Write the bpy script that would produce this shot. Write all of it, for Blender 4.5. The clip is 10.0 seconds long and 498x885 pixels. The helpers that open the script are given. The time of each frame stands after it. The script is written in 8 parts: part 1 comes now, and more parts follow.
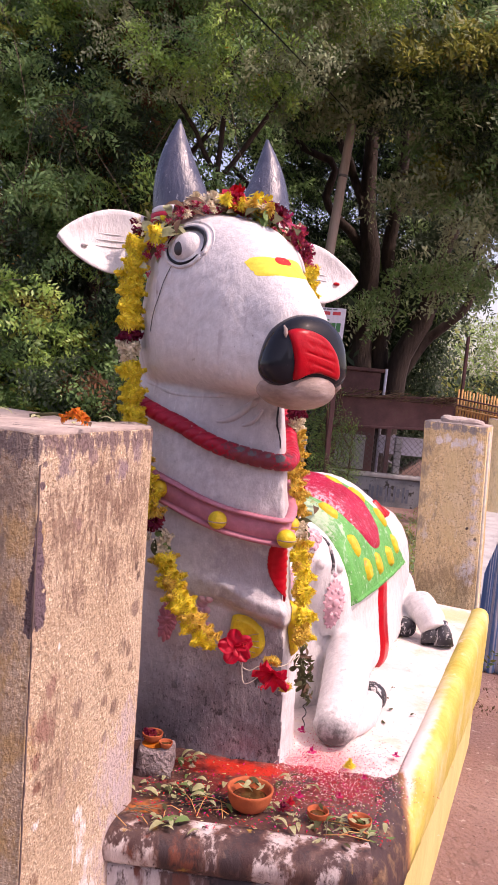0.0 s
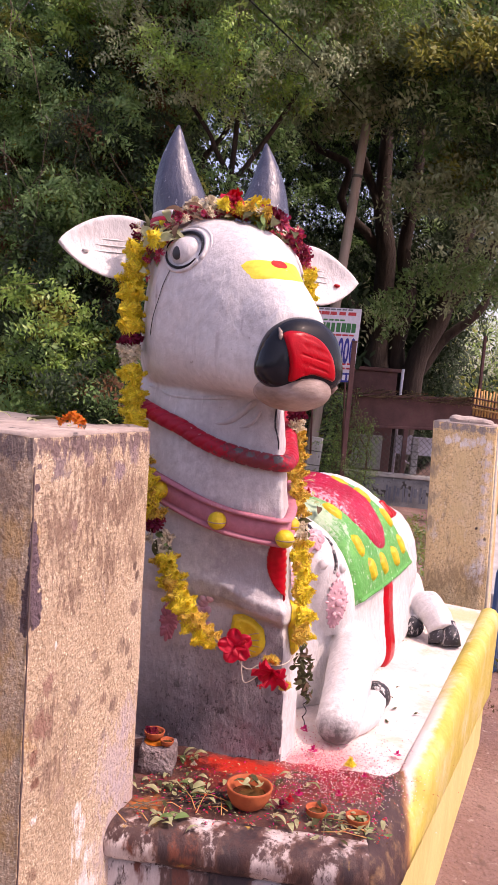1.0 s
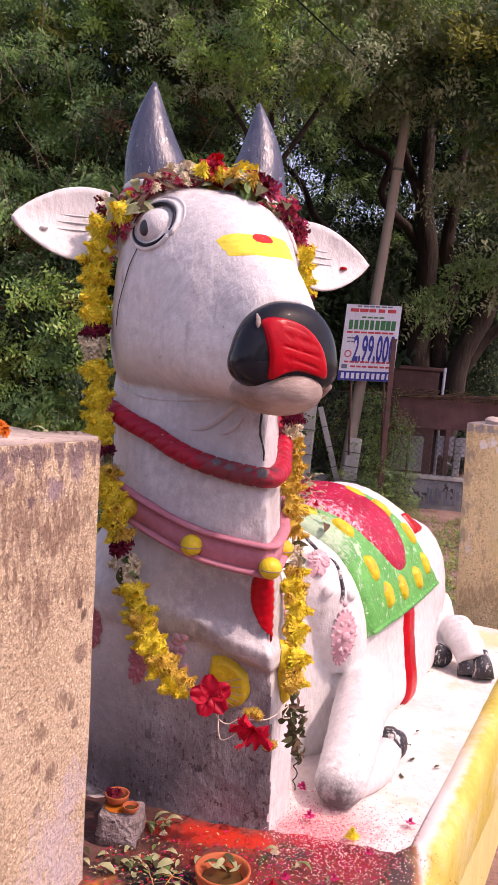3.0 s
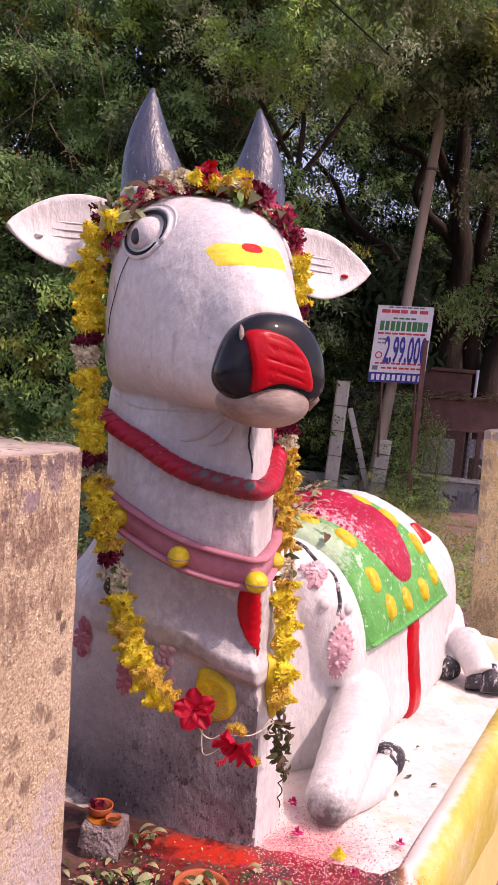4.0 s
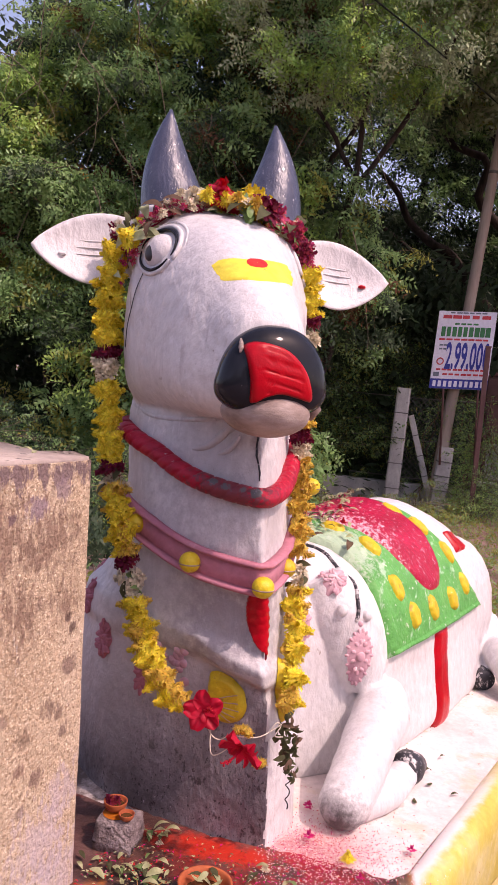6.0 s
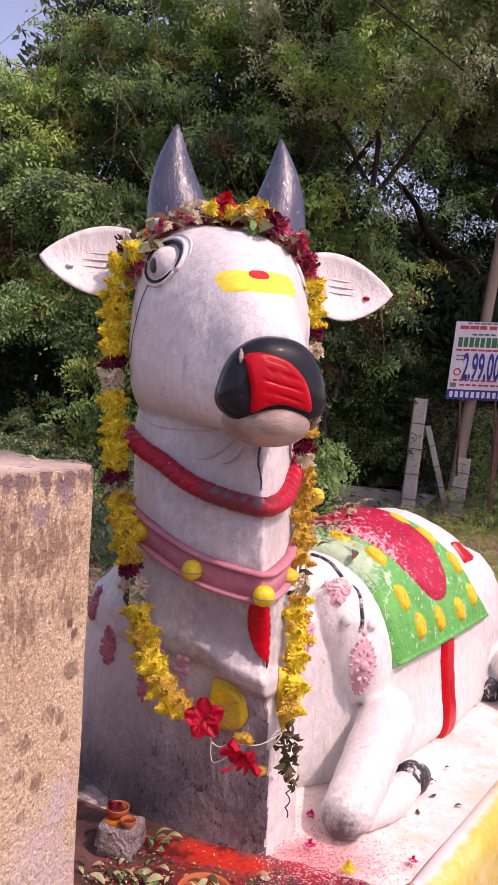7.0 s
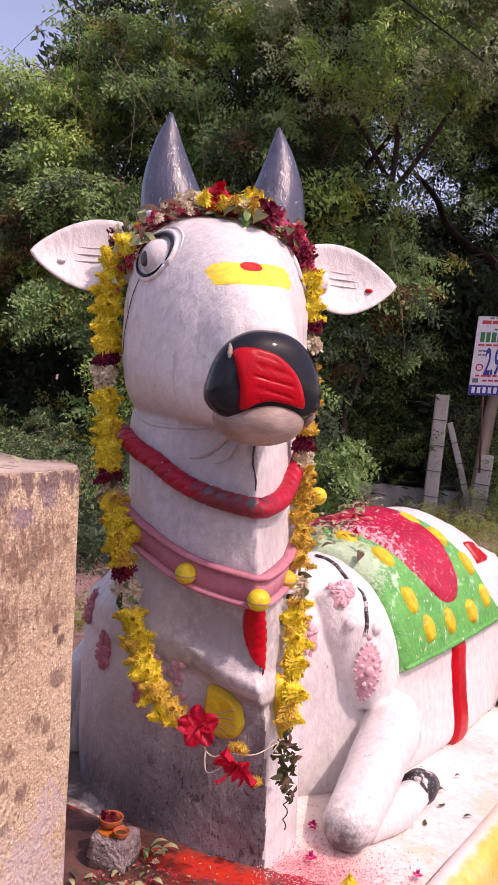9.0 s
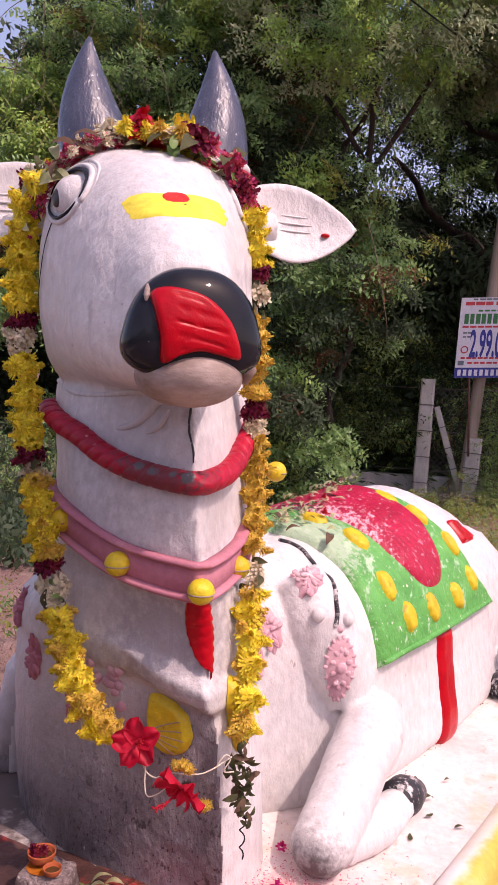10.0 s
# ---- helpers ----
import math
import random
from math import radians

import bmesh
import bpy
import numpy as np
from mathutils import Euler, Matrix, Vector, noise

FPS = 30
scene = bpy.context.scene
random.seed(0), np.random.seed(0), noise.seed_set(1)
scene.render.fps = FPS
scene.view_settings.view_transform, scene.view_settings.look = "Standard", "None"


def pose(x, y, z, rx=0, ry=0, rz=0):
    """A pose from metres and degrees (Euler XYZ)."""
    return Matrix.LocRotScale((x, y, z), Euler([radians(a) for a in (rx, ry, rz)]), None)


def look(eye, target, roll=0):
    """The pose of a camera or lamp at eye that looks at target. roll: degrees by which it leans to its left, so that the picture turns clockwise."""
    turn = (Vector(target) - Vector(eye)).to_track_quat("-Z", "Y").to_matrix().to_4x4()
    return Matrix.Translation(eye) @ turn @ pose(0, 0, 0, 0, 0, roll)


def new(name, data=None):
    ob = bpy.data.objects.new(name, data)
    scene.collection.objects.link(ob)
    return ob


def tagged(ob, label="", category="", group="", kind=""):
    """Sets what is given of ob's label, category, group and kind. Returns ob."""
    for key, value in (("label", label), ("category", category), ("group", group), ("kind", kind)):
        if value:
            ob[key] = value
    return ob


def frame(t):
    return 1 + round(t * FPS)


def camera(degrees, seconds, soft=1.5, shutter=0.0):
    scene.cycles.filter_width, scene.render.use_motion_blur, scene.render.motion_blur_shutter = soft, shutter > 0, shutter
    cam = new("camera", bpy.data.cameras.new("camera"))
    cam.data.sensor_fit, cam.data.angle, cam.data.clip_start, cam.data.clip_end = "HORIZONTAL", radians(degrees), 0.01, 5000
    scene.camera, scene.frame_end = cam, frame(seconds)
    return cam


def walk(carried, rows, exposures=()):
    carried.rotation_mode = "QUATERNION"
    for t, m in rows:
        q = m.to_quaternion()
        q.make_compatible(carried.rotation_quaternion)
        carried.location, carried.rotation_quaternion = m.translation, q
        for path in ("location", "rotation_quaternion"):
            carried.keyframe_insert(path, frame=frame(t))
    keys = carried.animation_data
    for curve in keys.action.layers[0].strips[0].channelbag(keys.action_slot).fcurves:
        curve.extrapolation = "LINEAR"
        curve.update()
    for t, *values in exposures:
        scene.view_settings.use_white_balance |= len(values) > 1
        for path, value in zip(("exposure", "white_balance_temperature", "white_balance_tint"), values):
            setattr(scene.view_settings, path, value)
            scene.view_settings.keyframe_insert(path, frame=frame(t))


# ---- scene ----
cam = camera(34.3, 10.0, soft=0.75)
PATH = [
    (0, (0.006, 0.005, 1.444), (-0.034, 1.998, 1.293), 5.5),
    (0.5, (0.02, -0.018, 1.449), (-0.035, 1.976, 1.296), 5.5),
    (1, (0.064, -0.018, 1.451), (-0.023, 1.974, 1.299), 5.0),
    (1.5, (0.113, 0.092, 1.455), (-0.017, 2.081, 1.294), 4.0),
    (2, (0.157, 0.227, 1.463), (-0.001, 2.214, 1.3), 4.2),
    (2.5, (0.182, 0.291, 1.467), (-0.002, 2.276, 1.3), 4.3),
    (3, (0.196, 0.364, 1.459), (0.002, 2.348, 1.298), 4.8),
    (4.5, (0.348, 0.406, 1.509), (0.02, 2.37, 1.332), 5.4),
    (5, (0.381, 0.402, 1.507), (0.01, 2.359, 1.328), 5.3),
    (5.5, (0.411, 0.39, 1.512), (0.0, 2.34, 1.336), 5.0),
    (7, (0.482, 0.368, 1.52), (-0.002, 2.303, 1.374), 5.0),
    (7.5, (0.491, 0.37, 1.515), (-0.022, 2.297, 1.373), 5.0),
    (8, (0.496, 0.366, 1.514), (-0.03, 2.29, 1.371), 5.1),
    (8.5, (0.524, 0.38, 1.519), (-0.023, 2.298, 1.368), 4.8),
    (9, (0.531, 0.454, 1.522), (-0.008, 2.373, 1.366), 4.5),
    (9.5, (0.53, 0.588, 1.486), (0.031, 2.519, 1.33), 4.0),
    (10, (0.565, 0.75, 1.444), (0.05, 2.675, 1.277), 2.4),
]
walk(cam, [(t, look(eye, target, roll)) for t, eye, target, roll in PATH], [(0, 0.63, 7550, 40), (3, 0.56, 7550, 40), (5, 0.45, 7450, 40), (10, 0.43, 7450, 40)])

# ---- daylight ----
SUN_ELEVATION, SUN_AZIMUTH = radians(56), radians(112)   # azimuth clockwise from +y
world = bpy.data.worlds.new("sky")
scene.world = world
world.use_nodes = True
sky = world.node_tree.nodes.new("ShaderNodeTexSky")
sky.sky_type, sky.sun_disc = "NISHITA", False
sky.sun_elevation, sky.sun_rotation = SUN_ELEVATION, SUN_AZIMUTH
sky.air_density, sky.dust_density = 1.0, 2.5
back = world.node_tree.nodes["Background"]
back.inputs["Strength"].default_value = 0.172
world.node_tree.links.new(sky.outputs["Color"], back.inputs["Color"])
sun = new("sun", bpy.data.lights.new("sun", "SUN"))
sun.data.energy, sun.data.angle, sun.data.color = 2.08, radians(0.5), (1.0, 0.95, 0.87)
sun.matrix_world = look((0, 0, 0), (-math.sin(SUN_AZIMUTH) * math.cos(SUN_ELEVATION), -math.cos(SUN_AZIMUTH) * math.cos(SUN_ELEVATION), -math.sin(SUN_ELEVATION)))

# ---- materials ----
def material(name, stops, scale=6.0, stretch=(1, 1, 1), rough=0.7, bump=0.3, fine=60.0, metal=0.0, spec=0.4, depth=0.004, marks=(), detail=8.0, leafy=0.0, coat=0.0):
    """Noise-blended colours, a finer grain, and stains: marks are (scale, threshold, softness, colour[, stretch])."""
    m = bpy.data.materials.new(name)
    m.use_nodes = True
    t, n = m.node_tree, m.node_tree.nodes
    p = n["Principled BSDF"]
    co = n.new("ShaderNodeTexCoord")
    mp = n.new("ShaderNodeMapping")
    mp.inputs["Scale"].default_value = stretch
    t.links.new(co.outputs["Object"], mp.inputs["Vector"])

    def noisy(sc, det, vec=mp, ro=0.6):
        k = n.new("ShaderNodeTexNoise")
        k.inputs["Scale"].default_value, k.inputs["Detail"].default_value, k.inputs["Roughness"].default_value = sc, det, ro
        t.links.new(vec.outputs["Vector"], k.inputs["Vector"])
        return k

    a = noisy(scale, detail)
    ramp = n.new("ShaderNodeValToRGB")
    while len(ramp.color_ramp.elements) < len(stops):
        ramp.color_ramp.elements.new(0.5)
    for e, (pos, c) in zip(ramp.color_ramp.elements, sorted(stops)):
        e.position, e.color = pos, (*c, 1)
    t.links.new(a.outputs["Fac"], ramp.inputs["Fac"])
    out = ramp.outputs["Color"]
    for mark in marks:
        sc, thr, soft, c = mark[:4]
        vec = mp
        if len(mark) > 4:
            vec = n.new("ShaderNodeMapping")
            vec.inputs["Scale"].default_value, vec.inputs["Location"].default_value = mark[4], (sc, 3.7, 1.3)
            t.links.new(co.outputs["Object"], vec.inputs["Vector"])
        k = noisy(sc, 6.0, vec, 0.65)
        r = n.new("ShaderNodeMapRange")
        r.inputs["From Min"].default_value, r.inputs["From Max"].default_value = thr, thr + soft
        t.links.new(k.outputs["Fac"], r.inputs["Value"])
        mix = n.new("ShaderNodeMix")
        mix.data_type = "RGBA"
        t.links.new(r.outputs["Result"], mix.inputs["Factor"])
        t.links.new(out, mix.inputs["A"])
        mix.inputs["B"].default_value = (*c, 1)
        out = mix.outputs["Result"]
    b = noisy(fine, 5.0)
    # fine grain modulates value a little
    hsv = n.new("ShaderNodeHueSaturation")
    gr = n.new("ShaderNodeMapRange")
    gr.inputs["From Min"].default_value, gr.inputs["From Max"].default_value = 0.25, 0.75
    gr.inputs["To Min"].default_value, gr.inputs["To Max"].default_value = 0.86, 1.12
    t.links.new(b.outputs["Fac"], gr.inputs["Value"])
    t.links.new(gr.outputs["Result"], hsv.inputs["Value"])
    t.links.new(out, hsv.inputs["Color"])
    out = hsv.outputs["Color"]
    if leafy:
        geo = n.new("ShaderNodeNewGeometry")
        h2 = n.new("ShaderNodeHueSaturation")
        for key, lo, hi in (("Hue", 0.5 - 0.05 * leafy, 0.5 + 0.035 * leafy), ("Value", 1 - 0.6 * leafy, 1 + 0.8 * leafy)):
            mr = n.new("ShaderNodeMapRange")
            mr.inputs["To Min"].default_value, mr.inputs["To Max"].default_value = lo, hi
            src = geo.outputs["Random Per Island"]
            if key == "Value":
                mm = n.new("ShaderNodeMath")
                mm.operation, mm.inputs[1].default_value = "MULTIPLY", 7.31
                fr = n.new("ShaderNodeMath")
                fr.operation = "FRACT"
                t.links.new(src, mm.inputs[0])
                t.links.new(mm.outputs[0], fr.inputs[0])
                src = fr.outputs[0]
            t.links.new(src, mr.inputs["Value"])
            t.links.new(mr.outputs["Result"], h2.inputs[key])
        t.links.new(out, h2.inputs["Color"])
        out = h2.outputs["Color"]
    t.links.new(out, p.inputs["Base Color"])
    p.inputs["Roughness"].default_value, p.inputs["Metallic"].default_value = rough, metal
    p.inputs["Specular IOR Level"].default_value, p.inputs["Coat Weight"].default_value = spec, coat
    if bump:
        add = n.new("ShaderNodeMath")
        add.operation = "MULTIPLY_ADD"
        add.inputs[1].default_value = 0.6
        t.links.new(a.outputs["Fac"], add.inputs[0])
        t.links.new(b.outputs["Fac"], add.inputs[2])
        bp = n.new("ShaderNodeBump")
        bp.inputs["Strength"].default_value, bp.inputs["Distance"].default_value = bump, depth
        t.links.new(add.outputs[0], bp.inputs["Height"])
        t.links.new(bp.outputs["Normal"], p.inputs["Normal"])
    if leafy:
        tr = n.new("ShaderNodeBsdfTranslucent")
        mx = n.new("ShaderNodeMixShader")
        mx.inputs[0].default_value = 0.4
        t.links.new(out, tr.inputs["Color"])
        t.links.new(p.outputs[0], mx.inputs[1])
        t.links.new(tr.outputs[0], mx.inputs[2])
        t.links.new(mx.outputs[0], n["Material Output"].inputs["Surface"])
    return m


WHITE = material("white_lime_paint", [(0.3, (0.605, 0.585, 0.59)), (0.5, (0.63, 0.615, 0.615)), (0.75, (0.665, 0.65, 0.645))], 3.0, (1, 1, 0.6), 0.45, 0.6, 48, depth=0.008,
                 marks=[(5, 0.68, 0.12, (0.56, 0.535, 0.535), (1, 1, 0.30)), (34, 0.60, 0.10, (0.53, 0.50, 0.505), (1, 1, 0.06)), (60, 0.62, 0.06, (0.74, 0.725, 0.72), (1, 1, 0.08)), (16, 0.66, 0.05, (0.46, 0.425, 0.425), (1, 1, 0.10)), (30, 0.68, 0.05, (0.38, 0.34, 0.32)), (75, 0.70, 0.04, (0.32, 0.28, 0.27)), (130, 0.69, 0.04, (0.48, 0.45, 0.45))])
# chest paint: real oil and soot, darkened further for the shaded face
SOOT_SHADED = material("oil_and_shade_darkened_paint", [(0.25, (0.095, 0.080, 0.090)), (0.5, (0.19, 0.168, 0.183)), (0.72, (0.34, 0.31, 0.335))], 5.0, (1, 1, 0.6), 0.5, 0.8, 40, depth=0.010,
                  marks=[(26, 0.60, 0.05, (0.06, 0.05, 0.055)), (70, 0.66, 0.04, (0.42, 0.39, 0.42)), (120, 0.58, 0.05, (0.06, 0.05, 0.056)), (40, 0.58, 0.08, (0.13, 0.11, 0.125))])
HORN = material("dark_slate_blue_gloss_paint", [(0.3, (0.030, 0.036, 0.062)), (0.5, (0.060, 0.068, 0.108)), (0.7, (0.10, 0.11, 0.155))], 9.0, (1, 1, 0.4), 0.30, 0.7, 38, spec=0.45, depth=0.008, coat=0.15,
                marks=[(45, 0.62, 0.03, (0.38, 0.38, 0.42)), (110, 0.66, 0.03, (0.5, 0.5, 0.52)), (20, 0.66, 0.03, (0.02, 0.022, 0.035))])
BLACK = material("black_gloss_paint", [(0.3, (0.008, 0.009, 0.012)), (0.7, (0.02, 0.022, 0.03))], 8.0, (1, 1, 1), 0.04, 0.10, 14, spec=0.20, coat=0.0, depth=0.006,
                 marks=[(70, 0.70, 0.04, (0.25, 0.25, 0.26))])
MATT_BLACK = material("worn_black_paint", [(0.3, (0.012, 0.012, 0.016)), (0.7, (0.04, 0.04, 0.05))], 12.0, (1, 1, 1), 0.5, 0.5, 50,
                      marks=[(26, 0.55, 0.05, (0.55, 0.53, 0.52), (1, 1, 0.4)), (80, 0.60, 0.05, (0.4, 0.39, 0.4))])
RED = material("red_gloss_paint", [(0.3, (0.36, 0.002, 0.007)), (0.7, (0.52, 0.004, 0.012))], 6.0, (1, 1, 1), 0.30, 0.4, 40, coat=0.0, spec=0.25, marks=[(50, 0.72, 0.04, (0.65, 0.22, 0.22)), (18, 0.64, 0.05, (0.30, 0.003, 0.008))])
ROPE_RED = material("crimson_rope_paint", [(0.3, (0.32, 0.004, 0.020)), (0.7, (0.50, 0.008, 0.036))], 8.0, (1, 1, 1), 0.5, 0.5, 50, marks=[(44, 0.68, 0.03, (0.40, 0.30, 0.31)), (14, 0.62, 0.05, (0.22, 0.004, 0.018))])
BARE = material("bare_grey_cement", [(0.3, (0.14, 0.13, 0.13)), (0.7, (0.28, 0.26, 0.26))], 20.0, (1, 1, 1), 0.85, 0.7, 60)
MAGENTA = material("crimson_cloth_paint", [(0.3, (0.36, 0.003, 0.028)), (0.7, (0.52, 0.008, 0.055))], 8.0, (1, 1, 1), 0.4, 0.9, 45, depth=0.009,
                   marks=[(60, 0.61, 0.04, (0.72, 0.45, 0.50)), (34, 0.63, 0.05, (0.66, 0.36, 0.43), (0.5, 1.4, 0.5)), (22, 0.66, 0.05, (0.22, 0.002, 0.02))])
PINK = material("dusty_pink_paint", [(0.3, (0.42, 0.135, 0.185)), (0.7, (0.56, 0.23, 0.28))], 6.0, (1, 1, 1), 0.7, 0.4, 50, marks=[(18, 0.64, 0.08, (0.62, 0.40, 0.43))])
PALE_PINK = material("faded_pink_paint", [(0.3, (0.50, 0.26, 0.31)), (0.7, (0.66, 0.42, 0.46))], 14.0, (1, 1, 1), 0.55, 0.5, 50, marks=[(30, 0.6, 0.08, (0.75, 0.68, 0.68))])
GREEN = material("leaf_green_paint", [(0.3, (0.05, 0.30, 0.055)), (0.7, (0.10, 0.44, 0.10))], 9.0, (1, 1, 1), 0.45, 0.9, 40, depth=0.009,
                 marks=[(26, 0.58, 0.06, (0.34, 0.58, 0.35), (1.6, 0.5, 0.5)), (60, 0.62, 0.04, (0.55, 0.66, 0.52)), (30, 0.68, 0.04, (0.02, 0.13, 0.03))])
YELLOW = material("chrome_yellow_paint", [(0.3, (0.54, 0.37, 0.012)), (0.7, (0.74, 0.57, 0.025))], 14.0, (1, 1, 1), 0.45, 0.7, 45, depth=0.006, marks=[(40, 0.64, 0.05, (0.42, 0.25, 0.04)), (22, 0.62, 0.05, (0.45, 0.30, 0.03)), (90, 0.66, 0.04, (0.75, 0.66, 0.35))])
TURMERIC = material("turmeric_smear", [(0.3, (0.80, 0.65, 0.05)), (0.7, (0.86, 0.76, 0.10))], 18.0, (1, 1, 1), 0.8, 0.3, 60)
KUMKUM = material("red_kumkum_powder", [(0.3, (0.42, 0.01, 0.015)), (0.7, (0.62, 0.04, 0.03))], 22.0, (1, 1, 1), 0.9, 0.4, 80)
LIP = material("dusty_lip_plaster", [(0.3, (0.17, 0.115, 0.095)), (0.5, (0.31, 0.235, 0.205)), (0.7, (0.46, 0.38, 0.35))], 9.0, (1, 1, 2.5), 0.65, 0.5, 50)
PUPIL = material("dark_grey_pupil", [(0.3, (0.02, 0.02, 0.025)), (0.7, (0.05, 0.05, 0.055))], 9.0, (1, 1, 1), 0.3, 0.0)
PLASTER = material("tan_sandfaced_plaster", [(0.28, (0.48, 0.345, 0.225)), (0.5, (0.63, 0.485, 0.335)), (0.7, (0.73, 0.60, 0.45))], 4.0, (1, 1, 0.7), 0.95, 1.0, 95, depth=0.016,
                   marks=[(6, 0.60, 0.12, (0.70, 0.53, 0.35), (1, 1, 0.5)), (3.0, 0.62, 0.10, (0.66, 0.55, 0.50), (1, 1, 0.35)), (15, 0.635, 0.05, (0.46, 0.33, 0.24), (1, 1, 0.35)), (24, 0.655, 0.04, (0.30, 0.21, 0.16), (1, 1, 0.45)), (18, 0.66, 0.05, (0.86, 0.82, 0.78), (1, 1, 0.12)),
                          (95, 0.55, 0.06, (0.40, 0.27, 0.165), (1, 1, 1.6)), (210, 0.60, 0.05, (0.30, 0.20, 0.13), (1, 1, 1.6)), (150, 0.56, 0.06, (0.92, 0.80, 0.60), (1, 1, 1.6))])
FAR_PLASTER = material("ochre_grey_plaster", [(0.3, (0.56, 0.40, 0.20)), (0.5, (0.78, 0.60, 0.33)), (0.7, (0.84, 0.71, 0.48))], 3.0, (1, 1, 0.4), 0.95, 1.0, 80, depth=0.012,
                       marks=[(4, 0.58, 0.08, (0.72, 0.70, 0.68), (1, 1, 0.5)), (10, 0.60, 0.08, (0.40, 0.30, 0.19), (1, 1, 0.35)), (85, 0.55, 0.07, (0.40, 0.27, 0.14), (1, 1, 1.5)), (140, 0.63, 0.05, (0.30, 0.20, 0.11)), (110, 0.60, 0.05, (0.92, 0.80, 0.56)), (9, 0.72, 0.03, (0.20, 0.13, 0.09))])
CAP = material("weathered_pillar_cap", [(0.3, (0.30, 0.245, 0.225)), (0.7, (0.52, 0.44, 0.385))], 9.0, (1, 1, 1), 0.9, 0.8, 70, marks=[(18, 0.6, 0.06, (0.10, 0.09, 0.09))])
DARKPATCH = material("scraped_brown_plaster", [(0.3, (0.09, 0.06, 0.055)), (0.7, (0.18, 0.13, 0.115))], 12.0, (1, 1, 0.4), 0.85, 0.6, 70)
RIM = material("yellow_kerb_paint", [(0.3, (0.51, 0.395, 0.055)), (0.5, (0.59, 0.485, 0.105)), (0.68, (0.65, 0.57, 0.28))], 5.0, (1, 1, 1), 0.6, 0.6, 45,
               marks=[(7, 0.62, 0.10, (0.72, 0.64, 0.42)), (30, 0.68, 0.05, (0.42, 0.29, 0.10)), (14, 0.67, 0.06, (0.50, 0.37, 0.12))])
PALE_YELLOW = material("pale_yellow_wall_paint", [(0.3, (0.66, 0.50, 0.18)), (0.7, (0.78, 0.64, 0.28))], 3.0, (1, 1, 0.3), 0.6, 0.4, 50, marks=[(8, 0.64, 0.08, (0.50, 0.35, 0.12), (1, 1, 0.3))])
FLOOR = material("rose_white_plinth_floor", [(0.3, (0.58, 0.48, 0.46)), (0.55, (0.74, 0.65, 0.62)), (0.75, (0.80, 0.74, 0.71))], 3.5, (1, 1, 1), 0.7, 0.5, 55,
                 marks=[(5, 0.57, 0.10, (0.64, 0.52, 0.42)), (40, 0.66, 0.05, (0.45, 0.36, 0.32)), (14, 0.64, 0.06, (0.54, 0.46, 0.42), (1.5, 0.5, 1))])
STAINED = material("oil_stained_plinth_floor", [(0.28, (0.035, 0.018, 0.016)), (0.5, (0.10, 0.045, 0.038)), (0.72, (0.20, 0.10, 0.085))], 6.0, (1, 1, 1), 0.45, 0.7, 50, depth=0.006,
                   marks=[(9, 0.60, 0.08, (0.30, 0.035, 0.025)), (45, 0.68, 0.05, (0.42, 0.33, 0.30))])
FRONT = material("stained_plinth_front", [(0.42, (0.045, 0.028, 0.030)), (0.50, (0.14, 0.075, 0.06)), (0.55, (0.48, 0.40, 0.38)), (0.70, (0.72, 0.67, 0.66))], 10.0, (1, 1, 0.30), 0.6, 0.6, 50, depth=0.006,
                 marks=[(8, 0.60, 0.06, (0.17, 0.055, 0.035), (1, 1, 0.3)), (11, 0.62, 0.05, (0.44, 0.28, 0.06), (1, 1, 0.4)), (26, 0.58, 0.06, (0.09, 0.055, 0.055), (1, 1, 0.2)), (7, 0.58, 0.04, (0.035, 0.022, 0.022), (1, 1, 0.45)), (50, 0.60, 0.04, (0.10, 0.06, 0.05))])
STONE = material("pinkish_grey_stone", [(0.3, (0.16, 0.12, 0.12)), (0.5, (0.34, 0.27, 0.27)), (0.7, (0.52, 0.44, 0.44))], 22.0, (1, 1, 1), 0.9, 1.0, 90, depth=0.02, marks=[(30, 0.60, 0.05, (0.09, 0.06, 0.06))])
CLAY = material("terracotta", [(0.3, (0.36, 0.075, 0.025)), (0.7, (0.50, 0.13, 0.045))], 12.0, (1, 1, 1), 0.75, 0.4, 70, marks=[(16, 0.62, 0.06, (0.10, 0.03, 0.02))])
OIL = material("dark_lamp_oil", [(0.3, (0.06, 0.03, 0.01)), (0.7, (0.12, 0.06, 0.02))], 12.0, (1, 1, 1), 0.12, 0.0, 40, spec=0.6)
SOIL = material("reddish_brown_road_soil", [(0.25, (0.19, 0.105, 0.088)), (0.5, (0.30, 0.185, 0.16)), (0.75, (0.40, 0.275, 0.24))], 0.9, (1, 1, 1), 0.95, 1.0, 45, depth=0.03, detail=12,
                marks=[(3.2, 0.60, 0.08, (0.34, 0.26, 0.21)), (22, 0.62, 0.05, (0.46, 0.36, 0.32)), (60, 0.60, 0.05, (0.16, 0.10, 0.085)), (9, 0.60, 0.05, (0.20, 0.125, 0.105)), (0.5, 0.60, 0.10, (0.12, 0.10, 0.045))])
BARK = material("dark_tree_bark", [(0.3, (0.018, 0.012, 0.010)), (0.7, (0.055, 0.040, 0.032))], 5.0, (1, 1, 0.25), 0.95, 1.0, 18, depth=0.03)
TWIG = material("grey_brown_twig", [(0.3, (0.10, 0.075, 0.05)), (0.7, (0.22, 0.17, 0.12))], 9.0, (1, 1, 1), 0.9, 0.3, 40)
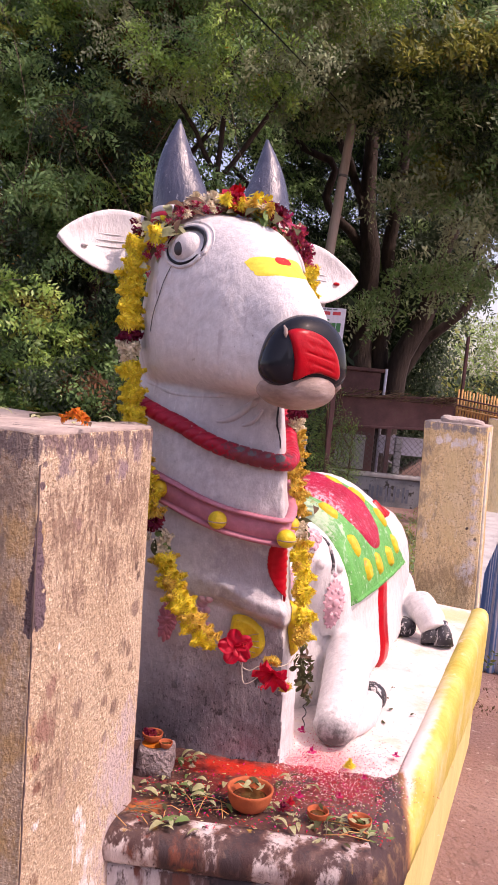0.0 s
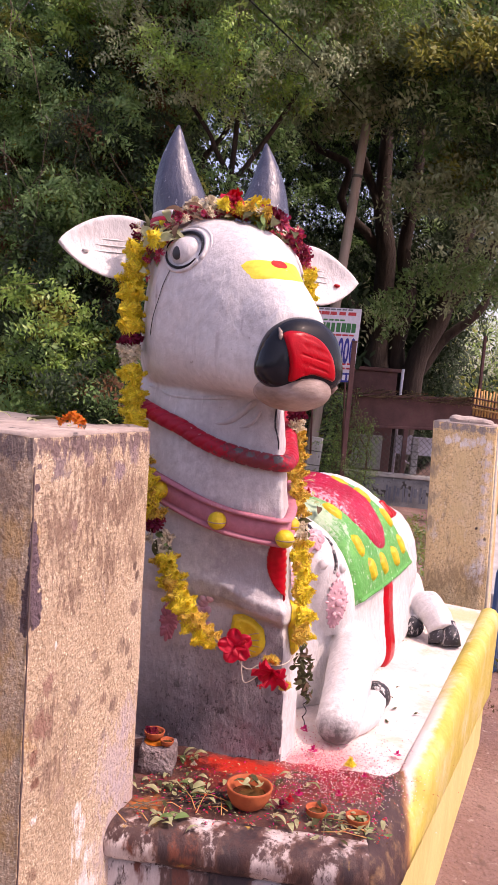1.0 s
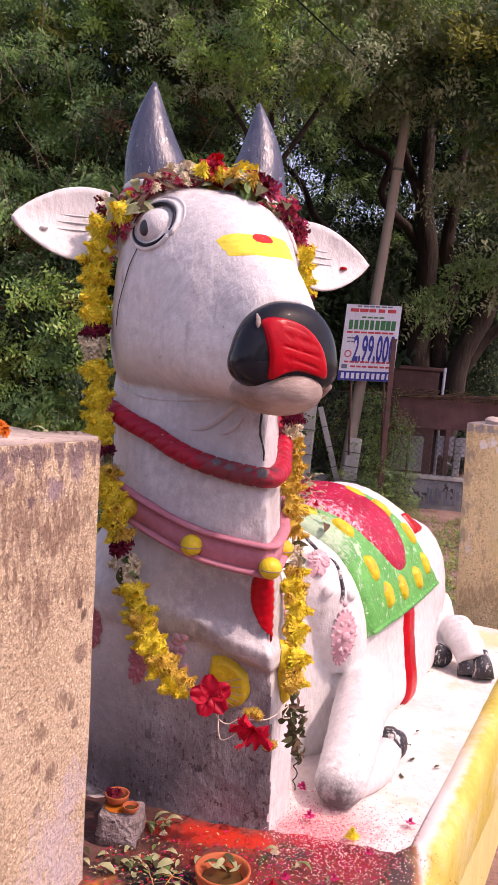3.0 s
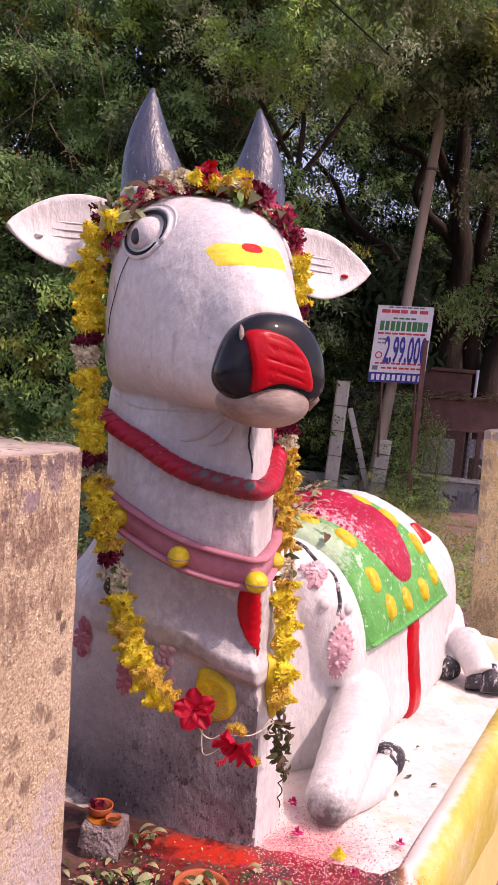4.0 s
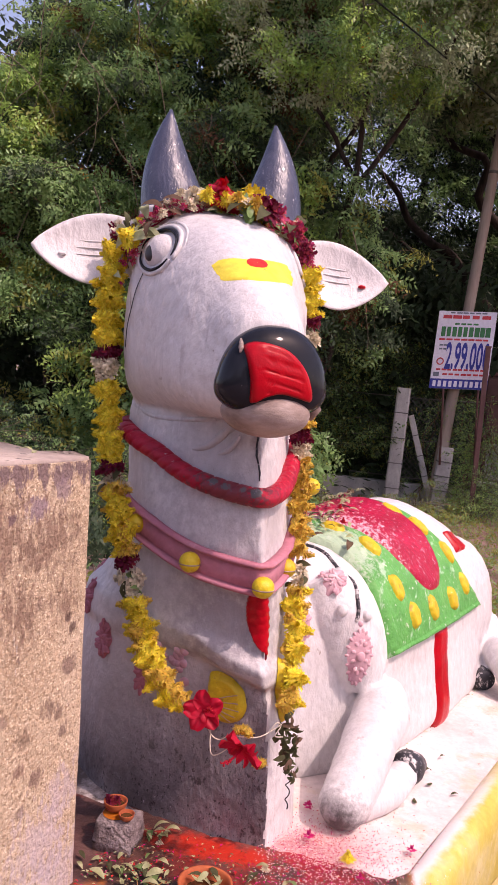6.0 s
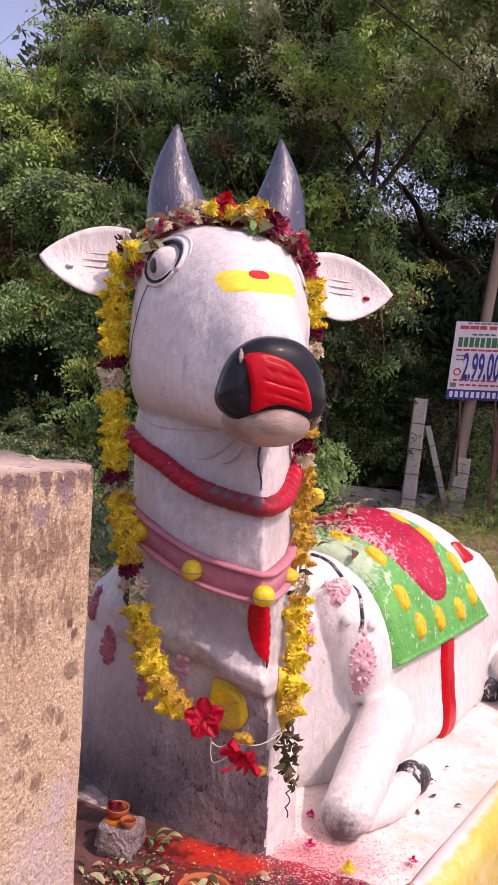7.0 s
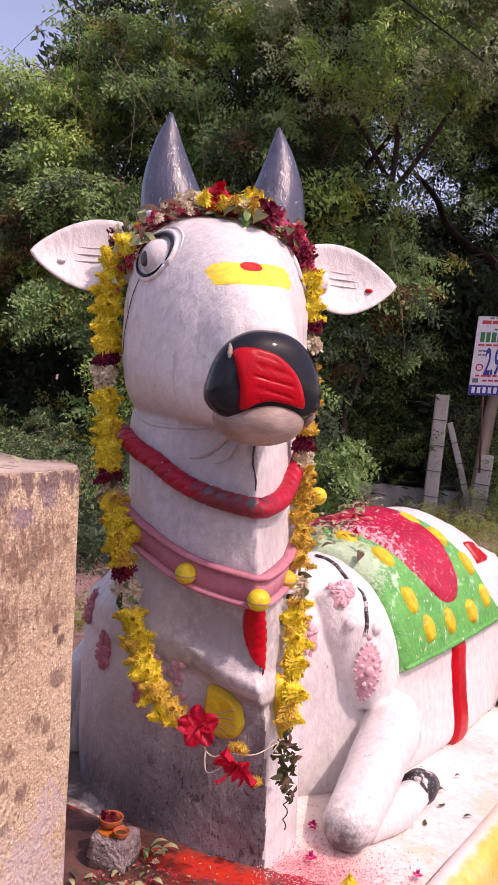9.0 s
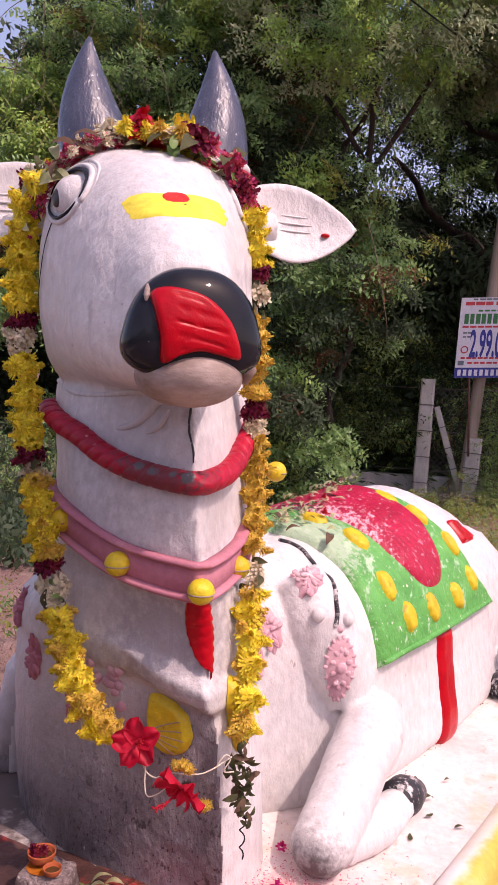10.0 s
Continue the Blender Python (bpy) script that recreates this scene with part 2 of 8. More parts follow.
LEAF = material("feathery_green_leaf", [(0.3, (0.14, 0.275, 0.090)), (0.7, (0.23, 0.39, 0.14))], 0.5, (1, 1, 1), 0.42, 0.0, 3, leafy=0.32, spec=0.4)
# darker leaf copy: shade deep in crowns and undergrowth put into its colour
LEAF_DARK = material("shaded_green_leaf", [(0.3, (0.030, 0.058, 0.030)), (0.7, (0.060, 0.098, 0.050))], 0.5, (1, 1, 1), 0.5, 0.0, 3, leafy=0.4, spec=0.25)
LEAF_OLIVE = material("olive_yellow_leaf", [(0.3, (0.20, 0.23, 0.045)), (0.7, (0.31, 0.32, 0.07))], 0.5, (1, 1, 1), 0.5, 0.0, 3, leafy=0.35, spec=0.3)
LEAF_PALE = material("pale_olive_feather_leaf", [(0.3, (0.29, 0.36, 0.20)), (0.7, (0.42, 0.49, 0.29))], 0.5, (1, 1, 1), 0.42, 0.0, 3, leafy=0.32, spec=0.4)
LEAF_BRIGHT = material("fresh_yellow_green_leaf", [(0.3, (0.25, 0.43, 0.085)), (0.7, (0.36, 0.54, 0.15))], 0.5, (1, 1, 1), 0.42, 0.0, 3, leafy=0.3, spec=0.4)
LEAF_BROWN = material("dry_russet_leaf", [(0.3, (0.10, 0.050, 0.028)), (0.7, (0.18, 0.10, 0.05))], 0.5, (1, 1, 1), 0.7, 0.0, 3, leafy=0.45, spec=0.1)
POD = material("orange_dry_leaf", [(0.3, (0.40, 0.16, 0.02)), (0.7, (0.55, 0.28, 0.04))], 2.0, (1, 1, 1), 0.7, 0.0, 20, leafy=0.5)
POLE = material("weathered_timber_pole", [(0.3, (0.27, 0.21, 0.175)), (0.7, (0.46, 0.38, 0.325))], 3.0, (1, 1, 0.1), 0.9, 0.6, 30)
CONCRETE = material("grey_concrete", [(0.3, (0.32, 0.31, 0.30)), (0.7, (0.55, 0.54, 0.52))], 4.0, (1, 1, 0.6), 0.9, 0.6, 50, marks=[(8, 0.62, 0.08, (0.13, 0.12, 0.11))])
RUST = material("rusty_brown_steel", [(0.3, (0.10, 0.046, 0.043)), (0.7, (0.19, 0.088, 0.080))], 3.0, (1, 1, 1), 0.7, 0.4, 30, marks=[(6, 0.6, 0.1, (0.16, 0.09, 0.07))])
WIRE = material("dull_grey_wire", [(0.3, (0.10, 0.095, 0.09)), (0.7, (0.20, 0.19, 0.18))], 6.0, (1, 1, 1), 0.6, 0.0, 30, metal=0.4)
LOWWALL = material("pale_blue_grey_painted_wall", [(0.3, (0.14, 0.15, 0.16)), (0.7, (0.30, 0.32, 0.34))], 2.5, (1, 1, 1), 0.85, 0.5, 30, marks=[(5, 0.56, 0.06, (0.06, 0.06, 0.055)), (9, 0.64, 0.05, (0.45, 0.46, 0.46))])
SIGNWHITE = material("printed_white_vinyl", [(0.3, (0.66, 0.64, 0.74)), (0.7, (0.74, 0.72, 0.80))], 2.0, (1, 1, 1), 0.4, 0.0, 20)
INK_RED = material("red_print", [(0.3, (0.55, 0.03, 0.05)), (0.7, (0.62, 0.06, 0.06))], 5.0, (1, 1, 1), 0.45, 0.0, 20)
INK_GREEN = material("green_print", [(0.3, (0.015, 0.15, 0.04)), (0.7, (0.02, 0.20, 0.06))], 5.0, (1, 1, 1), 0.45, 0.0, 20)
INK_BLUE = material("navy_blue_print", [(0.3, (0.02, 0.03, 0.24)), (0.7, (0.03, 0.04, 0.32))], 5.0, (1, 1, 1), 0.45, 0.0, 20)
INK_GREY = material("grey_print", [(0.3, (0.10, 0.12, 0.16)), (0.7, (0.16, 0.18, 0.22))], 5.0, (1, 1, 1), 0.45, 0.0, 20)
TARP = material("blue_striped_sheet", [(0.36, (0.07, 0.17, 0.42)), (0.47, (0.14, 0.28, 0.55)), (0.53, (0.55, 0.58, 0.68))], 5.0, (7, 7, 0.2), 0.6, 0.5, 20)
BAMBOO = material("orange_bamboo", [(0.3, (0.50, 0.25, 0.08)), (0.7, (0.68, 0.40, 0.16))], 6.0, (1, 1, 1), 0.7, 0.3, 30)
MARIGOLD = material("yellow_chrysanthemum", [(0.3, (0.78, 0.62, 0.02)), (0.7, (0.88, 0.80, 0.10))], 30.0, (1, 1, 1), 0.8, 0.0, 60, leafy=0.28)
GOLD = material("dull_golden_chrysanthemum", [(0.3, (0.62, 0.40, 0.03)), (0.7, (0.78, 0.60, 0.14))], 30.0, (1, 1, 1), 0.8, 0.0, 60, leafy=0.3)
ROSE = material("dark_maroon_petal", [(0.3, (0.13, 0.004, 0.02)), (0.7, (0.24, 0.012, 0.04))], 30.0, (1, 1, 1), 0.8, 0.0, 60, leafy=0.4)
REDPETAL = material("scarlet_petal", [(0.3, (0.50, 0.006, 0.02)), (0.7, (0.66, 0.015, 0.03))], 20.0, (1, 1, 1), 0.55, 0.0, 60, leafy=0.2)
CREAM = material("faded_cream_petal", [(0.3, (0.62, 0.54, 0.38)), (0.7, (0.80, 0.75, 0.58))], 30.0, (1, 1, 1), 0.8, 0.0, 60, leafy=0.3)
WILT = material("wilted_dark_green_leaf", [(0.3, (0.05, 0.055, 0.022)), (0.7, (0.12, 0.13, 0.06))], 20.0, (1, 1, 1), 0.75, 0.3, 60, leafy=0.5)
PALELEAF = material("pale_green_leaf", [(0.3, (0.30, 0.36, 0.15)), (0.7, (0.58, 0.60, 0.38))], 20.0, (1, 1, 1), 0.6, 0.2, 60, leafy=0.4)
ORANGE = material("orange_marigold", [(0.3, (0.60, 0.14, 0.01)), (0.7, (0.72, 0.25, 0.02))], 30.0, (1, 1, 1), 0.8, 0.0, 60, leafy=0.3)
ROSEPINK = material("crumpled_rose_petal", [(0.3, (0.42, 0.02, 0.07)), (0.7, (0.62, 0.10, 0.18))], 30.0, (1, 1, 1), 0.8, 0.0, 60, leafy=0.45)
HOTPINK = material("hot_pink_petal", [(0.3, (0.50, 0.01, 0.13)), (0.7, (0.66, 0.03, 0.22))], 30.0, (1, 1, 1), 0.7, 0.0, 60, leafy=0.3)
RICE = material("scattered_rice_grain", [(0.3, (0.70, 0.56, 0.54)), (0.7, (0.82, 0.72, 0.70))], 30.0, (1, 1, 1), 0.7, 0.0, 60, leafy=0.2)
STRING = material("pale_cotton_string", [(0.3, (0.50, 0.45, 0.36)), (0.7, (0.66, 0.60, 0.50))], 30.0, (1, 1, 1), 0.9, 0.0, 60)
LITTER = material("dry_leaf_litter", [(0.3, (0.10, 0.065, 0.04)), (0.7, (0.22, 0.15, 0.09))], 5.0, (1, 1, 1), 0.9, 0.0, 20, leafy=0.7)


def add_soot_and_shade():
    """The oil and soot stain on the chest, with painted-in shade: it spreads from the foot of the ridge and thins out
    up the flank.
    """
    t, n = SOOT_SHADED.node_tree, SOOT_SHADED.node_tree.nodes
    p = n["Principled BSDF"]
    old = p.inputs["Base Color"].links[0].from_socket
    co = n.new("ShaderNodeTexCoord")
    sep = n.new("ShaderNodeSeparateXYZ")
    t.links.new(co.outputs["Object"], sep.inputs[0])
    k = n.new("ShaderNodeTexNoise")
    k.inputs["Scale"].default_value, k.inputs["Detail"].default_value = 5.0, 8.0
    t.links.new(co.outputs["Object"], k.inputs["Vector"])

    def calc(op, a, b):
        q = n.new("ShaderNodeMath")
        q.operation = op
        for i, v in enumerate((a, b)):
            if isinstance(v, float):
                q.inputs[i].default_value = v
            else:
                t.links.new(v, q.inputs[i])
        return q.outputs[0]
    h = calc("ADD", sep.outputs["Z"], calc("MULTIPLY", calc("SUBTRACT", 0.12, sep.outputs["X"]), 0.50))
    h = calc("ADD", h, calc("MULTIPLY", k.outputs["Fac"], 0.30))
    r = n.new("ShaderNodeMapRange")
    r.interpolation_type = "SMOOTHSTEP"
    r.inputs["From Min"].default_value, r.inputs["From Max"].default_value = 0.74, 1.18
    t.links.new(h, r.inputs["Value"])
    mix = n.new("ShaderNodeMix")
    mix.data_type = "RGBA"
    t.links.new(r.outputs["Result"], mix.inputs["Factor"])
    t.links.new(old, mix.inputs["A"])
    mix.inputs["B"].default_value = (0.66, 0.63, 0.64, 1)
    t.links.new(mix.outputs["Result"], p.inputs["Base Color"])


add_soot_and_shade()


def add_spots(mat, spots):
    """Powder, burnt stains and painted shade of their own outline on a floor: (x, y, rx, ry, colour, strength)."""
    t, n = mat.node_tree, mat.node_tree.nodes
    p = n["Principled BSDF"]
    out = p.inputs["Base Color"].links[0].from_socket
    co = n.new("ShaderNodeTexCoord")
    k = n.new("ShaderNodeTexNoise")
    k.inputs["Scale"].default_value, k.inputs["Detail"].default_value, k.inputs["Roughness"].default_value = 22.0, 9.0, 0.7
    t.links.new(co.outputs["Object"], k.inputs["Vector"])
    for x, y, rx, ry, colour, strength in spots:
        mp = n.new("ShaderNodeMapping")
        mp.inputs["Location"].default_value = (-x / rx, -y / ry, 0)
        mp.inputs["Scale"].default_value = (1 / rx, 1 / ry, 0)
        t.links.new(co.outputs["Object"], mp.inputs["Vector"])
        ln = n.new("ShaderNodeVectorMath")
        ln.operation = "LENGTH"
        t.links.new(mp.outputs["Vector"], ln.inputs[0])
        ad = n.new("ShaderNodeMath")
        ad.operation = "MULTIPLY_ADD"
        ad.inputs[1].default_value = 2.2
        t.links.new(k.outputs["Fac"], ad.inputs[0])
        t.links.new(ln.outputs["Value"], ad.inputs[2])
        r = n.new("ShaderNodeMapRange")
        r.inputs["From Min"].default_value, r.inputs["From Max"].default_value = 1.55, 2.25
        r.inputs["To Min"].default_value, r.inputs["To Max"].default_value = strength, 0.0
        t.links.new(ad.outputs[0], r.inputs["Value"])
        mix = n.new("ShaderNodeMix")
        mix.data_type = "RGBA"
        t.links.new(r.outputs["Result"], mix.inputs["Factor"])
        t.links.new(out, mix.inputs["A"])
        mix.inputs["B"].default_value = (*colour, 1)
        out = mix.outputs["Result"]
    t.links.new(out, p.inputs["Base Color"])


POWDERS = [(0.02, 2.24, 0.20, 0.06, (0.55, 0.03, 0.012), 0.95), (0.25, 2.30, 0.10, 0.06, (0.50, 0.012, 0.03), 0.9), (0.33, 2.20, 0.12, 0.09, (0.38, 0.012, 0.03), 0.7), (0.08, 2.12, 0.22, 0.07, (0.22, 0.015, 0.012), 0.75),
           (-0.06, 2.045, 0.12, 0.07, (0.010, 0.009, 0.012), 1.0), (-0.21, 1.95, 0.05, 0.08, (0.48, 0.15, 0.03), 0.95), (0.32, 2.40, 0.14, 0.09, (0.66, 0.44, 0.44), 0.75)]
add_spots(STAINED, POWDERS)
# dark spot left of the chest: shade and dirt put into the floor's colour
add_spots(FLOOR, [(-0.62, 2.55, 0.42, 0.55, (0.10, 0.07, 0.06), 0.95), (1.02, 4.15, 0.30, 0.16, (0.70, 0.54, 0.24), 0.7), (0.27, 2.36, 0.14, 0.10, (0.55, 0.10, 0.13), 0.7), (0.32, 2.44, 0.16, 0.12, (0.66, 0.50, 0.48), 0.6)])


def add_wear_or_shade(mat, spots, scale, soft, amount=1.6, stretch=(1, 1, 1)):
    """Worn, smudged or shade-toned places of a painted surface: (x, y, z, radius, colour, strength), broken up by
    noise.
    """
    t, n = mat.node_tree, mat.node_tree.nodes
    p = n["Principled BSDF"]
    out = p.inputs["Base Color"].links[0].from_socket
    co = n.new("ShaderNodeTexCoord")
    k = n.new("ShaderNodeTexNoise")
    k.inputs["Scale"].default_value, k.inputs["Detail"].default_value, k.inputs["Roughness"].default_value = scale, 6.0, 0.7
    st = n.new("ShaderNodeVectorMath")
    st.operation, st.inputs[1].default_value = "MULTIPLY", stretch
    t.links.new(co.outputs["Object"], st.inputs[0])
    t.links.new(st.outputs["Vector"], k.inputs["Vector"])
    for x, y, z, r, colour, strength in spots:
        ds = n.new("ShaderNodeVectorMath")
        ds.operation = "DISTANCE"
        ds.inputs[1].default_value = (x, y, z)
        t.links.new(co.outputs["Object"], ds.inputs[0])
        ad = n.new("ShaderNodeMath")
        ad.operation, ad.inputs[1].default_value = "MULTIPLY_ADD", amount * r
        t.links.new(k.outputs["Fac"], ad.inputs[0])
        t.links.new(ds.outputs["Value"], ad.inputs[2])
        mr = n.new("ShaderNodeMapRange")
        lo = r * (1 + amount * 0.5)
        mr.inputs["From Min"].default_value, mr.inputs["From Max"].default_value = lo - soft * r, lo
        mr.inputs["To Min"].default_value, mr.inputs["To Max"].default_value = strength, 0.0
        t.links.new(ad.outputs[0], mr.inputs["Value"])
        mix = n.new("ShaderNodeMix")
        mix.data_type = "RGBA"
        t.links.new(mr.outputs["Result"], mix.inputs["Factor"])
        t.links.new(out, mix.inputs["A"])
        mix.inputs["B"].default_value = (*colour, 1)
        out = mix.outputs["Result"]
    t.links.new(out, p.inputs["Base Color"])


# scuffed knee, grime with painted shade where the jaw meets the neck, turmeric crumbs on the brow
# wide grey spots: shade on neck and upper chest put into the colour, with grime
add_wear_or_shade(WHITE, [(0.303, 2.41, 0.355, 0.115, (0.07, 0.06, 0.06), 0.92), (-0.16, 2.30, 0.97, 0.30, (0.34, 0.31, 0.33), 0.5), (-0.01, 2.26, 0.90, 0.20, (0.24, 0.215, 0.235), 0.75), (-0.08, 2.28, 1.30, 0.20, (0.32, 0.29, 0.31), 0.5), (0.10, 2.33, 1.15, 0.12, (0.42, 0.38, 0.37), 0.5), (0.06, 2.26, 1.36, 0.05, (0.20, 0.17, 0.17), 0.6), (0.13, 2.30, 0.62, 0.06, (0.24, 0.21, 0.21), 0.5),
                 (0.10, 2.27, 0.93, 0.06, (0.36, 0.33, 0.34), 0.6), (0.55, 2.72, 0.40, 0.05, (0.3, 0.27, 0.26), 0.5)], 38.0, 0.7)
# the front edge, dark with oil along its top
add_wear_or_shade(FRONT, [(-0.75 + 0.06 * k, 1.895 - 0.0652 * 0.06 * k + 0.004 * math.sin(k * 2.2), 0.352 + 0.006 * math.sin(k * 1.3), 0.045 + 0.018 * math.sin(k * 1.9) ** 2, (0.065, 0.032, 0.030), 0.97) for k in range(20)], 45.0, 0.5, 4.0, (1, 1, 0.4))
# bare cement where the rope's paint has gone
add_wear_or_shade(ROPE_RED, [(-0.02, 2.215, 1.262, 0.030, (0.17, 0.16, 0.165), 1.0), (0.02, 2.208, 1.257, 0.026, (0.17, 0.16, 0.165), 1.0), (0.052, 2.208, 1.253, 0.026, (0.17, 0.16, 0.165), 1.0), (-0.065, 2.230, 1.267, 0.024, (0.17, 0.16, 0.165), 1.0)], 45.0, 0.10, 1.3)
add_wear_or_shade(ROPE_RED, [(-0.02, 2.222, 1.245, 0.10, (0.05, 0.045, 0.05), 0.6)], 90.0, 0.15, 4.6)
# rubbed crown of the cloth
add_wear_or_shade(MAGENTA, [(0.12, 3.02, 1.02, 0.27, (0.74, 0.50, 0.56), 0.85)], 75.0, 0.5, 4.0, (1, 0.4, 1))
add_wear_or_shade(GREEN, [(0.16, 3.00, 1.0, 0.18, (0.50, 0.60, 0.48), 0.7)], 60.0, 0.4, 2.6)

# the near pillar's corner, scraped to the brown coat beneath
NEAR_PLASTER = PLASTER.copy()
NEAR_PLASTER.name = "tan_plaster_with_scraped_corner"
def on_shaft(s, z, side=False):
    """A place on the pillar's two seen faces, at s metres from the shared corner, which leans."""
    u = (-0.9543, 0.2987) if side else (0.2987, 0.9543)
    return u[0] * s - 0.0277 * z, u[1] * s + 0.0087 * z, z


MAUVE = (0.165, 0.115, 0.135)
# brown weathering, strongest in the upper half, and an ochre wash on the other face
add_wear_or_shade(NEAR_PLASTER, [(*on_shaft(s, z), r, (0.28, 0.18, 0.13), 0.85) for s, z, r in ((0.10, 1.12, 0.11), (0.24, 1.17, 0.12), (0.38, 1.16, 0.09), (0.30, 1.02, 0.08), (0.16, 0.98, 0.06), (0.42, 1.02, 0.05), (0.07, 0.72, 0.06), (0.10, 0.60, 0.05))], 70.0, 0.8, 5.0, (1, 1, 0.35))
add_wear_or_shade(NEAR_PLASTER, [(*on_shaft(s, z, True), r, (0.62, 0.40, 0.16), 0.7) for s, z, r in ((0.04, 1.0, 0.05), (0.10, 0.85, 0.09), (0.04, 0.70, 0.06), (0.12, 0.60, 0.09), (0.05, 1.12, 0.06), (0.05, 0.5, 0.05))], 40.0, 0.8, 4.0, (1, 1, 0.5))
add_wear_or_shade(NEAR_PLASTER, [(*on_shaft(s, z, True), r, (0.36, 0.27, 0.20), 0.75) for s, z, r in ((0.06, 1.20, 0.06), (0.14, 1.22, 0.06), (0.11, 1.10, 0.05), (0.07, 0.94, 0.05))], 60.0, 0.7, 5.0, (1, 1, 0.5))
SCRAPE = [(*on_shaft(0.010 + 0.012 * u, 1.185 - 0.235 * u), 0.004 + 0.025 * u ** 0.7, MAUVE, 1.0) for u in (k / 19 for k in range(19))]
SCRAPE += [(*on_shaft(0.006, 1.09 - 0.145 * u, True), 0.006 + 0.015 * u, (0.12, 0.085, 0.09), 1.0) for u in (k / 11 for k in range(12))]
SCRAPE += [(*on_shaft(0.016, 1.225), 0.012, MAUVE, 0.95), (*on_shaft(0.022, 1.265), 0.010, MAUVE, 0.8)]
add_wear_or_shade(NEAR_PLASTER, SCRAPE, 55.0, 0.12, 2.2, (1, 1, 0.5))
add_wear_or_shade(NEAR_PLASTER, [(*on_shaft(0.035, 1.01), 0.008, (0.72, 0.58, 0.38), 1.0), (*on_shaft(0.022, 0.985), 0.008, (0.72, 0.58, 0.38), 1.0), (*on_shaft(0.028, 1.10), 0.003, (0.8, 0.76, 0.7), 1.0)], 60.0, 0.2, 2.5)
# grime under the top, mauve flakes, chips down the far corner, brown runs by the joint
GRIME = [(*on_shaft(0.035 * k, 1.302 + 0.006 * math.sin(k * 2.1)), 0.022 + 0.012 * math.sin(k * 1.7) ** 2, (0.24, 0.17, 0.165), 0.95) for k in range(15)]
GRIME += [(*on_shaft(0.045 * k, 1.300, True), 0.026 + 0.014 * math.sin(k * 1.3) ** 2, (0.22, 0.175, 0.165), 0.9) for k in range(8)]
add_wear_or_shade(NEAR_PLASTER, GRIME, 46.0, 0.45, 4.5, (1, 1, 0.4))
FLAKES = [(*on_shaft(s, z), r * (1.1 if z > 1.1 else 1.45), c, a) for s, z, r, c, a in (
    (0.09, 1.262, 0.032, (0.26, 0.195, 0.215), 0.85), (0.33, 1.235, 0.030, (0.32, 0.235, 0.265), 0.85), (0.41, 1.265, 0.026, (0.30, 0.22, 0.24), 0.8), (0.20, 1.27, 0.022, (0.30, 0.21, 0.21), 0.75),
    (0.27, 1.215, 0.012, (0.20, 0.13, 0.14), 0.85), (0.45, 1.17, 0.018, (0.34, 0.24, 0.17), 0.8), (0.15, 1.13, 0.018, (0.34, 0.22, 0.19), 0.8), (0.44, 0.985, 0.010, (0.17, 0.11, 0.085), 0.95), (0.455, 0.962, 0.012, (0.17, 0.11, 0.085), 0.95),
    (0.45, 0.88, 0.016, (0.28, 0.19, 0.15), 0.85), (0.39, 0.80, 0.016, (0.28, 0.19, 0.14), 0.85), (0.42, 0.78, 0.012, (0.28, 0.19, 0.14), 0.85), (0.26, 0.81, 0.010, (0.36, 0.25, 0.19), 0.8), (0.32, 0.76, 0.016, (0.32, 0.22, 0.15), 0.85), (0.19, 0.72, 0.020, (0.32, 0.22, 0.17), 0.85),
    (0.08, 0.80, 0.020, (0.38, 0.22, 0.17), 0.85), (0.06, 0.72, 0.024, (0.36, 0.20, 0.15), 0.85), (0.04, 0.66, 0.014, (0.30, 0.15, 0.11), 0.9), (0.05, 0.60, 0.010, (0.26, 0.13, 0.09), 0.95), (0.31, 0.69, 0.014, (0.30, 0.19, 0.14), 0.85),
    (0.36, 0.66, 0.014, (0.26, 0.17, 0.13), 0.9), (0.44, 0.74, 0.012, (0.30, 0.21, 0.16), 0.85), (0.14, 0.54, 0.016, (0.46, 0.33, 0.25), 0.8), (0.32, 0.60, 0.010, (0.30, 0.21, 0.16), 0.85), (0.05, 0.40, 0.012, (0.3, 0.18, 0.12), 0.8), (0.20, 0.57, 0.016, (0.42, 0.31, 0.25), 0.7))]
add_wear_or_shade(NEAR_PLASTER, FLAKES, 80.0, 0.45, 3.6, (1, 1, 0.45))
add_wear_or_shade(NEAR_PLASTER, [(*on_shaft(s, z), r, (0.60, 0.50, 0.52), 0.65) for s, z, r in ((0.38, 0.50, 0.10), (0.44, 0.40, 0.11), (0.40, 0.30, 0.12), (0.44, 0.60, 0.06))], 60.0, 0.6, 4.5, (1, 1, 0.4))
add_wear_or_shade(NEAR_PLASTER, [(*on_shaft(s, z), r, (0.90, 0.86, 0.84), 0.8) for s, z, r in ((0.22, 0.46, 0.020), (0.24, 0.42, 0.024), (0.23, 0.37, 0.026), (0.27, 0.33, 0.024), (0.25, 0.27, 0.03), (0.30, 0.24, 0.03), (0.05, 0.52, 0.010), (0.10, 0.88, 0.008))], 90.0, 0.5, 5.0, (1, 1, 0.15))


REAR_PLASTER = FAR_PLASTER.copy()
REAR_PLASTER.name = "ochre_plaster_with_lime_wash"


def on_rear(q, z):
    return 0.9416 * (q - 0.04 * z), -0.337 * (q - 0.04 * z), z


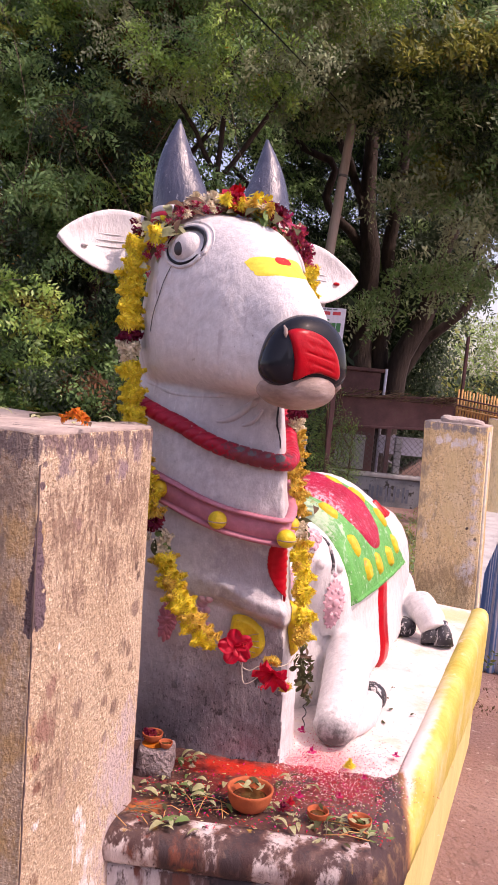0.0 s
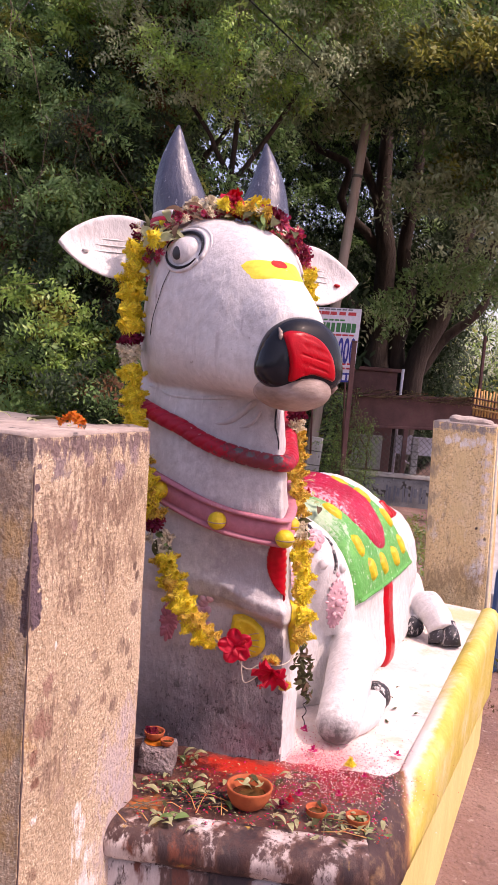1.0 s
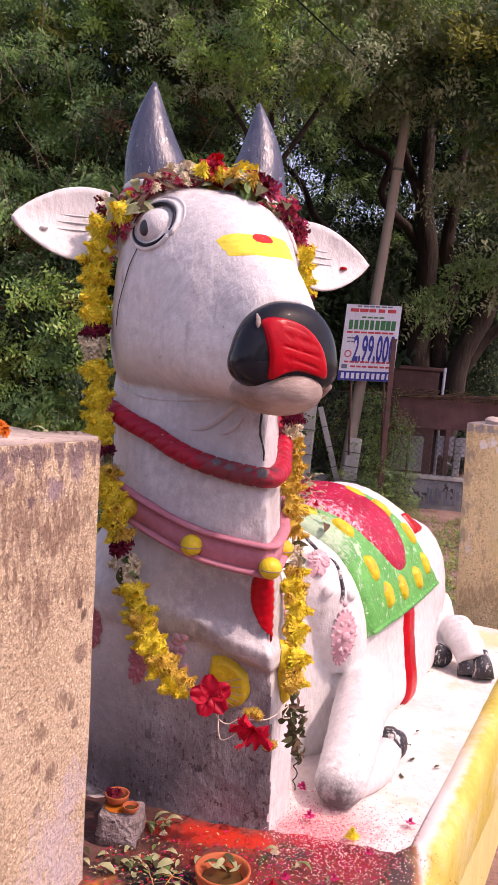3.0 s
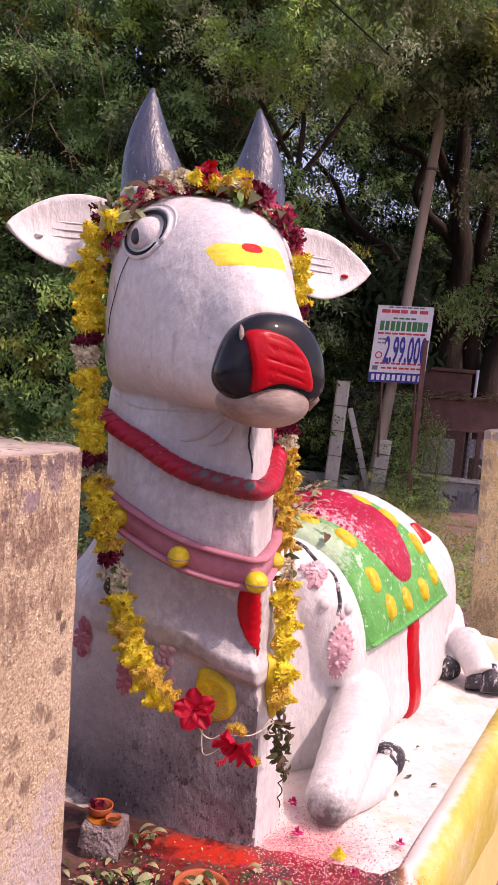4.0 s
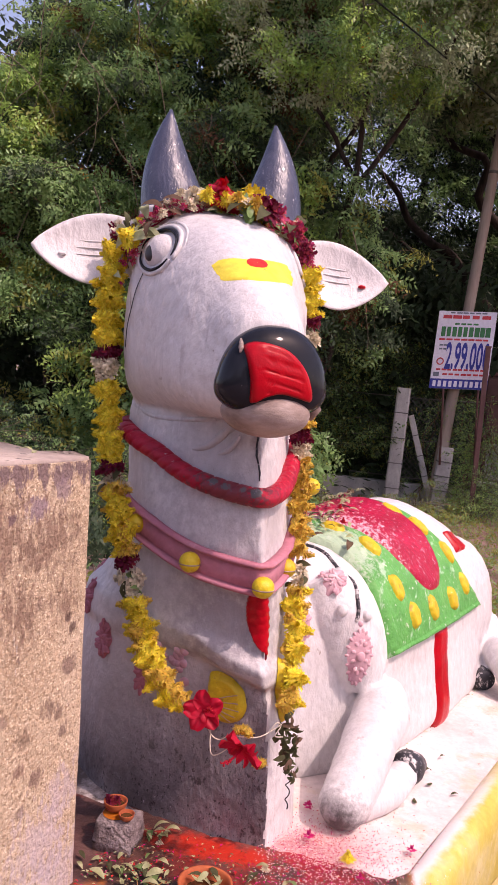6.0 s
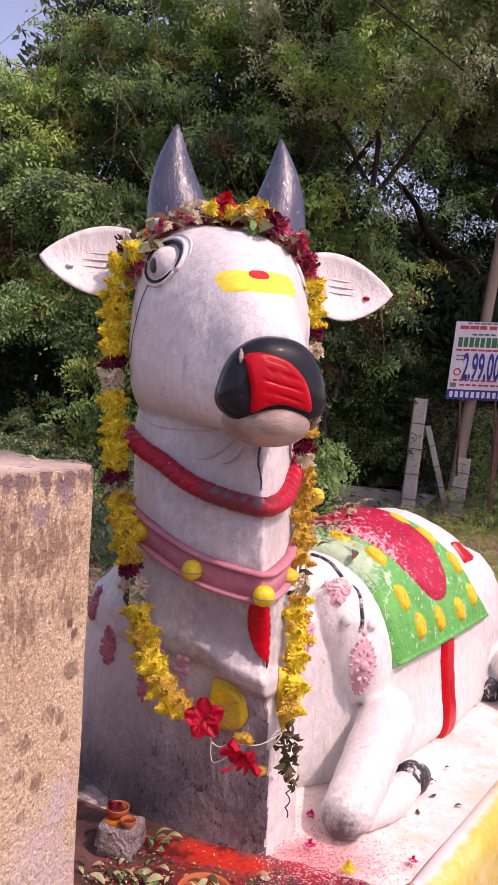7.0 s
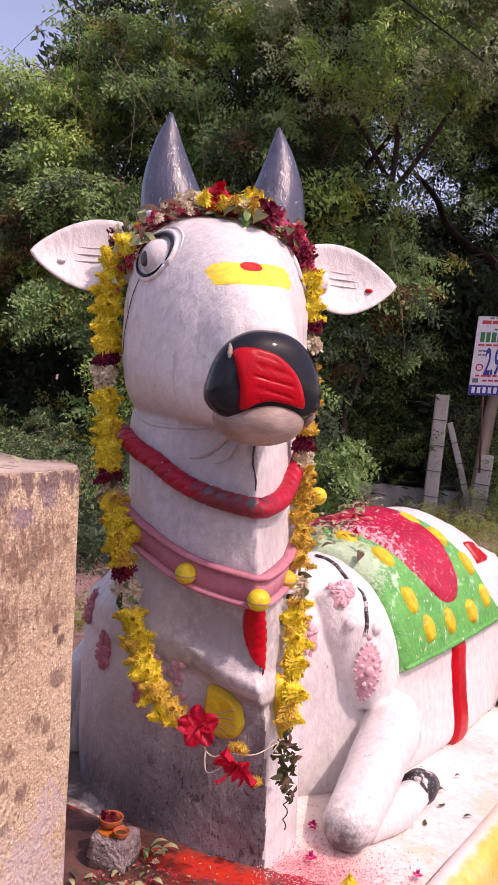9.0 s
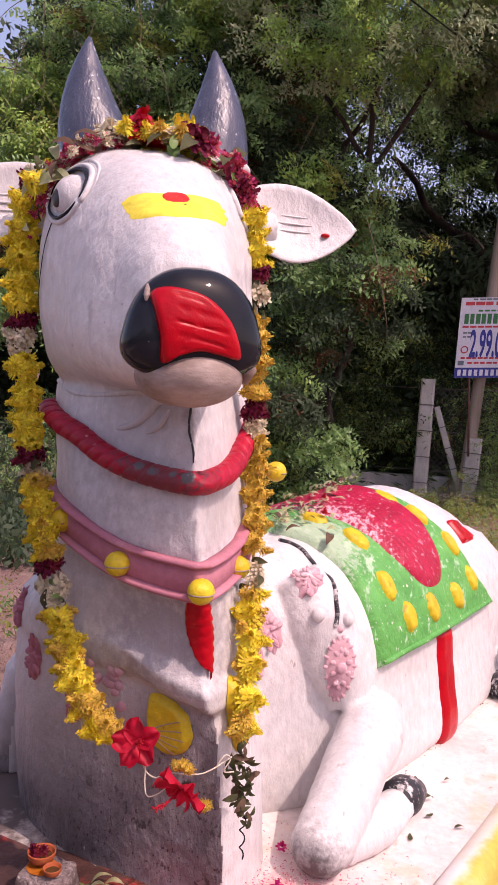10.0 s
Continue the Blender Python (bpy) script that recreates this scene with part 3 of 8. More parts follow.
# brown grain left and low, ochre middle, lime wash under the top and down the outer edge, grey top edge
add_wear_or_shade(REAR_PLASTER, [(*on_rear(0.02, z), 0.055, (0.34, 0.27, 0.20), 0.75) for z in (0.9, 1.05, 1.18, 0.75)] + [(*on_rear(0.08 + 0.1 * k, 0.42 + 0.06 * (k % 2)), 0.10, (0.42, 0.30, 0.17), 0.7) for k in range(4)], 60.0, 0.8, 4.0, (1, 1, 0.4))
add_wear_or_shade(REAR_PLASTER, [(*on_rear(0.18, z), 0.07, (0.74, 0.58, 0.30), 0.7) for z in (0.7, 0.85, 1.0, 1.12)], 30.0, 0.8, 3.0, (1, 1, 0.5))
add_wear_or_shade(REAR_PLASTER, [(*on_rear(0.10 + 0.045 * k, 1.235 + 0.015 * math.sin(k * 2.0)), 0.030, (0.80, 0.76, 0.74), 0.85) for k in range(6)] + [(*on_rear(0.325 - 0.01 * (k % 2), 1.20 - 0.075 * k), 0.034 - 0.001 * k, (0.70, 0.65, 0.66), 0.75) for k in range(11)], 55.0, 0.6, 4.0, (1, 1, 0.6))
add_wear_or_shade(REAR_PLASTER, [(*on_rear(0.03 + 0.05 * k, 1.315), 0.032, (0.27, 0.245, 0.25), 0.85) for k in range(7)], 50.0, 0.5, 3.0)
add_wear_or_shade(REAR_PLASTER, [(*on_rear(0.285, 0.755), 0.010, (0.07, 0.05, 0.05), 1.0), (*on_rear(0.335, 0.70), 0.012, (0.12, 0.09, 0.08), 0.9)], 40.0, 0.3, 1.5)


def add_kerb_wear():
    """White undercoat showing along the inner edge of the kerb's near stretch."""
    t, n = RIM.node_tree, RIM.node_tree.nodes
    p = n["Principled BSDF"]
    old = p.inputs["Base Color"].links[0].from_socket
    co = n.new("ShaderNodeTexCoord")
    k = n.new("ShaderNodeTexNoise")
    k.inputs["Scale"].default_value, k.inputs["Detail"].default_value, k.inputs["Roughness"].default_value = 14.0, 8.0, 0.65
    t.links.new(co.outputs["Object"], k.inputs["Vector"])

    def across_by(vec, offset):
        d = n.new("ShaderNodeVectorMath")
        d.operation, d.inputs[1].default_value = "DOT_PRODUCT", vec
        t.links.new(co.outputs["Object"], d.inputs[0])
        a = n.new("ShaderNodeMath")
        a.operation, a.inputs[1].default_value, a.inputs[2].default_value = "MULTIPLY_ADD", 1.0, offset
        t.links.new(d.outputs["Value"], a.inputs[0])
        return a.outputs[0]

    def fade(value, lo, hi, spread):
        m = n.new("ShaderNodeMath")
        m.operation, m.inputs[1].default_value = "MULTIPLY_ADD", spread
        t.links.new(k.outputs["Fac"], m.inputs[0])
        t.links.new(value, m.inputs[2])
        r = n.new("ShaderNodeMapRange")
        r.interpolation_type = "SMOOTHSTEP"
        r.inputs["From Min"].default_value, r.inputs["From Max"].default_value = lo + spread / 2, hi + spread / 2
        r.inputs["To Min"].default_value, r.inputs["To Max"].default_value = 1.0, 0.0
        t.links.new(m.outputs[0], r.inputs["Value"])
        return r.outputs["Result"]
    side = fade(across_by((0.9416, -0.337, 0), 0.235), -0.05, -0.022, 0.05)
    near = fade(across_by((0.337, 0.9416, 0), -2.2), 0.35, 1.15, 0.6)
    both = n.new("ShaderNodeMath")
    both.operation = "MULTIPLY"
    t.links.new(side, both.inputs[0])
    t.links.new(near, both.inputs[1])
    mix = n.new("ShaderNodeMix")
    mix.data_type = "RGBA"
    t.links.new(both.outputs[0], mix.inputs["Factor"])
    t.links.new(old, mix.inputs["A"])
    mix.inputs["B"].default_value = (0.76, 0.71, 0.68, 1)
    out = mix.outputs["Result"]
    # oil-dark near end, reaching further along the inside, with a rusty fringe
    along_end = across_by((0.337 + 2.6 * 0.9416, 0.9416 - 2.6 * 0.337, 0), -2.2 + 2.6 * 0.235)
    for lo, hi, colour in ((-0.06, 0.0, (0.30, 0.14, 0.06, 1)), (-0.11, -0.05, (0.055, 0.027, 0.026, 1))):
        stain = n.new("ShaderNodeMix")
        stain.data_type = "RGBA"
        t.links.new(fade(along_end, lo, hi, 0.16), stain.inputs["Factor"])
        t.links.new(out, stain.inputs["A"])
        stain.inputs["B"].default_value = colour
        out = stain.outputs["Result"]
    grain = n.new("ShaderNodeTexNoise")
    grain.inputs["Scale"].default_value, grain.inputs["Detail"].default_value, grain.inputs["Roughness"].default_value = 22.0, 8.0, 0.7
    t.links.new(co.outputs["Object"], grain.inputs["Vector"])
    patch = n.new("ShaderNodeMapRange")
    patch.inputs["From Min"].default_value, patch.inputs["From Max"].default_value, patch.inputs["To Max"].default_value = 0.50, 0.66, 0.85
    t.links.new(grain.outputs["Fac"], patch.inputs["Value"])
    both = n.new("ShaderNodeMath")
    both.operation = "MULTIPLY"
    t.links.new(patch.outputs["Result"], both.inputs[0])
    t.links.new(fade(along_end, -0.14, -0.04, 0.16), both.inputs[1])
    worn = n.new("ShaderNodeMix")
    worn.data_type = "RGBA"
    t.links.new(both.outputs[0], worn.inputs["Factor"])
    t.links.new(out, worn.inputs["A"])
    worn.inputs["B"].default_value = (0.24, 0.145, 0.075, 1)
    t.links.new(worn.outputs["Result"], p.inputs["Base Color"])


add_kerb_wear()

# ---- building helpers ----
from mathutils.bvhtree import BVHTree


def mesh_of(name, bm, mats, smooth=True):
    me = bpy.data.meshes.new(name)
    for f in bm.faces:
        f.smooth = smooth
    bm.to_mesh(me)
    bm.free()
    for m in (mats if isinstance(mats, (list, tuple)) else [mats]):
        me.materials.append(m)
    return me


def part(name, bm, mats, parent=None, label="", smooth=True):
    ob = new(name, mesh_of(name, bm, mats, smooth))
    if parent:
        ob.parent = parent
    return tagged(ob, label)


def thing(name, label, category, group="", kind="", at=(0, 0, 0)):
    ob = new(name)
    ob.location = at
    return tagged(ob, label, category, group, kind)


def smooth_loop(points, n, closed=True):
    """Catmull-Rom samples through 2D or 3D points."""
    p = [np.array(q, float) for q in points]
    k = len(p)
    spans = k if closed else k - 1
    out = []
    for i in range(n):
        u = i / n * spans if closed else i / (n - 1) * spans
        j = min(int(u), spans - 1)
        f = u - j
        g = (lambda m: p[m % k]) if closed else (lambda m: p[max(0, min(k - 1, m))])
        a, b, c, d = g(j - 1), g(j), g(j + 1), g(j + 2)
        out.append(0.5 * (2 * b + (c - a) * f + (2 * a - 5 * b + 4 * c - d) * f * f + (3 * b - a - 3 * c + d) * f ** 3))
    return out


def loft(bm, rings, cap=True, mat=0, closed=True):
    rows = [[bm.verts.new(tuple(v)) for v in ring] for ring in rings]
    n = len(rows[0])
    for a, b in zip(rows, rows[1:]):
        for i in range(n if closed else n - 1):
            f = bm.faces.new((a[i], a[(i + 1) % n], b[(i + 1) % n], b[i]))
            f.material_index = mat
    if cap:
        bm.faces.new(rows[0][::-1]).material_index = mat
        bm.faces.new(rows[-1]).material_index = mat
    return rows


def tube(bm, path, radii, sides=10, mat=0, cap=True):
    """A tube along a 3D path; radii one number or one each."""
    path = [Vector(p) for p in path]
    if not isinstance(radii, (list, tuple)):
        radii = [radii] * len(path)
    rings, side = [], None
    for i, p in enumerate(path):
        d = (path[min(i + 1, len(path) - 1)] - path[max(i - 1, 0)]).normalized()
        ref = side if side is not None else (Vector((0, 0, 1)) if abs(d.z) < 0.9 else Vector((1, 0, 0)))
        u = (ref - d * ref.dot(d)).normalized()
        w = d.cross(u)
        side = u
        rings.append([p + (u * math.cos(t) + w * math.sin(t)) * radii[i] for t in (2 * math.pi * k / sides for k in range(sides))])
    loft(bm, rings, cap, mat)


def blob(bm, centre, size, turn=None, seg=20, rings=12, mat=0):
    """An ellipsoid."""
    m = turn if turn else Matrix.Identity(3)
    c = Vector(centre)
    sx, sy, sz = size
    poles = [bm.verts.new(c + m @ Vector((0, 0, -sz))), bm.verts.new(c + m @ Vector((0, 0, sz)))]
    rows = []
    for i in range(1, rings):
        t = math.pi * i / rings
        r, z = math.sin(t), -math.cos(t)
        rows.append([bm.verts.new(c + m @ Vector((sx * r * math.cos(a), sy * r * math.sin(a), sz * z))) for a in (2 * math.pi * k / seg for k in range(seg))])
    for k in range(seg):
        j = (k + 1) % seg
        bm.faces.new((poles[0], rows[0][j], rows[0][k])).material_index = mat
        bm.faces.new((poles[1], rows[-1][k], rows[-1][j])).material_index = mat
        for p, q in zip(rows, rows[1:]):
            bm.faces.new((p[k], p[j], q[j], q[k])).material_index = mat


def box(bm, lo, hi, m=None, bevel=0.0, mat=0, seg=2):
    lo, hi = Vector(lo), Vector(hi)
    mm = (m or Matrix.Identity(4)) @ Matrix.Translation((lo + hi) / 2) @ Matrix.Diagonal((*(hi - lo), 1))
    r = bmesh.ops.create_cube(bm, size=1, matrix=mm)
    fs = list({f for v in r["verts"] for f in v.link_faces})
    for f in fs:
        f.material_index = mat
    if bevel:
        bmesh.ops.bevel(bm, geom=list({e for f in fs for e in f.edges}), offset=bevel, segments=seg, profile=0.5, affect="EDGES", material=-1)


def prism(bm, outline, z0, z1, mat=0):
    loft(bm, [[(x, y, z0) for x, y in outline], [(x, y, z1) for x, y in outline]], True, mat)


def mesh_stuff(name, verts, faces, mats, index=None):
    me = bpy.data.meshes.new(name)
    me.from_pydata(verts, [], faces)
    for m in (mats if isinstance(mats, (list, tuple)) else [mats]):
        me.materials.append(m)
    if index is not None:
        me.polygons.foreach_set("material_index", index)
    return new(name, me)

# ---- setting: ground, plinth, pillars ----
ALONG, ACROSS = Vector((0.337, 0.9416, 0)), Vector((0.9416, -0.337, 0))   # the plinth's run and its right-hand side
FLOOR_Z = 0.335


def ground_z(x, y):
    """The verge lies below the plinth, level along the road, and falls towards the fence."""
    f = min(1.0, max(0.0, (y - 5.0) / 11.0))
    g = min(1.0, max(0.0, (4.4 - x) / 0.9))
    return -0.33 - 0.77 * f * f * (3 - 2 * f) * g * g * (3 - 2 * g)


def build_ground():
    xs = sorted([-900, -400, -150, -60, -30] + [-20 + 0.5 * i for i in range(81)] + [30, 60, 150, 400, 900])
    ys = sorted([-900, -400, -150, -60, -30, -15] + [-8 + 0.5 * i for i in range(81)] + [40, 60, 150, 400, 900])
    verts, faces = [], []
    for y in ys:
        for x in xs:
            wob = 0.035 * noise.noise((x * 0.5, y * 0.5, 0)) + 0.015 * noise.noise((x * 1.7, y * 1.7, 4))
            near = 0.25 if y < 4.5 else 1.0
            verts.append((x, y, ground_z(x, y) + wob * near))
    n = len(xs)
    for j in range(len(ys) - 1):
        for i in range(n - 1):
            faces.append((j * n + i, j * n + i + 1, (j + 1) * n + i + 1, (j + 1) * n + i))
    ob = mesh_stuff("ground", verts, faces, SOIL)
    for p in ob.data.polygons:
        p.use_smooth = True
    tagged(ob, "reddish brown bare soil verge with grit and litter", "ground", kind="structure")


build_ground()


def rim_x(y):
    return 0.516 + (y - 2.139) * 0.3577


def build_plinth():
    root = thing("plinth", "low yellow masonry plinth with rounded kerb and oil-stained front", "plinth", kind="structure")
    fr, fl = Vector((0.40, 1.86, 0)), Vector((-0.75, 1.935, 0))
    back_r = Vector((rim_x(4.28), 4.28, 0))
    back_l = back_r - ACROSS * 1.75
    # core: pale yellow side wall
    bm = bmesh.new()
    corner = Vector((rim_x(fr.y + 0.02), fr.y + 0.02, 0))
    far_r = Vector((rim_x(4.12), 4.12, 0))
    out = [fl, corner - ACROSS * 0.008, far_r - ACROSS * 0.008, back_l]
    prism(bm, [(p.x, p.y) for p in out], -0.5, FLOOR_Z - 0.165)
    part("wall", bm, PALE_YELLOW, root, "pale yellow painted plinth wall", False)
    # floor: painted, its front oil-dark

    def floor_piece(name, a0, a1, mat, label, z, wav0, wav1):
        bm = bmesh.new()
        rows = []
        for i in range(41):
            u = i / 40
            lo = fl.lerp(fr - ACROSS * 0.075, u)
            hi = back_l.lerp(back_r - ACROSS * 0.07, u)
            row = []
            for j in range(61):
                v = a0 + (a1 - a0) * j / 60
                w = 0.018 * noise.noise((u * 9, 3.1, 0)) + 0.01 * noise.noise((u * 30, 1.1, 0))
                v += w * (wav0 * (1 - j / 60) + wav1 * j / 60)
                p = lo.lerp(hi, v)
                row.append((p.x, p.y, z + 0.004 * noise.noise((p.x * 9, p.y * 9, 2))))
            rows.append(row)
        loft(bm, rows, False, 0, False)
        part(name, bm, mat, root, label)
    floor_piece("floor_paint", 0.10, 0.995, FLOOR, "rose-white painted plinth top", FLOOR_Z, 1, 0)
    floor_piece("floor_stain", 0.004, 0.155, STAINED, "oil-darkened plinth top with red powder", FLOOR_Z + 0.005, 0, 1)
    # rounded front nosing
    bm = bmesh.new()
    rings = []
    for i in range(61):
        p = fl.lerp(fr - ACROSS * 0.045, i / 60)
        ring = []
        for k in range(13):
            t = -math.pi / 2 + math.pi * k / 12
            r = 0.05 + 0.006 * noise.noise((i * 0.3, k * 0.5, 0))
            ring.append((p.x, p.y - r * math.cos(t), FLOOR_Z - 0.045 + r * math.sin(t)))
        ring.append((p.x, p.y + 0.03, FLOOR_Z + 0.009))
        ring.append((p.x, p.y + 0.06, FLOOR_Z + 0.002))
        ring = [(p.x, p.y + 0.03, -0.5), (p.x, p.y - 0.022, -0.5), (p.x, p.y - 0.022, FLOOR_Z - 0.098)] + ring
        rings.append(ring)
    loft(bm, rings, True, 0)
    bm.normal_update()
    for f in bm.faces:
        if f.normal.z > 0.80:
            f.material_index = 1
    part("front_nosing", bm, [FRONT, STAINED], root, "worn front edge streaked red, white and black")
    # rounded kerb along the side; its yellow coat reaches lower towards the far end
    bm = bmesh.new()
    rings = []
    y0, y1 = fr.y - 0.03, 4.30
    for i in range(240):
        y = y0 + (y1 - y0) * i / 239
        q = Vector((rim_x(y), y, 0))
        end = max(0.0, 1 - (y - y0) / 0.07)
        back_end = max(0.0, 1 - (y1 - y) / 0.05)
        low = -0.145 - 0.135 * (y - 2.0)
        whole = min(1.0, max(0.0, (y - 2.21 - 0.012 * noise.noise((y * 20, 5, 5))) / 0.10))
        whole = whole * whole * (3 - 2 * whole)
        kerb = ((-0.086, -0.10), (-0.086, -0.004), (-0.076, 0.010), (-0.058, 0.022), (-0.035, 0.026), (-0.012, 0.018), (0.004, -0.002), (0.011, -0.034), (0.012, -0.07), (0.008, low + 0.02), (0.003, low), (-0.03, low - 0.01))
        worn = ((-0.13, -0.10), (-0.13, -0.004), (-0.108, 0.006), (-0.088, 0.002), (-0.068, -0.009), (-0.050, -0.024), (-0.034, -0.042), (-0.020, -0.064), (-0.008, -0.090), (-0.001, low + 0.02), (0.002, low), (-0.03, low - 0.01))
        ring = []
        for (xa, za), (xb, zb) in zip(worn, kerb):
            x, z = xa + (xb - xa) * whole, za + (zb - za) * whole
            w = 0.004 * noise.noise((y * 9, x * 20, z * 20)) + 0.003 * noise.noise((y * 31, x * 40, z * 40))
            p = q + ACROSS * ((x + w) - 0.05 * end * end * (1 if x > -0.05 else 0) - 0.03 * back_end * back_end * (1 if x > -0.05 else 0))
            ring.append((p.x, p.y, FLOOR_Z + z + w - 0.035 * end * end - 0.02 * back_end * back_end))
        rings.append(ring)
    loft(bm, rings, True, 0)
    part("kerb", bm, RIM, root, "rounded yellow kerb, worn white inside, its near end oil-stained")


build_plinth()


def build_pillar(name, foot, along, across, size, height, label, lean=0.0, stripe=False, slab=False, coat=None):
    """A plastered square pillar with a chipped cap; foot is one corner on the ground."""
    root = thing(name, label, "pillar", "pillars of the enclosure", at=foot)
    w, d = size
    random.seed(7)

    def shaft(z0, z1, grow, steps):
        bm = bmesh.new()
        rings = []
        for k in range(steps + 1):
            z = z0 + (z1 - z0) * k / steps
            ring = []
            corners = [(-grow, -grow), (w + grow, -grow), (w + grow, d + grow), (-grow, d + grow)]
            for c in range(4):
                a, b = Vector(corners[c]), Vector(corners[(c + 1) % 4])
                for s in range(8):
                    q = a.lerp(b, (s + (0.12 if s == 0 else 0)) / 8)
                    cx, cy = w / 2, d / 2
                    pull = 0.005 * (1 if s == 0 else 0)
                    q = q + (Vector((cx, cy)) - q).normalized() * (pull + 0.003 * noise.noise((q.x * 9, q.y * 9, z * 7)))
                    if stripe and q.y > d / 2:   # mortar skirt at the foot
                        q = q + Vector((0, 0.07 * max(0.0, 0.40 - z)))
                    p = across * q.x + along * q.y + across * lean * z
                    zz = z + (0.012 * noise.noise((q.x * 8, q.y * 8, 5)) if k == steps else 0)
                    ring.append((p.x, p.y, zz))
            rings.append(ring)
        loft(bm, rings, True)
        return bm
    part("shaft", shaft(-0.5, height - 0.004, 0.0, 40), coat, root, "sand-faced tan plaster with brown flakes", False)
    part("cap", shaft(height - 0.012, height + 0.003, -0.004, 3), CAP, root, "chipped weathered top")
    if stripe:
        bm = bmesh.new()
        path = []
        for k in range(70):
            z = height - 0.06 - k * 0.024
            q = along * (0.0045 + 0.0015 * noise.noise((k * 0.5, 3, 0))) + across * (0.0045 + 0.002 * noise.noise((k * 0.4, 0, 0)) + lean * z)
            path.append((q.x, q.y, z))
        tube(bm, path, [0.0020 + 0.0016 * noise.noise((k * 0.9, 7, 0)) for k in range(70)], 6)
        part("joint", bm, DARKPATCH, root, "dark crack down the corner")
    if slab:
        bm = bmesh.new()
        ring = [(0.04, 0.05), (0.12, 0.03), (0.20, 0.04), (0.27, 0.07), (0.26, 0.18), (0.20, 0.26), (0.10, 0.28), (0.05, 0.18)]
        rings = []
        for z, g in ((0, 1.0), (0.012, 1.03), (0.022, 0.97), (0.028, 0.85)):
            rings.append([])
            for x, y in smooth_loop(ring, 24):
                p = across * (0.15 + (x - 0.15) * g) + along * (0.15 + (y - 0.15) * g)
                rough = 0.010 * noise.noise((x * 22, y * 22, z * 60))
                rings[-1].append((p.x + rough, p.y - rough, height + z * 1.15 + (0.25 - x) * 0.05 * (z > 0) + 0.007 * noise.noise((x * 34, y * 34, z * 40))))
        loft(bm, rings, True)
        part("capstone", bm, CAP, root, "chipped flat stone left on the top", False)
    return root


build_pillar("pillar", (-0.3830, 1.526, -0.02), Vector((0.2987, 0.9543, 0)), Vector((-0.9543, 0.2987, 0)), (0.46, 0.505), 1.325,
             "tan plastered square pillar with flaked brown stains beside the plinth", lean=0.029, stripe=True, coat=NEAR_PLASTER)
build_pillar("pillar", (0.945, 4.630, -0.02), ALONG, ACROSS, (0.36, 0.40), 1.335,
             "tan plastered square pillar behind the statue with chipped cap", lean=-0.04, slab=True, coat=REAR_PLASTER)


def edge_lath():
    """A thin pale lath that leans along the rear pillar's outer corner."""
    root = thing("lath", "thin pale bare wooden lath against the pillar's corner", "lath", at=(0.945, 4.630, -0.02))
    bm = bmesh.new()
    foot, head = ACROSS * 0.372 - ALONG * 0.01, ACROSS * (0.372 - 0.04 * 1.3) - ALONG * 0.01
    tube(bm, [(foot.x, foot.y, -0.35), ((foot.x + head.x) / 2 + 0.003, (foot.y + head.y) / 2, 0.5), (head.x, head.y, 1.31)], [0.008, 0.0085, 0.007], 8)
    part("rod", bm, STRING, root)


edge_lath()

# ---- the bull statue: one mesh ----
HEAD_C = Vector((-0.19, 2.61, 0))
HF, HR = Vector((0.423, -0.906, 0)), Vector((0.906, 0.423, 0))       # head's forward and side
FACE_C = Vector((-0.225, 2.585, 0))
FF, FR = Vector((0.549, -0.836, 0)), Vector((0.836, 0.549, 0))       # the face is turned a little further than ears and horns
SPINE = Vector((-0.197, 2.41, 0))


def hp(f, r, z):
    return HEAD_C + HF * f + HR * r + Vector((0, 0, z))


def fp(f, r, z):
    return FACE_C + FF * f + FR * r + Vector((0, 0, z))


def bp(a, lat, z):
    return SPINE + ALONG * a + ACROSS * lat + Vector((0, 0, z))


def super_ring(n, w, h, e=2.4, low=None):
    out, e0 = [], e
    for k in range(n):
        t = 2 * math.pi * k / n
        c, s = math.cos(t), math.sin(t)
        e = low if low and s < 0 else e0
        out.append((w * math.copysign(abs(c) ** (2 / e), c), h * math.copysign(abs(s) ** (2 / e), s)))
    return out


HEAD_ST = [  # forward, centre aside, half width, centre z, half height, narrowing towards the top
    (-0.26, -0.015, 0.035, 1.66, 0.08, 0.1), (-0.22, -0.018, 0.075, 1.65, 0.17, 0.15), (-0.15, -0.021, 0.125, 1.65, 0.245, 0.18), (0.0, -0.030, 0.180, 1.655, 0.280, 0.10), (0.12, -0.017, 0.217, 1.662, 0.272, 0.0),
    (0.24, 0.010, 0.207, 1.651, 0.253, 0.07), (0.36, -0.006, 0.156, 1.619, 0.211, 0.165), (0.46, 0.002, 0.118, 1.577, 0.168, 0.13), (0.545, 0.003, 0.092, 1.545, 0.125, 0.05), (0.57, 0.003, 0.07, 1.535, 0.095, 0.0)]


def head_rings(n=48):
    rings = []
    for f, c, w, zc, h, k in smooth_loop(HEAD_ST, 46, False):
        ring = []
        for x, v in super_ring(n, 1.0, 1.0, 2.5, 3.0):
            ring.append(fp(f, c + w * (1 - k * v) * x, zc + h * v))
        rings.append(ring)
    return rings


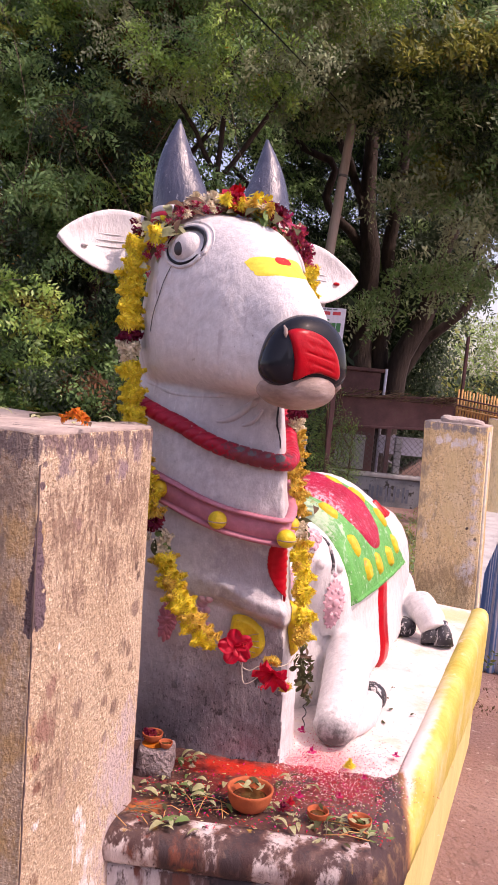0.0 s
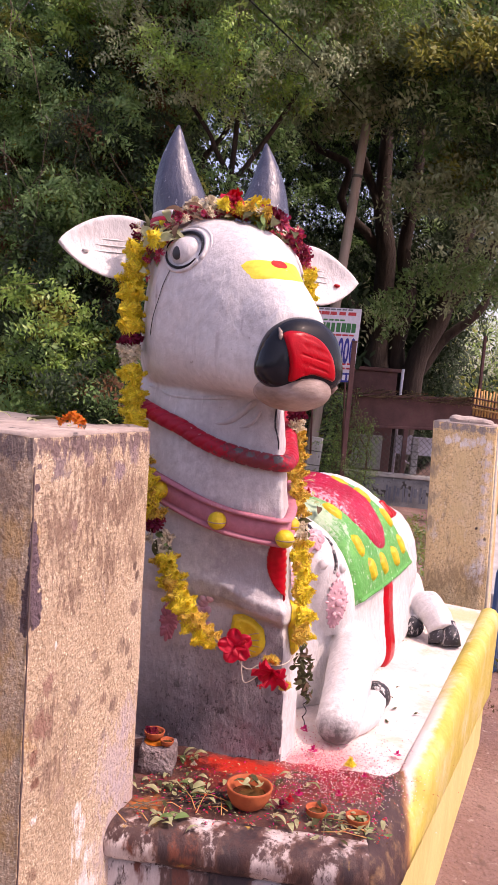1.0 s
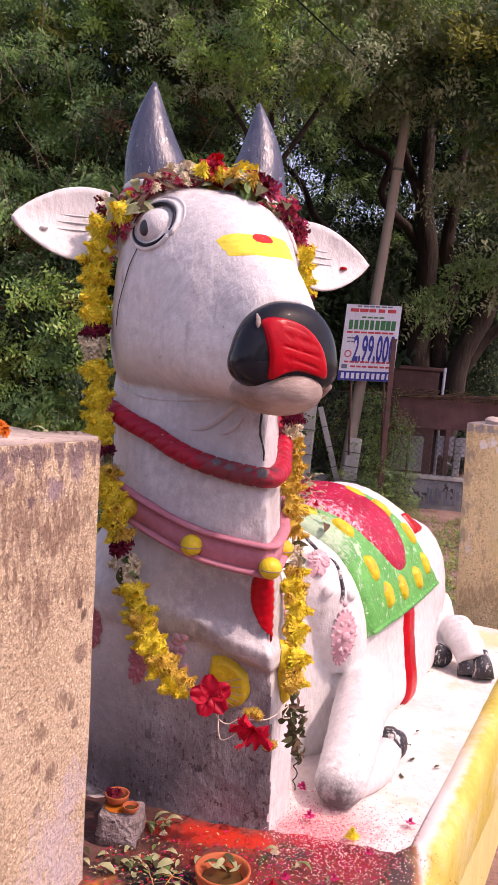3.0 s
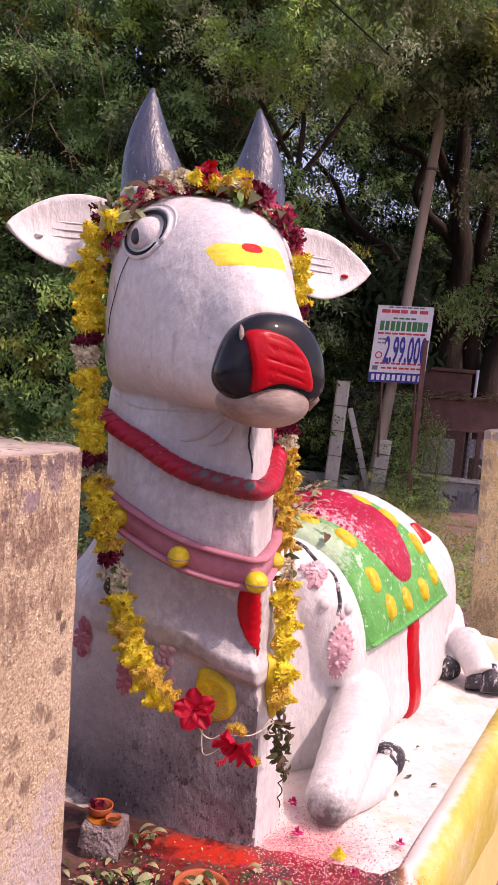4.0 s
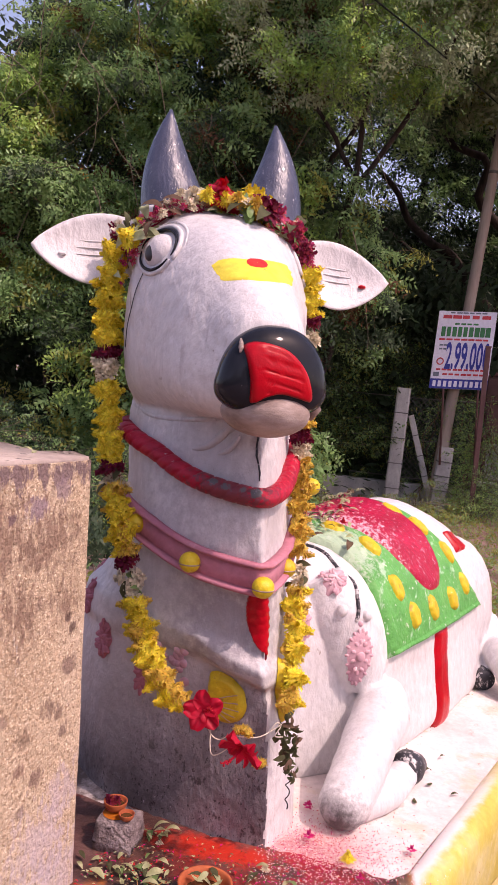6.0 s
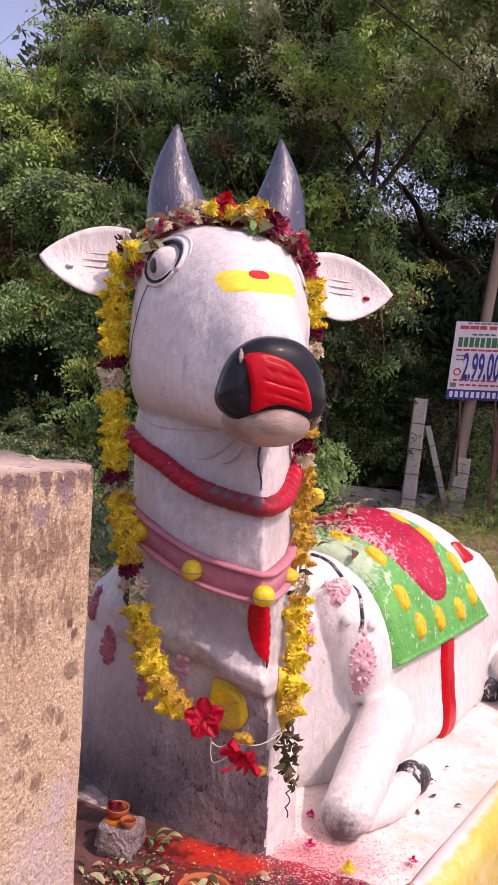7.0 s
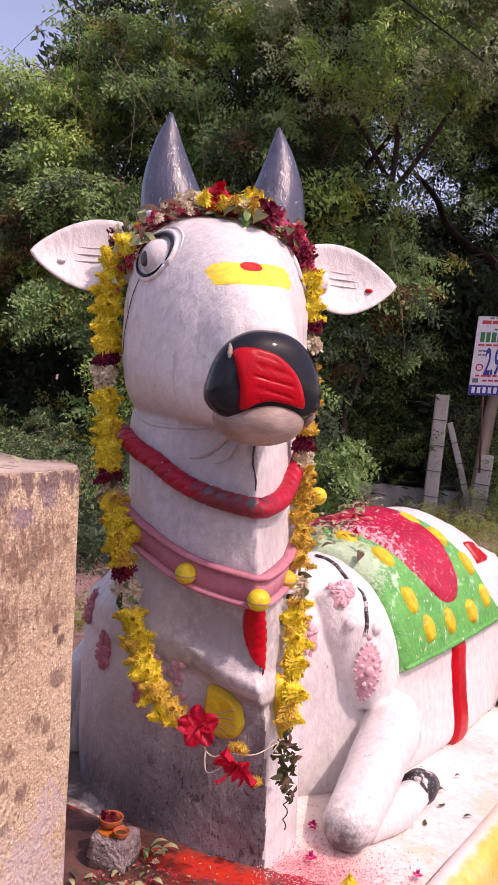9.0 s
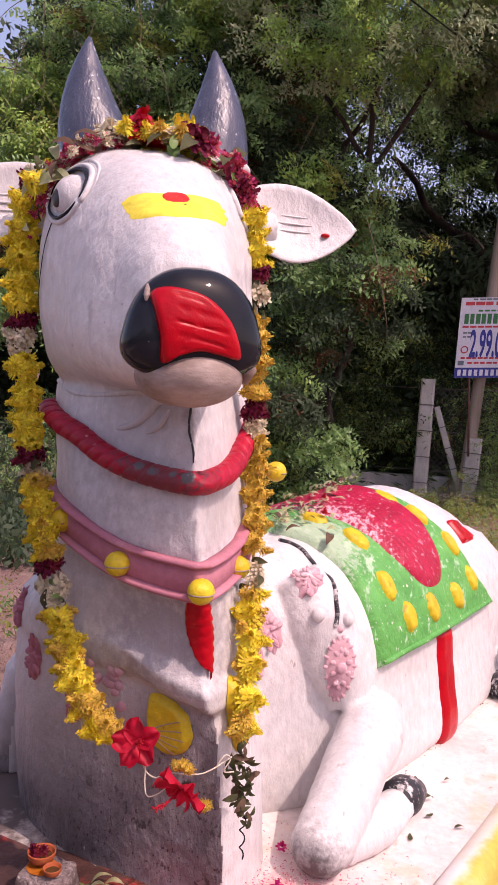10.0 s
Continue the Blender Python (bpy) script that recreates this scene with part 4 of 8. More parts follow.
NECK_SHAPE = [(0, 0), (-0.10, 0.022), (-0.2, 0.05), (-0.38, 0.15), (-0.46, 0.28), (-0.47, 0.45), (-0.3, 0.66), (-0.10, 0.62), (0.0, 0.42), (0.014, 0.2), (0.010, 0.09)]
CHEST_SHAPE = [(0, 0), (-0.10, 0.006), (-0.2, 0.020), (-0.385, 0.068), (-0.545, 0.16), (-0.655, 0.36), (-0.45, 0.8), (0, 0.85), (-0.05, 0.45), (0.034, 0.2), (0.033, 0.1)]
NECK_ST = [  # z, tip x, tip y, share of chest shape, scale, ledge, rise to the flank
    (0.30, 0.142, 2.290, 1.0, 1.0, 0, 0), (0.50, 0.132, 2.284, 1.0, 1.0, 0, 0), (0.68, 0.118, 2.280, 1.0, 0.98, 0, 0), (0.745, 0.108, 2.274, 0.92, 0.97, 0, 0.05), (0.768, 0.100, 2.262, 0.88, 0.97, 0.034, 0.055),
    (0.805, 0.096, 2.256, 0.80, 0.97, 0.040, 0.055), (0.835, 0.092, 2.258, 0.76, 0.97, 0.006, 0.05), (0.92, 0.088, 2.255, 0.52, 0.98, 0, 0), (1.00, 0.082, 2.24, 0.18, 0.98, 0, 0), (1.10, 0.076, 2.235, 0.0, 0.98, 0, 0),
    (1.22, 0.062, 2.25, 0.0, 0.97, 0, 0), (1.32, 0.048, 2.262, 0.0, 0.96, 0, 0), (1.40, 0.035, 2.28, 0.0, 0.95, 0, 0), (1.46, 0.01, 2.33, 0.0, 0.90, 0, 0), (1.56, -0.02, 2.40, 0.0, 0.80, 0, 0)]


def neck_ring(tip, share, scale, z, ledge=0.0, rise=0.0, n=88):
    pts = [((1 - share) * a[0] + share * b[0], (1 - share) * a[1] + share * b[1]) for a, b in zip(NECK_SHAPE, CHEST_SHAPE)]
    pts = [(tip[0] + scale * x, tip[1] + scale * y) for x, y in pts]
    out = smooth_loop(pts + [pts[0]], n + 1, False)[:n]
    ring = []
    for i, p in enumerate(out):
        away = min(i / 17, (n - i) / 9)
        w = math.exp(-away ** 4)
        ring.append((p[0] + 0.3 * ledge * w, p[1] - 0.95 * ledge * w, z + rise * min(1.0, i / 15) * (1 if i < n / 2 else 0)))
    return ring


BODY_ST = [  # along, half width, height of back, centre shift
    (0.06, 0.10, 0.62), (0.12, 0.12, 0.80), (0.2, 0.145, 0.90), (0.35, 0.21, 0.95), (0.6, 0.37, 0.98), (0.9, 0.395, 1.010), (1.2, 0.41, 1.04),
    (1.45, 0.405, 1.055), (1.7, 0.375, 0.985), (1.92, 0.29, 0.87), (2.06, 0.20, 0.72), (2.13, 0.09, 0.58)]


def white_core():
    bm = bmesh.new()
    loft(bm, head_rings())
    loft(bm, [neck_ring((x, y), s, k, z, l, r) for z, x, y, s, k, l, r in NECK_ST])
    # body: domed sections resting on the plinth
    rings = []
    for a, w, top in BODY_ST:
        ring = []
        for x, y in super_ring(56, w, 1.0, 2.4 - 0.5 * min(1.0, max(0.0, (a - 0.6) / 0.6)), 7.0):
            z = 0.60 + y * ((top - 0.60) if y > 0 else 0.30)
            x *= 1 + 0.13 * max(0.0, -y)
            ring.append(bp(a, x, z))
        rings.append(ring)
    loft(bm, rings)
    for side in (1, -1):
        # shoulder and folded fore leg
        tube(bm, [bp(0.50, 0.19 * side, 0.92), bp(0.52, 0.245 * side, 0.82), bp(0.545, 0.285 * side, 0.71), bp(0.58, 0.325 * side, 0.61)], [0.07, 0.098, 0.100, 0.080], 20)
        tube(bm, [bp(0.665, 0.350 * side, 0.53), bp(0.62, 0.390 * side, 0.545), bp(0.54, 0.418 * side, 0.538), bp(0.436, 0.432 * side, 0.500), bp(0.332, 0.448 * side, 0.452), bp(0.245, 0.456 * side, 0.408)], [0.05, 0.076, 0.086, 0.080, 0.075, 0.070], 20)
        blob(bm, bp(0.233, 0.457 * side, 0.400), (0.070, 0.074, 0.066))
        tube(bm, [bp(0.28, 0.475 * side, 0.375), bp(0.42, 0.502 * side, 0.378), bp(0.57, 0.500 * side, 0.372)], [0.045, 0.055, 0.042], 16)
        # haunch and hind leg
        blob(bm, bp(1.58, 0.22 * side, 0.60), (0.36, 0.20, 0.32), Matrix.Rotation(math.atan2(ALONG.y, ALONG.x), 3, "Z"))
        tube(bm, [bp(1.80, 0.33 * side, 0.50), bp(1.68, 0.42 * side, 0.455), bp(1.60, 0.49 * side, 0.475), bp(1.53, 0.55 * side, 0.44), bp(1.49, 0.585 * side, 0.395)], [0.10, 0.062, 0.072, 0.070, 0.062], 16)
        tube(bm, [bp(1.62, 0.38 * side, 0.39), bp(1.53, 0.445 * side, 0.38)], [0.055, 0.042], 14)
        # ear stalk
        tube(bm, [hp(-0.01, 0.20 * side, 1.80), hp(-0.01, 0.30 * side, 1.81)], [0.06, 0.035], 12)
    # far fore leg, propped outside the chest
    tube(bm, [(-0.55, 2.74, 0.66), (-0.575, 2.70, 0.60), (-0.590, 2.68, 0.48), (-0.600, 2.67, 0.33)], [0.05, 0.055, 0.050, 0.046], 16)
    # tail stub over the rump
    tube(bm, [bp(1.84, 0.22, 0.84), bp(1.90, 0.27, 0.76), bp(1.95, 0.29, 0.66), bp(1.95, 0.32, 0.48)], 0.03, 10)
    me = bpy.data.meshes.new("core")
    bmesh.ops.recalc_face_normals(bm, faces=bm.faces)
    bm.to_mesh(me)
    bm.free()
    ob = new("core", me)
    rm = ob.modifiers.new("voxel", "REMESH")
    rm.mode, rm.voxel_size = "VOXEL", 0.0075
    sm = ob.modifiers.new("smooth", "SMOOTH")
    sm.factor, sm.iterations = 0.5, 2
    done = bpy.data.meshes.new_from_object(ob.evaluated_get(bpy.context.evaluated_depsgraph_get()))
    bpy.data.objects.remove(ob)
    bpy.data.meshes.remove(me)
    return done


STATUE_MATS = [WHITE, SOOT_SHADED, HORN, BLACK, MATT_BLACK, RED, ROPE_RED, BARE, MAGENTA, PINK, PALE_PINK, GREEN, YELLOW, TURMERIC, KUMKUM, LIP, PUPIL]
W, SO, HO, BK, MB, RD, RR, BA, MG, PK, PP, GN, YE, TU, KU, LI, PU = range(17)


def build_statue():
    core = white_core()
    bm = bmesh.new()
    bm.from_mesh(core)
    bpy.data.meshes.remove(core)
    # hand-trowelled unevenness
    bm.normal_update()
    for v in bm.verts:
        v.co += v.normal * (0.0035 * noise.noise(v.co * 11) + 0.0016 * noise.noise(v.co * 34) + 0.0008 * noise.noise(v.co * 90))
    tree = BVHTree.FromBMesh(bm)

    def toward(start, aim):
        """The skin met on the way from start to aim: place and outward normal."""
        s, a = Vector(start), Vector(aim)
        hit = tree.ray_cast(s, (a - s).normalized())
        return (hit[0], hit[1]) if hit[0] is not None else (a, (s - a).normalized())

    # lower chest, oil stain and shade both in its colour: bounded by the prow's ridge and the ledge
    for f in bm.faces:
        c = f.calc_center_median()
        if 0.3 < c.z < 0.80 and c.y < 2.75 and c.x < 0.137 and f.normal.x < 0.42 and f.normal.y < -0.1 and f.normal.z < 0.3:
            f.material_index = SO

    def patch(uvs, place, lift, mat, nu, nv, inside=None, edge=0.0):
        """A painted or moulded layer over the skin: a grid of (u, v) set proud of it, with its rim turned down."""
        (u0, u1), (v0, v1) = uvs
        grid = {}
        for i in range(nu + 1):
            for j in range(nv + 1):
                u, v = u0 + (u1 - u0) * i / nu, v0 + (v1 - v0) * j / nv
                if inside and not inside(u, v):
                    continue
                co, no = place(u, v)
                grid[i, j] = (co, no)
        made = {}
        for key, (co, no) in grid.items():
            i, j = key
            rim = any((i + a, j + b) not in grid for a, b in ((1, 0), (-1, 0), (0, 1), (0, -1)))
            made[key] = bm.verts.new(co + no * (lift if not rim else edge))
        for (i, j) in grid:
            q = [(i, j), (i + 1, j), (i + 1, j + 1), (i, j + 1)]
            if all(k in made for k in q):
                f = bm.faces.new([made[k] for k in q])
                f.material_index = mat

    def spot(cu, cv, ru, rv, place, lift, edge, mat, rings=8, seg=40, power=2.0, wob=0.0):
        """A rounded layer on the skin with a smooth rim."""
        rows = []
        for i in range(rings + 1):
            q = 1 - i / rings * 0.97
            row = []
            for k in range(seg):
                a = 2 * math.pi * k / seg
                c, t = math.cos(a), math.sin(a)
                m = (abs(c) ** power + abs(t) ** power) ** (-1 / power)
                m *= 1 + wob * noise.noise((c * 3, t * 3, cu * 9))
                co, no = place(cu + ru * q * m * c, cv + rv * q * m * t)
                h = edge if i == 0 else (edge + (lift - edge) * min(1.0, i / 1.6))
                row.append(co + no * h)
            rows.append(row)
        loft(bm, rows, False, mat)

    # saddle cloth over the back: u along, v angle over the back from the right side
    def over_back(u, v):
        return toward(bp(u, 0, 0.55) + (ACROSS * math.cos(v) + Vector((0, 0, math.sin(v)))) * 1.5, bp(u, 0, 0.55))

    def back_layer(u0, u1, v0, v1, mat, lift, edge, nu, nv, inside=None):
        patch(((u0, u1), (v0, v1)), over_back, lift, mat, nu, nv, inside, edge)
    def cloth(q, v):
        w = v if v < math.pi / 2 else math.pi - v
        rear = float(np.interp(w, [0.3, 0.45, 0.57, 0.85, 1.13, 1.36], [1.49, 1.45, 1.39, 1.35, 1.30, 1.28]))
        return over_back(0.655 + (rear - 0.655) * q, v)
    patch(((0, 1), (0.30, math.pi - 0.30)), cloth, 0.022, GN, 60, 90, None, 0.0)
    patch(((0.012, 0.988), (0.325, 0.365)), cloth, 0.030, GN, 56, 4, None, 0.02)
    spot(1.045, math.pi / 2, 0.190, 0.945, over_back, 0.033, 0.020, MG, 26, 80, 2.4)
    dots = [(0.811, 1.115), (0.774, 0.764), (0.831, 0.536), (0.981, 0.514), (1.17, 0.512), (1.329, 0.57), (1.297, 0.85), (1.245, 1.13), (1.218, 1.36), (0.80, 1.42)]
    for du, dv in dots:
        spot(du, dv, 0.031, 0.100, over_back, 0.036, 0.020, YE, 6, 36, 2.2, 0.18)
    # girth belt below the cloth and strap behind it
    back_layer(1.02, 1.12, -0.55, 0.32, RD, 0.014, 0.0, 6, 40)
    back_layer(1.44, 1.56, 0.82, 1.03, RD, 0.016, 0.0, 10, 14)
    # beaded black line on the shoulder
    for k, (u, v) in enumerate(smooth_loop([(0.61, 1.40), (0.61, 1.26), (0.59, 1.11), (0.56, 0.95), (0.50, 0.80), (0.475, 0.68)], 54, False)):
        co, no = over_back(u, v)
        blob(bm, co + no * 0.002, (0.0068, 0.0068, 0.0066), None, 6, 5, MB if k % 6 else BA)
    # rosettes on the shoulders
    def rosette(start, aim, size, rows, mat, tall=1.6):
        """A moulded flower boss: fringe of petals, inner ring and a button."""
        co, no = toward(start, aim)
        up = (Vector((0, 0, 1)) - no * no.z).normalized()
        side = up.cross(no)

        def drop(x, y):
            p0 = co + side * x + up * y
            return toward(p0 + no * 0.15, p0 - no * 0.25)
        def leafy_oval(a, share):
            """An oval drawn out to a point below."""
            low = max(0.0, -math.sin(a))
            return size * share * math.cos(a) * (1 - 0.3 * low), size * tall * share * math.sin(a) * (1 + 0.25 * low)
        fr = Matrix((side, up, no)).transposed()
        for k in range(18):
            a = 2 * math.pi * k / 18
            c2, n2 = drop(*leafy_oval(a, 0.86))
            turn = fr @ Matrix.Rotation(a, 3, "Z")
            blob(bm, c2 + n2 * 0.003, (size * 0.22, size * 0.13, size * 0.10), turn, 8, 6, mat)
        for k in range(10):
            a = 2 * math.pi * (k + 0.5) / 10
            c2, n2 = drop(*leafy_oval(a, 0.50))
            blob(bm, c2 + n2 * 0.005, (size * 0.22, size * 0.17, size * 0.12), fr @ Matrix.Rotation(a, 3, "Z"), 8, 6, mat)
        blob(bm, co + no * 0.006, (size * 0.34, size * 0.36, size * 0.16), fr, 14, 8, mat)
        blob(bm, drop(0, size * tall * 1.1)[0], (size * 0.22, size * 0.22, size * 0.2), fr, 10, 6, mat)
        disc = []
        for k in range(24):
            a = 2 * math.pi * k / 24
            c2, n2 = drop(*leafy_oval(a, 0.90))
            disc.append(bm.verts.new(c2 + n2 * 0.005))
        mid = bm.verts.new(co + no * 0.009)
        for k in range(24):
            bm.faces.new((mid, disc[k], disc[(k + 1) % 24])).material_index = mat
    for side in (1, -1):
        rosette(bp(0.475, 1.2 * side, 0.72), bp(0.475, 0.1 * side, 0.715), 0.042, 3, PP, 2.0)
    # two-lobed moulded flower by the neck
    rs = random.Random(17)
    lit = Vector((0.55, -0.55, 0.62)).normalized()
    out_dir = Vector((0.20, -0.97, 0.1)).normalized()
    rl = random.Random(31)

    def lump_flower(p, face, rx, rz, lean, n, mats, rnd):
        """A moulded boss: a lumpy oval slab with crowded petals."""
        face = Vector(face).normalized()
        up = (Vector((0, 0, 1)) - face * face.z).normalized()
        side = up.cross(face)
        up, side = up * math.cos(lean) + side * math.sin(lean), side * math.cos(lean) - up * math.sin(lean)

        def press(x, y):
            c = Vector(p) + side * x + up * y
            return toward(c + face * 0.3, c - face * 0.4)
        rows = []
        for i in range(6):
            q = 1 - i / 5 * 0.96
            row = []
            for k in range(26):
                a = 2 * math.pi * k / 26
                m = q * (1 + 0.22 * noise.noise((math.cos(a) * 2.2, math.sin(a) * 2.2, p[2] * 9)) + 0.10 * math.cos(7 * a))
                co, no = press(rx * m * math.cos(a), rz * m * math.sin(a))
                row.append(co + face * (0.0 if i == 0 else 0.007 + 0.005 * noise.noise(co * 70)))
            rows.append(row)
        loft(bm, rows, False, mats[0])
        turn = Matrix((side, up, face)).transposed()
        for k in range(n):
            a, q = rnd.uniform(0, 6.28), rnd.random() ** 0.5
            co, no = press(rx * 0.92 * q * math.cos(a), rz * 0.92 * q * math.sin(a))
            r = rnd.uniform(0.006, 0.012)
            blob(bm, co + face * 0.006, (r * 1.4, r * 0.7, r * 0.6), turn @ Matrix.Rotation(a + rnd.uniform(-0.5, 0.5), 3, "Z"), 8, 6, mats[k % len(mats)])
    for p, rx, rz, lean, n in (((0.186, 2.784, 0.910), 0.034, 0.046, 0.5, 26), ((0.178, 2.640, 0.872), 0.030, 0.056, -0.25, 28), ((0.176, 2.585, 0.815), 0.020, 0.040, 0.0, 14)):
        lump_flower(p, lit, rx, rz, lean, n, (PP,), rs)
    # lumpy moulded flowers on the shaded flank
    for p, rx, rz, n in (((-0.247, 2.287, 0.728), 0.026, 0.062, 40), ((-0.367, 2.416, 0.766), 0.027, 0.056, 36), ((-0.448, 2.515, 0.850), 0.024, 0.050, 26), ((-0.50, 2.60, 0.925), 0.020, 0.04, 18)):
        lump_flower(p, (-0.35, -0.93, 0.1), rx, rz, 0.08, n, (PK,), rl)
    # faint pink relief at the end of the ledge
    for k in range(16):
        c = Vector((-0.135 + rl.gauss(0, 0.018), 2.3, 0.785 + rl.gauss(0, 0.02)))
        co, no = toward(c + out_dir * 0.5, c - out_dir * 0.4)
        blob(bm, co, (0.012, 0.008, 0.012), None, 8, 6, PP)
    for p in ((0.243, 2.723, 0.855), (0.308, 2.773, 0.834)):
        co, no = toward(Vector(p) + lit * 0.3, Vector(p) - lit * 0.3)
        blob(bm, co, (0.018, 0.018, 0.018), None, 12, 8, W)

    # neck ornaments
    hub = Vector((-0.10, 2.52, 0))

    def round_neck(t, z):
        d = Vector((math.sin(t), -math.cos(t), 0))
        return toward(hub + d * 1.2 + Vector((0, 0, z)), hub + Vector((0, 0, z)))

    def tip_angle(z):
        rows = [r for r in NECK_ST]
        x = np.interp(z, [r[0] for r in rows], [r[1] for r in rows])
        y = np.interp(z, [r[0] for r in rows], [r[2] for r in rows])
        return math.atan2(x - hub.x, hub.y - y)

    def ring_line(z0, rise, n, a0=-2.6, a1=2.6):
        pts = []
        t0 = tip_angle(z0)
        for k in range(n + 1):
            t = a0 + (a1 - a0) * k / n
            z = z0 + rise * (1 - math.cos(min(abs(t - t0), 1.9))) * 0.5 + rise * 0.16 * min(abs(t - t0), 1.2)
            co, no = round_neck(t, z)
            pts.append((co, no, t))
        return pts
    # twisted rope
    line = ring_line(1.225, 0.14, 640)
    rings = []
    run = 0.0
    phases = []
    for k, (co, no, t) in enumerate(line):
        d = (line[min(k + 1, len(line) - 1)][0] - line[max(k - 1, 0)][0]).normalized()
        run += (line[k][0] - line[max(k - 1, 0)][0]).length
        up = d.cross(no).normalized()
        ring = []
        for j in range(24):
            a = 2 * math.pi * j / 24
            ph = run / 0.036 * 2 * math.pi + 3.0 * math.sin(a)
            r = 0.0245 * (1 - 0.17 * max(0.0, math.cos(ph)) ** 8)
            ring.append(co + no * (0.014 + math.cos(a) * r) + up * math.sin(a) * r)
        phases.append(run)
        rings.append(ring)
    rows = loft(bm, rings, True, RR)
    # pink band with raised edges
    band_z, band_rise = 1.032, 0.115
    line = ring_line(band_z, band_rise, 140)
    rings = []
    for co, no, t in line:
        flat = Vector((no.x, no.y, 0)).normalized()
        prof = [(-0.004, -0.040), (0.018, -0.040), (0.024, -0.034), (0.021, -0.029), (0.006, -0.026), (0.011, -0.022), (0.011, 0.022), (0.006, 0.026), (0.021, 0.029), (0.024, 0.034), (0.018, 0.040), (-0.004, 0.040)]
        rings.append([co + flat * a + Vector((0, 0, b)) for a, b in prof])
    rows3 = loft(bm, rings, True, PK)
    # bells
    for p in ((-0.290, 2.360, 1.104), (-0.107, 2.258, 1.046), (0.090, 2.212, 1.021), (0.106, 2.412, 1.027), (-0.44, 2.50, 1.16), (0.108, 2.735, 1.202)):
        c = Vector(p)
        no = (c - hub - Vector((0, 0, c.z))).normalized()
        blob(bm, c, (0.027, 0.027, 0.026), None, 20, 14, YE)
        tube(bm, [c, c - no * 0.09], 0.010, 8, PK)
        ring = []
        for k in range(13):
            a = math.pi * (k / 12 - 0.5)
            ring.append(c + (no * math.cos(a) + no.cross(Vector((0, 0, 1))).normalized() * math.sin(a)) * 0.0268 + Vector((0, 0, -0.003)))
        tube(bm, ring, 0.0016, 6, LI)
    # red leaf pendant hanging along the ridge, its outer edge toothed
    rows2 = []
    for k in range(29):
        u = k / 28
        z = 0.985 - 0.155 * u
        wdt = math.sin(math.pi * (0.18 + 0.82 * u)) ** 0.7 if u < 1 else 0.03
        left, right = 0.118 * wdt * (1 + 0.05 * (k % 2)), 0.045 * wdt
        t0 = tip_angle(z)
        row = []
        for j in range(9):
            q = j / 8
            co, no = round_neck(t0 + 0.012 - left + (left + right) * q, z + 0.022 * (1 - q))
            row.append(co + no * (0.002 if j in (0, 8) else 0.014 - 0.004 * abs(math.sin(k * 0.8 + j * 0.7))))
        rows2.append(row)
    loft(bm, rows2, False, RD, False)
    # folds of the throat and the seam where the jaw sits on the neck
    tube(bm, smooth_loop([(-0.165, 2.326, 1.316), (-0.116, 2.303, 1.325), (-0.091, 2.299, 1.336), (-0.072, 2.297, 1.351), (-0.052, 2.287, 1.370), (-0.036, 2.285, 1.393)], 18, False), [0.002 + 0.0095 * math.sin(math.pi * (k + 1) / 20) for k in range(18)], 10, W)
    tube(bm, smooth_loop([(-0.080, 2.297, 1.312), (-0.050, 2.285, 1.322), (-0.026, 2.273, 1.342), (-0.010, 2.268, 1.368)], 14, False), [0.001 + 0.006 * math.sin(math.pi * (k + 1) / 16) for k in range(14)], 10, W)
    tube(bm, smooth_loop([(-0.365, 2.475, 1.412), (-0.295, 2.402, 1.391), (-0.251, 2.375, 1.387), (-0.209, 2.354, 1.387), (-0.161, 2.329, 1.391), (-0.121, 2.307, 1.397), (-0.080, 2.297, 1.402)], 24, False), 0.0065, 8, W)
    # crack down the ridge under the chin
    tube(bm, [round_neck(tip_angle(z) - 0.02 + 0.012 * math.sin(z * 60), z)[0] for z in (1.40, 1.385, 1.365, 1.345, 1.325, 1.305, 1.285, 1.265)], [0.001, 0.0022, 0.003, 0.0024, 0.003, 0.002, 0.0026, 0.0015], 6, MB)
    # moulded fold from the mouth's corner down the throat
    fold = [round_neck(tip_angle(z) - a, z)[0] for a, z in ((0.10, 1.425), (0.16, 1.405), (0.24, 1.385), (0.33, 1.37), (0.42, 1.362))]
    tube(bm, smooth_loop([tuple(p) for p in fold], 14, False), [0.002 + 0.009 * math.sin(math.pi * k / 13) for k in range(14)], 8, W)
    # yellow leaves under the ledge, either side of the ridge
    for t_off, wide, zc, tall in ((-0.30, 0.17, 0.712, 0.066), (0.20, 0.09, 0.735, 0.085)):
        def leafy_place(u, v, t_off=t_off, wide=wide, zc=zc, tall=tall):
            z = zc + v * tall
            return round_neck(tip_angle(z) + t_off + u * wide, z)
        spot(0, 0, 1, 1, leafy_place, 0.020, 0.002, YE, 9, 44, 2.2, 0.05)
        for rise in (-0.9, -0.5, -0.1, 0.3, 0.75):
            pts = []
            for k in range(9):
                q = k / 8
                u, v = -0.85 + 1.6 * q, -0.25 + rise * q * (1 - 0.25 * q)
                if u * u + v * v < 0.9:
                    co, no = leafy_place(u, v)
                    pts.append(co + no * 0.0208)
            if len(pts) > 2:
                tube(bm, pts, 0.0012, 6, LI)

    # head: nose, lips, eyes, ears, horns, forehead mark
    tilt = Matrix((FR, FF, Vector((0, 0, 1)))).transposed()      # local x side, y forward, z up
    nose = bmesh.new()
    bmesh.ops.create_uvsphere(nose, u_segments=48, v_segments=32, radius=1)
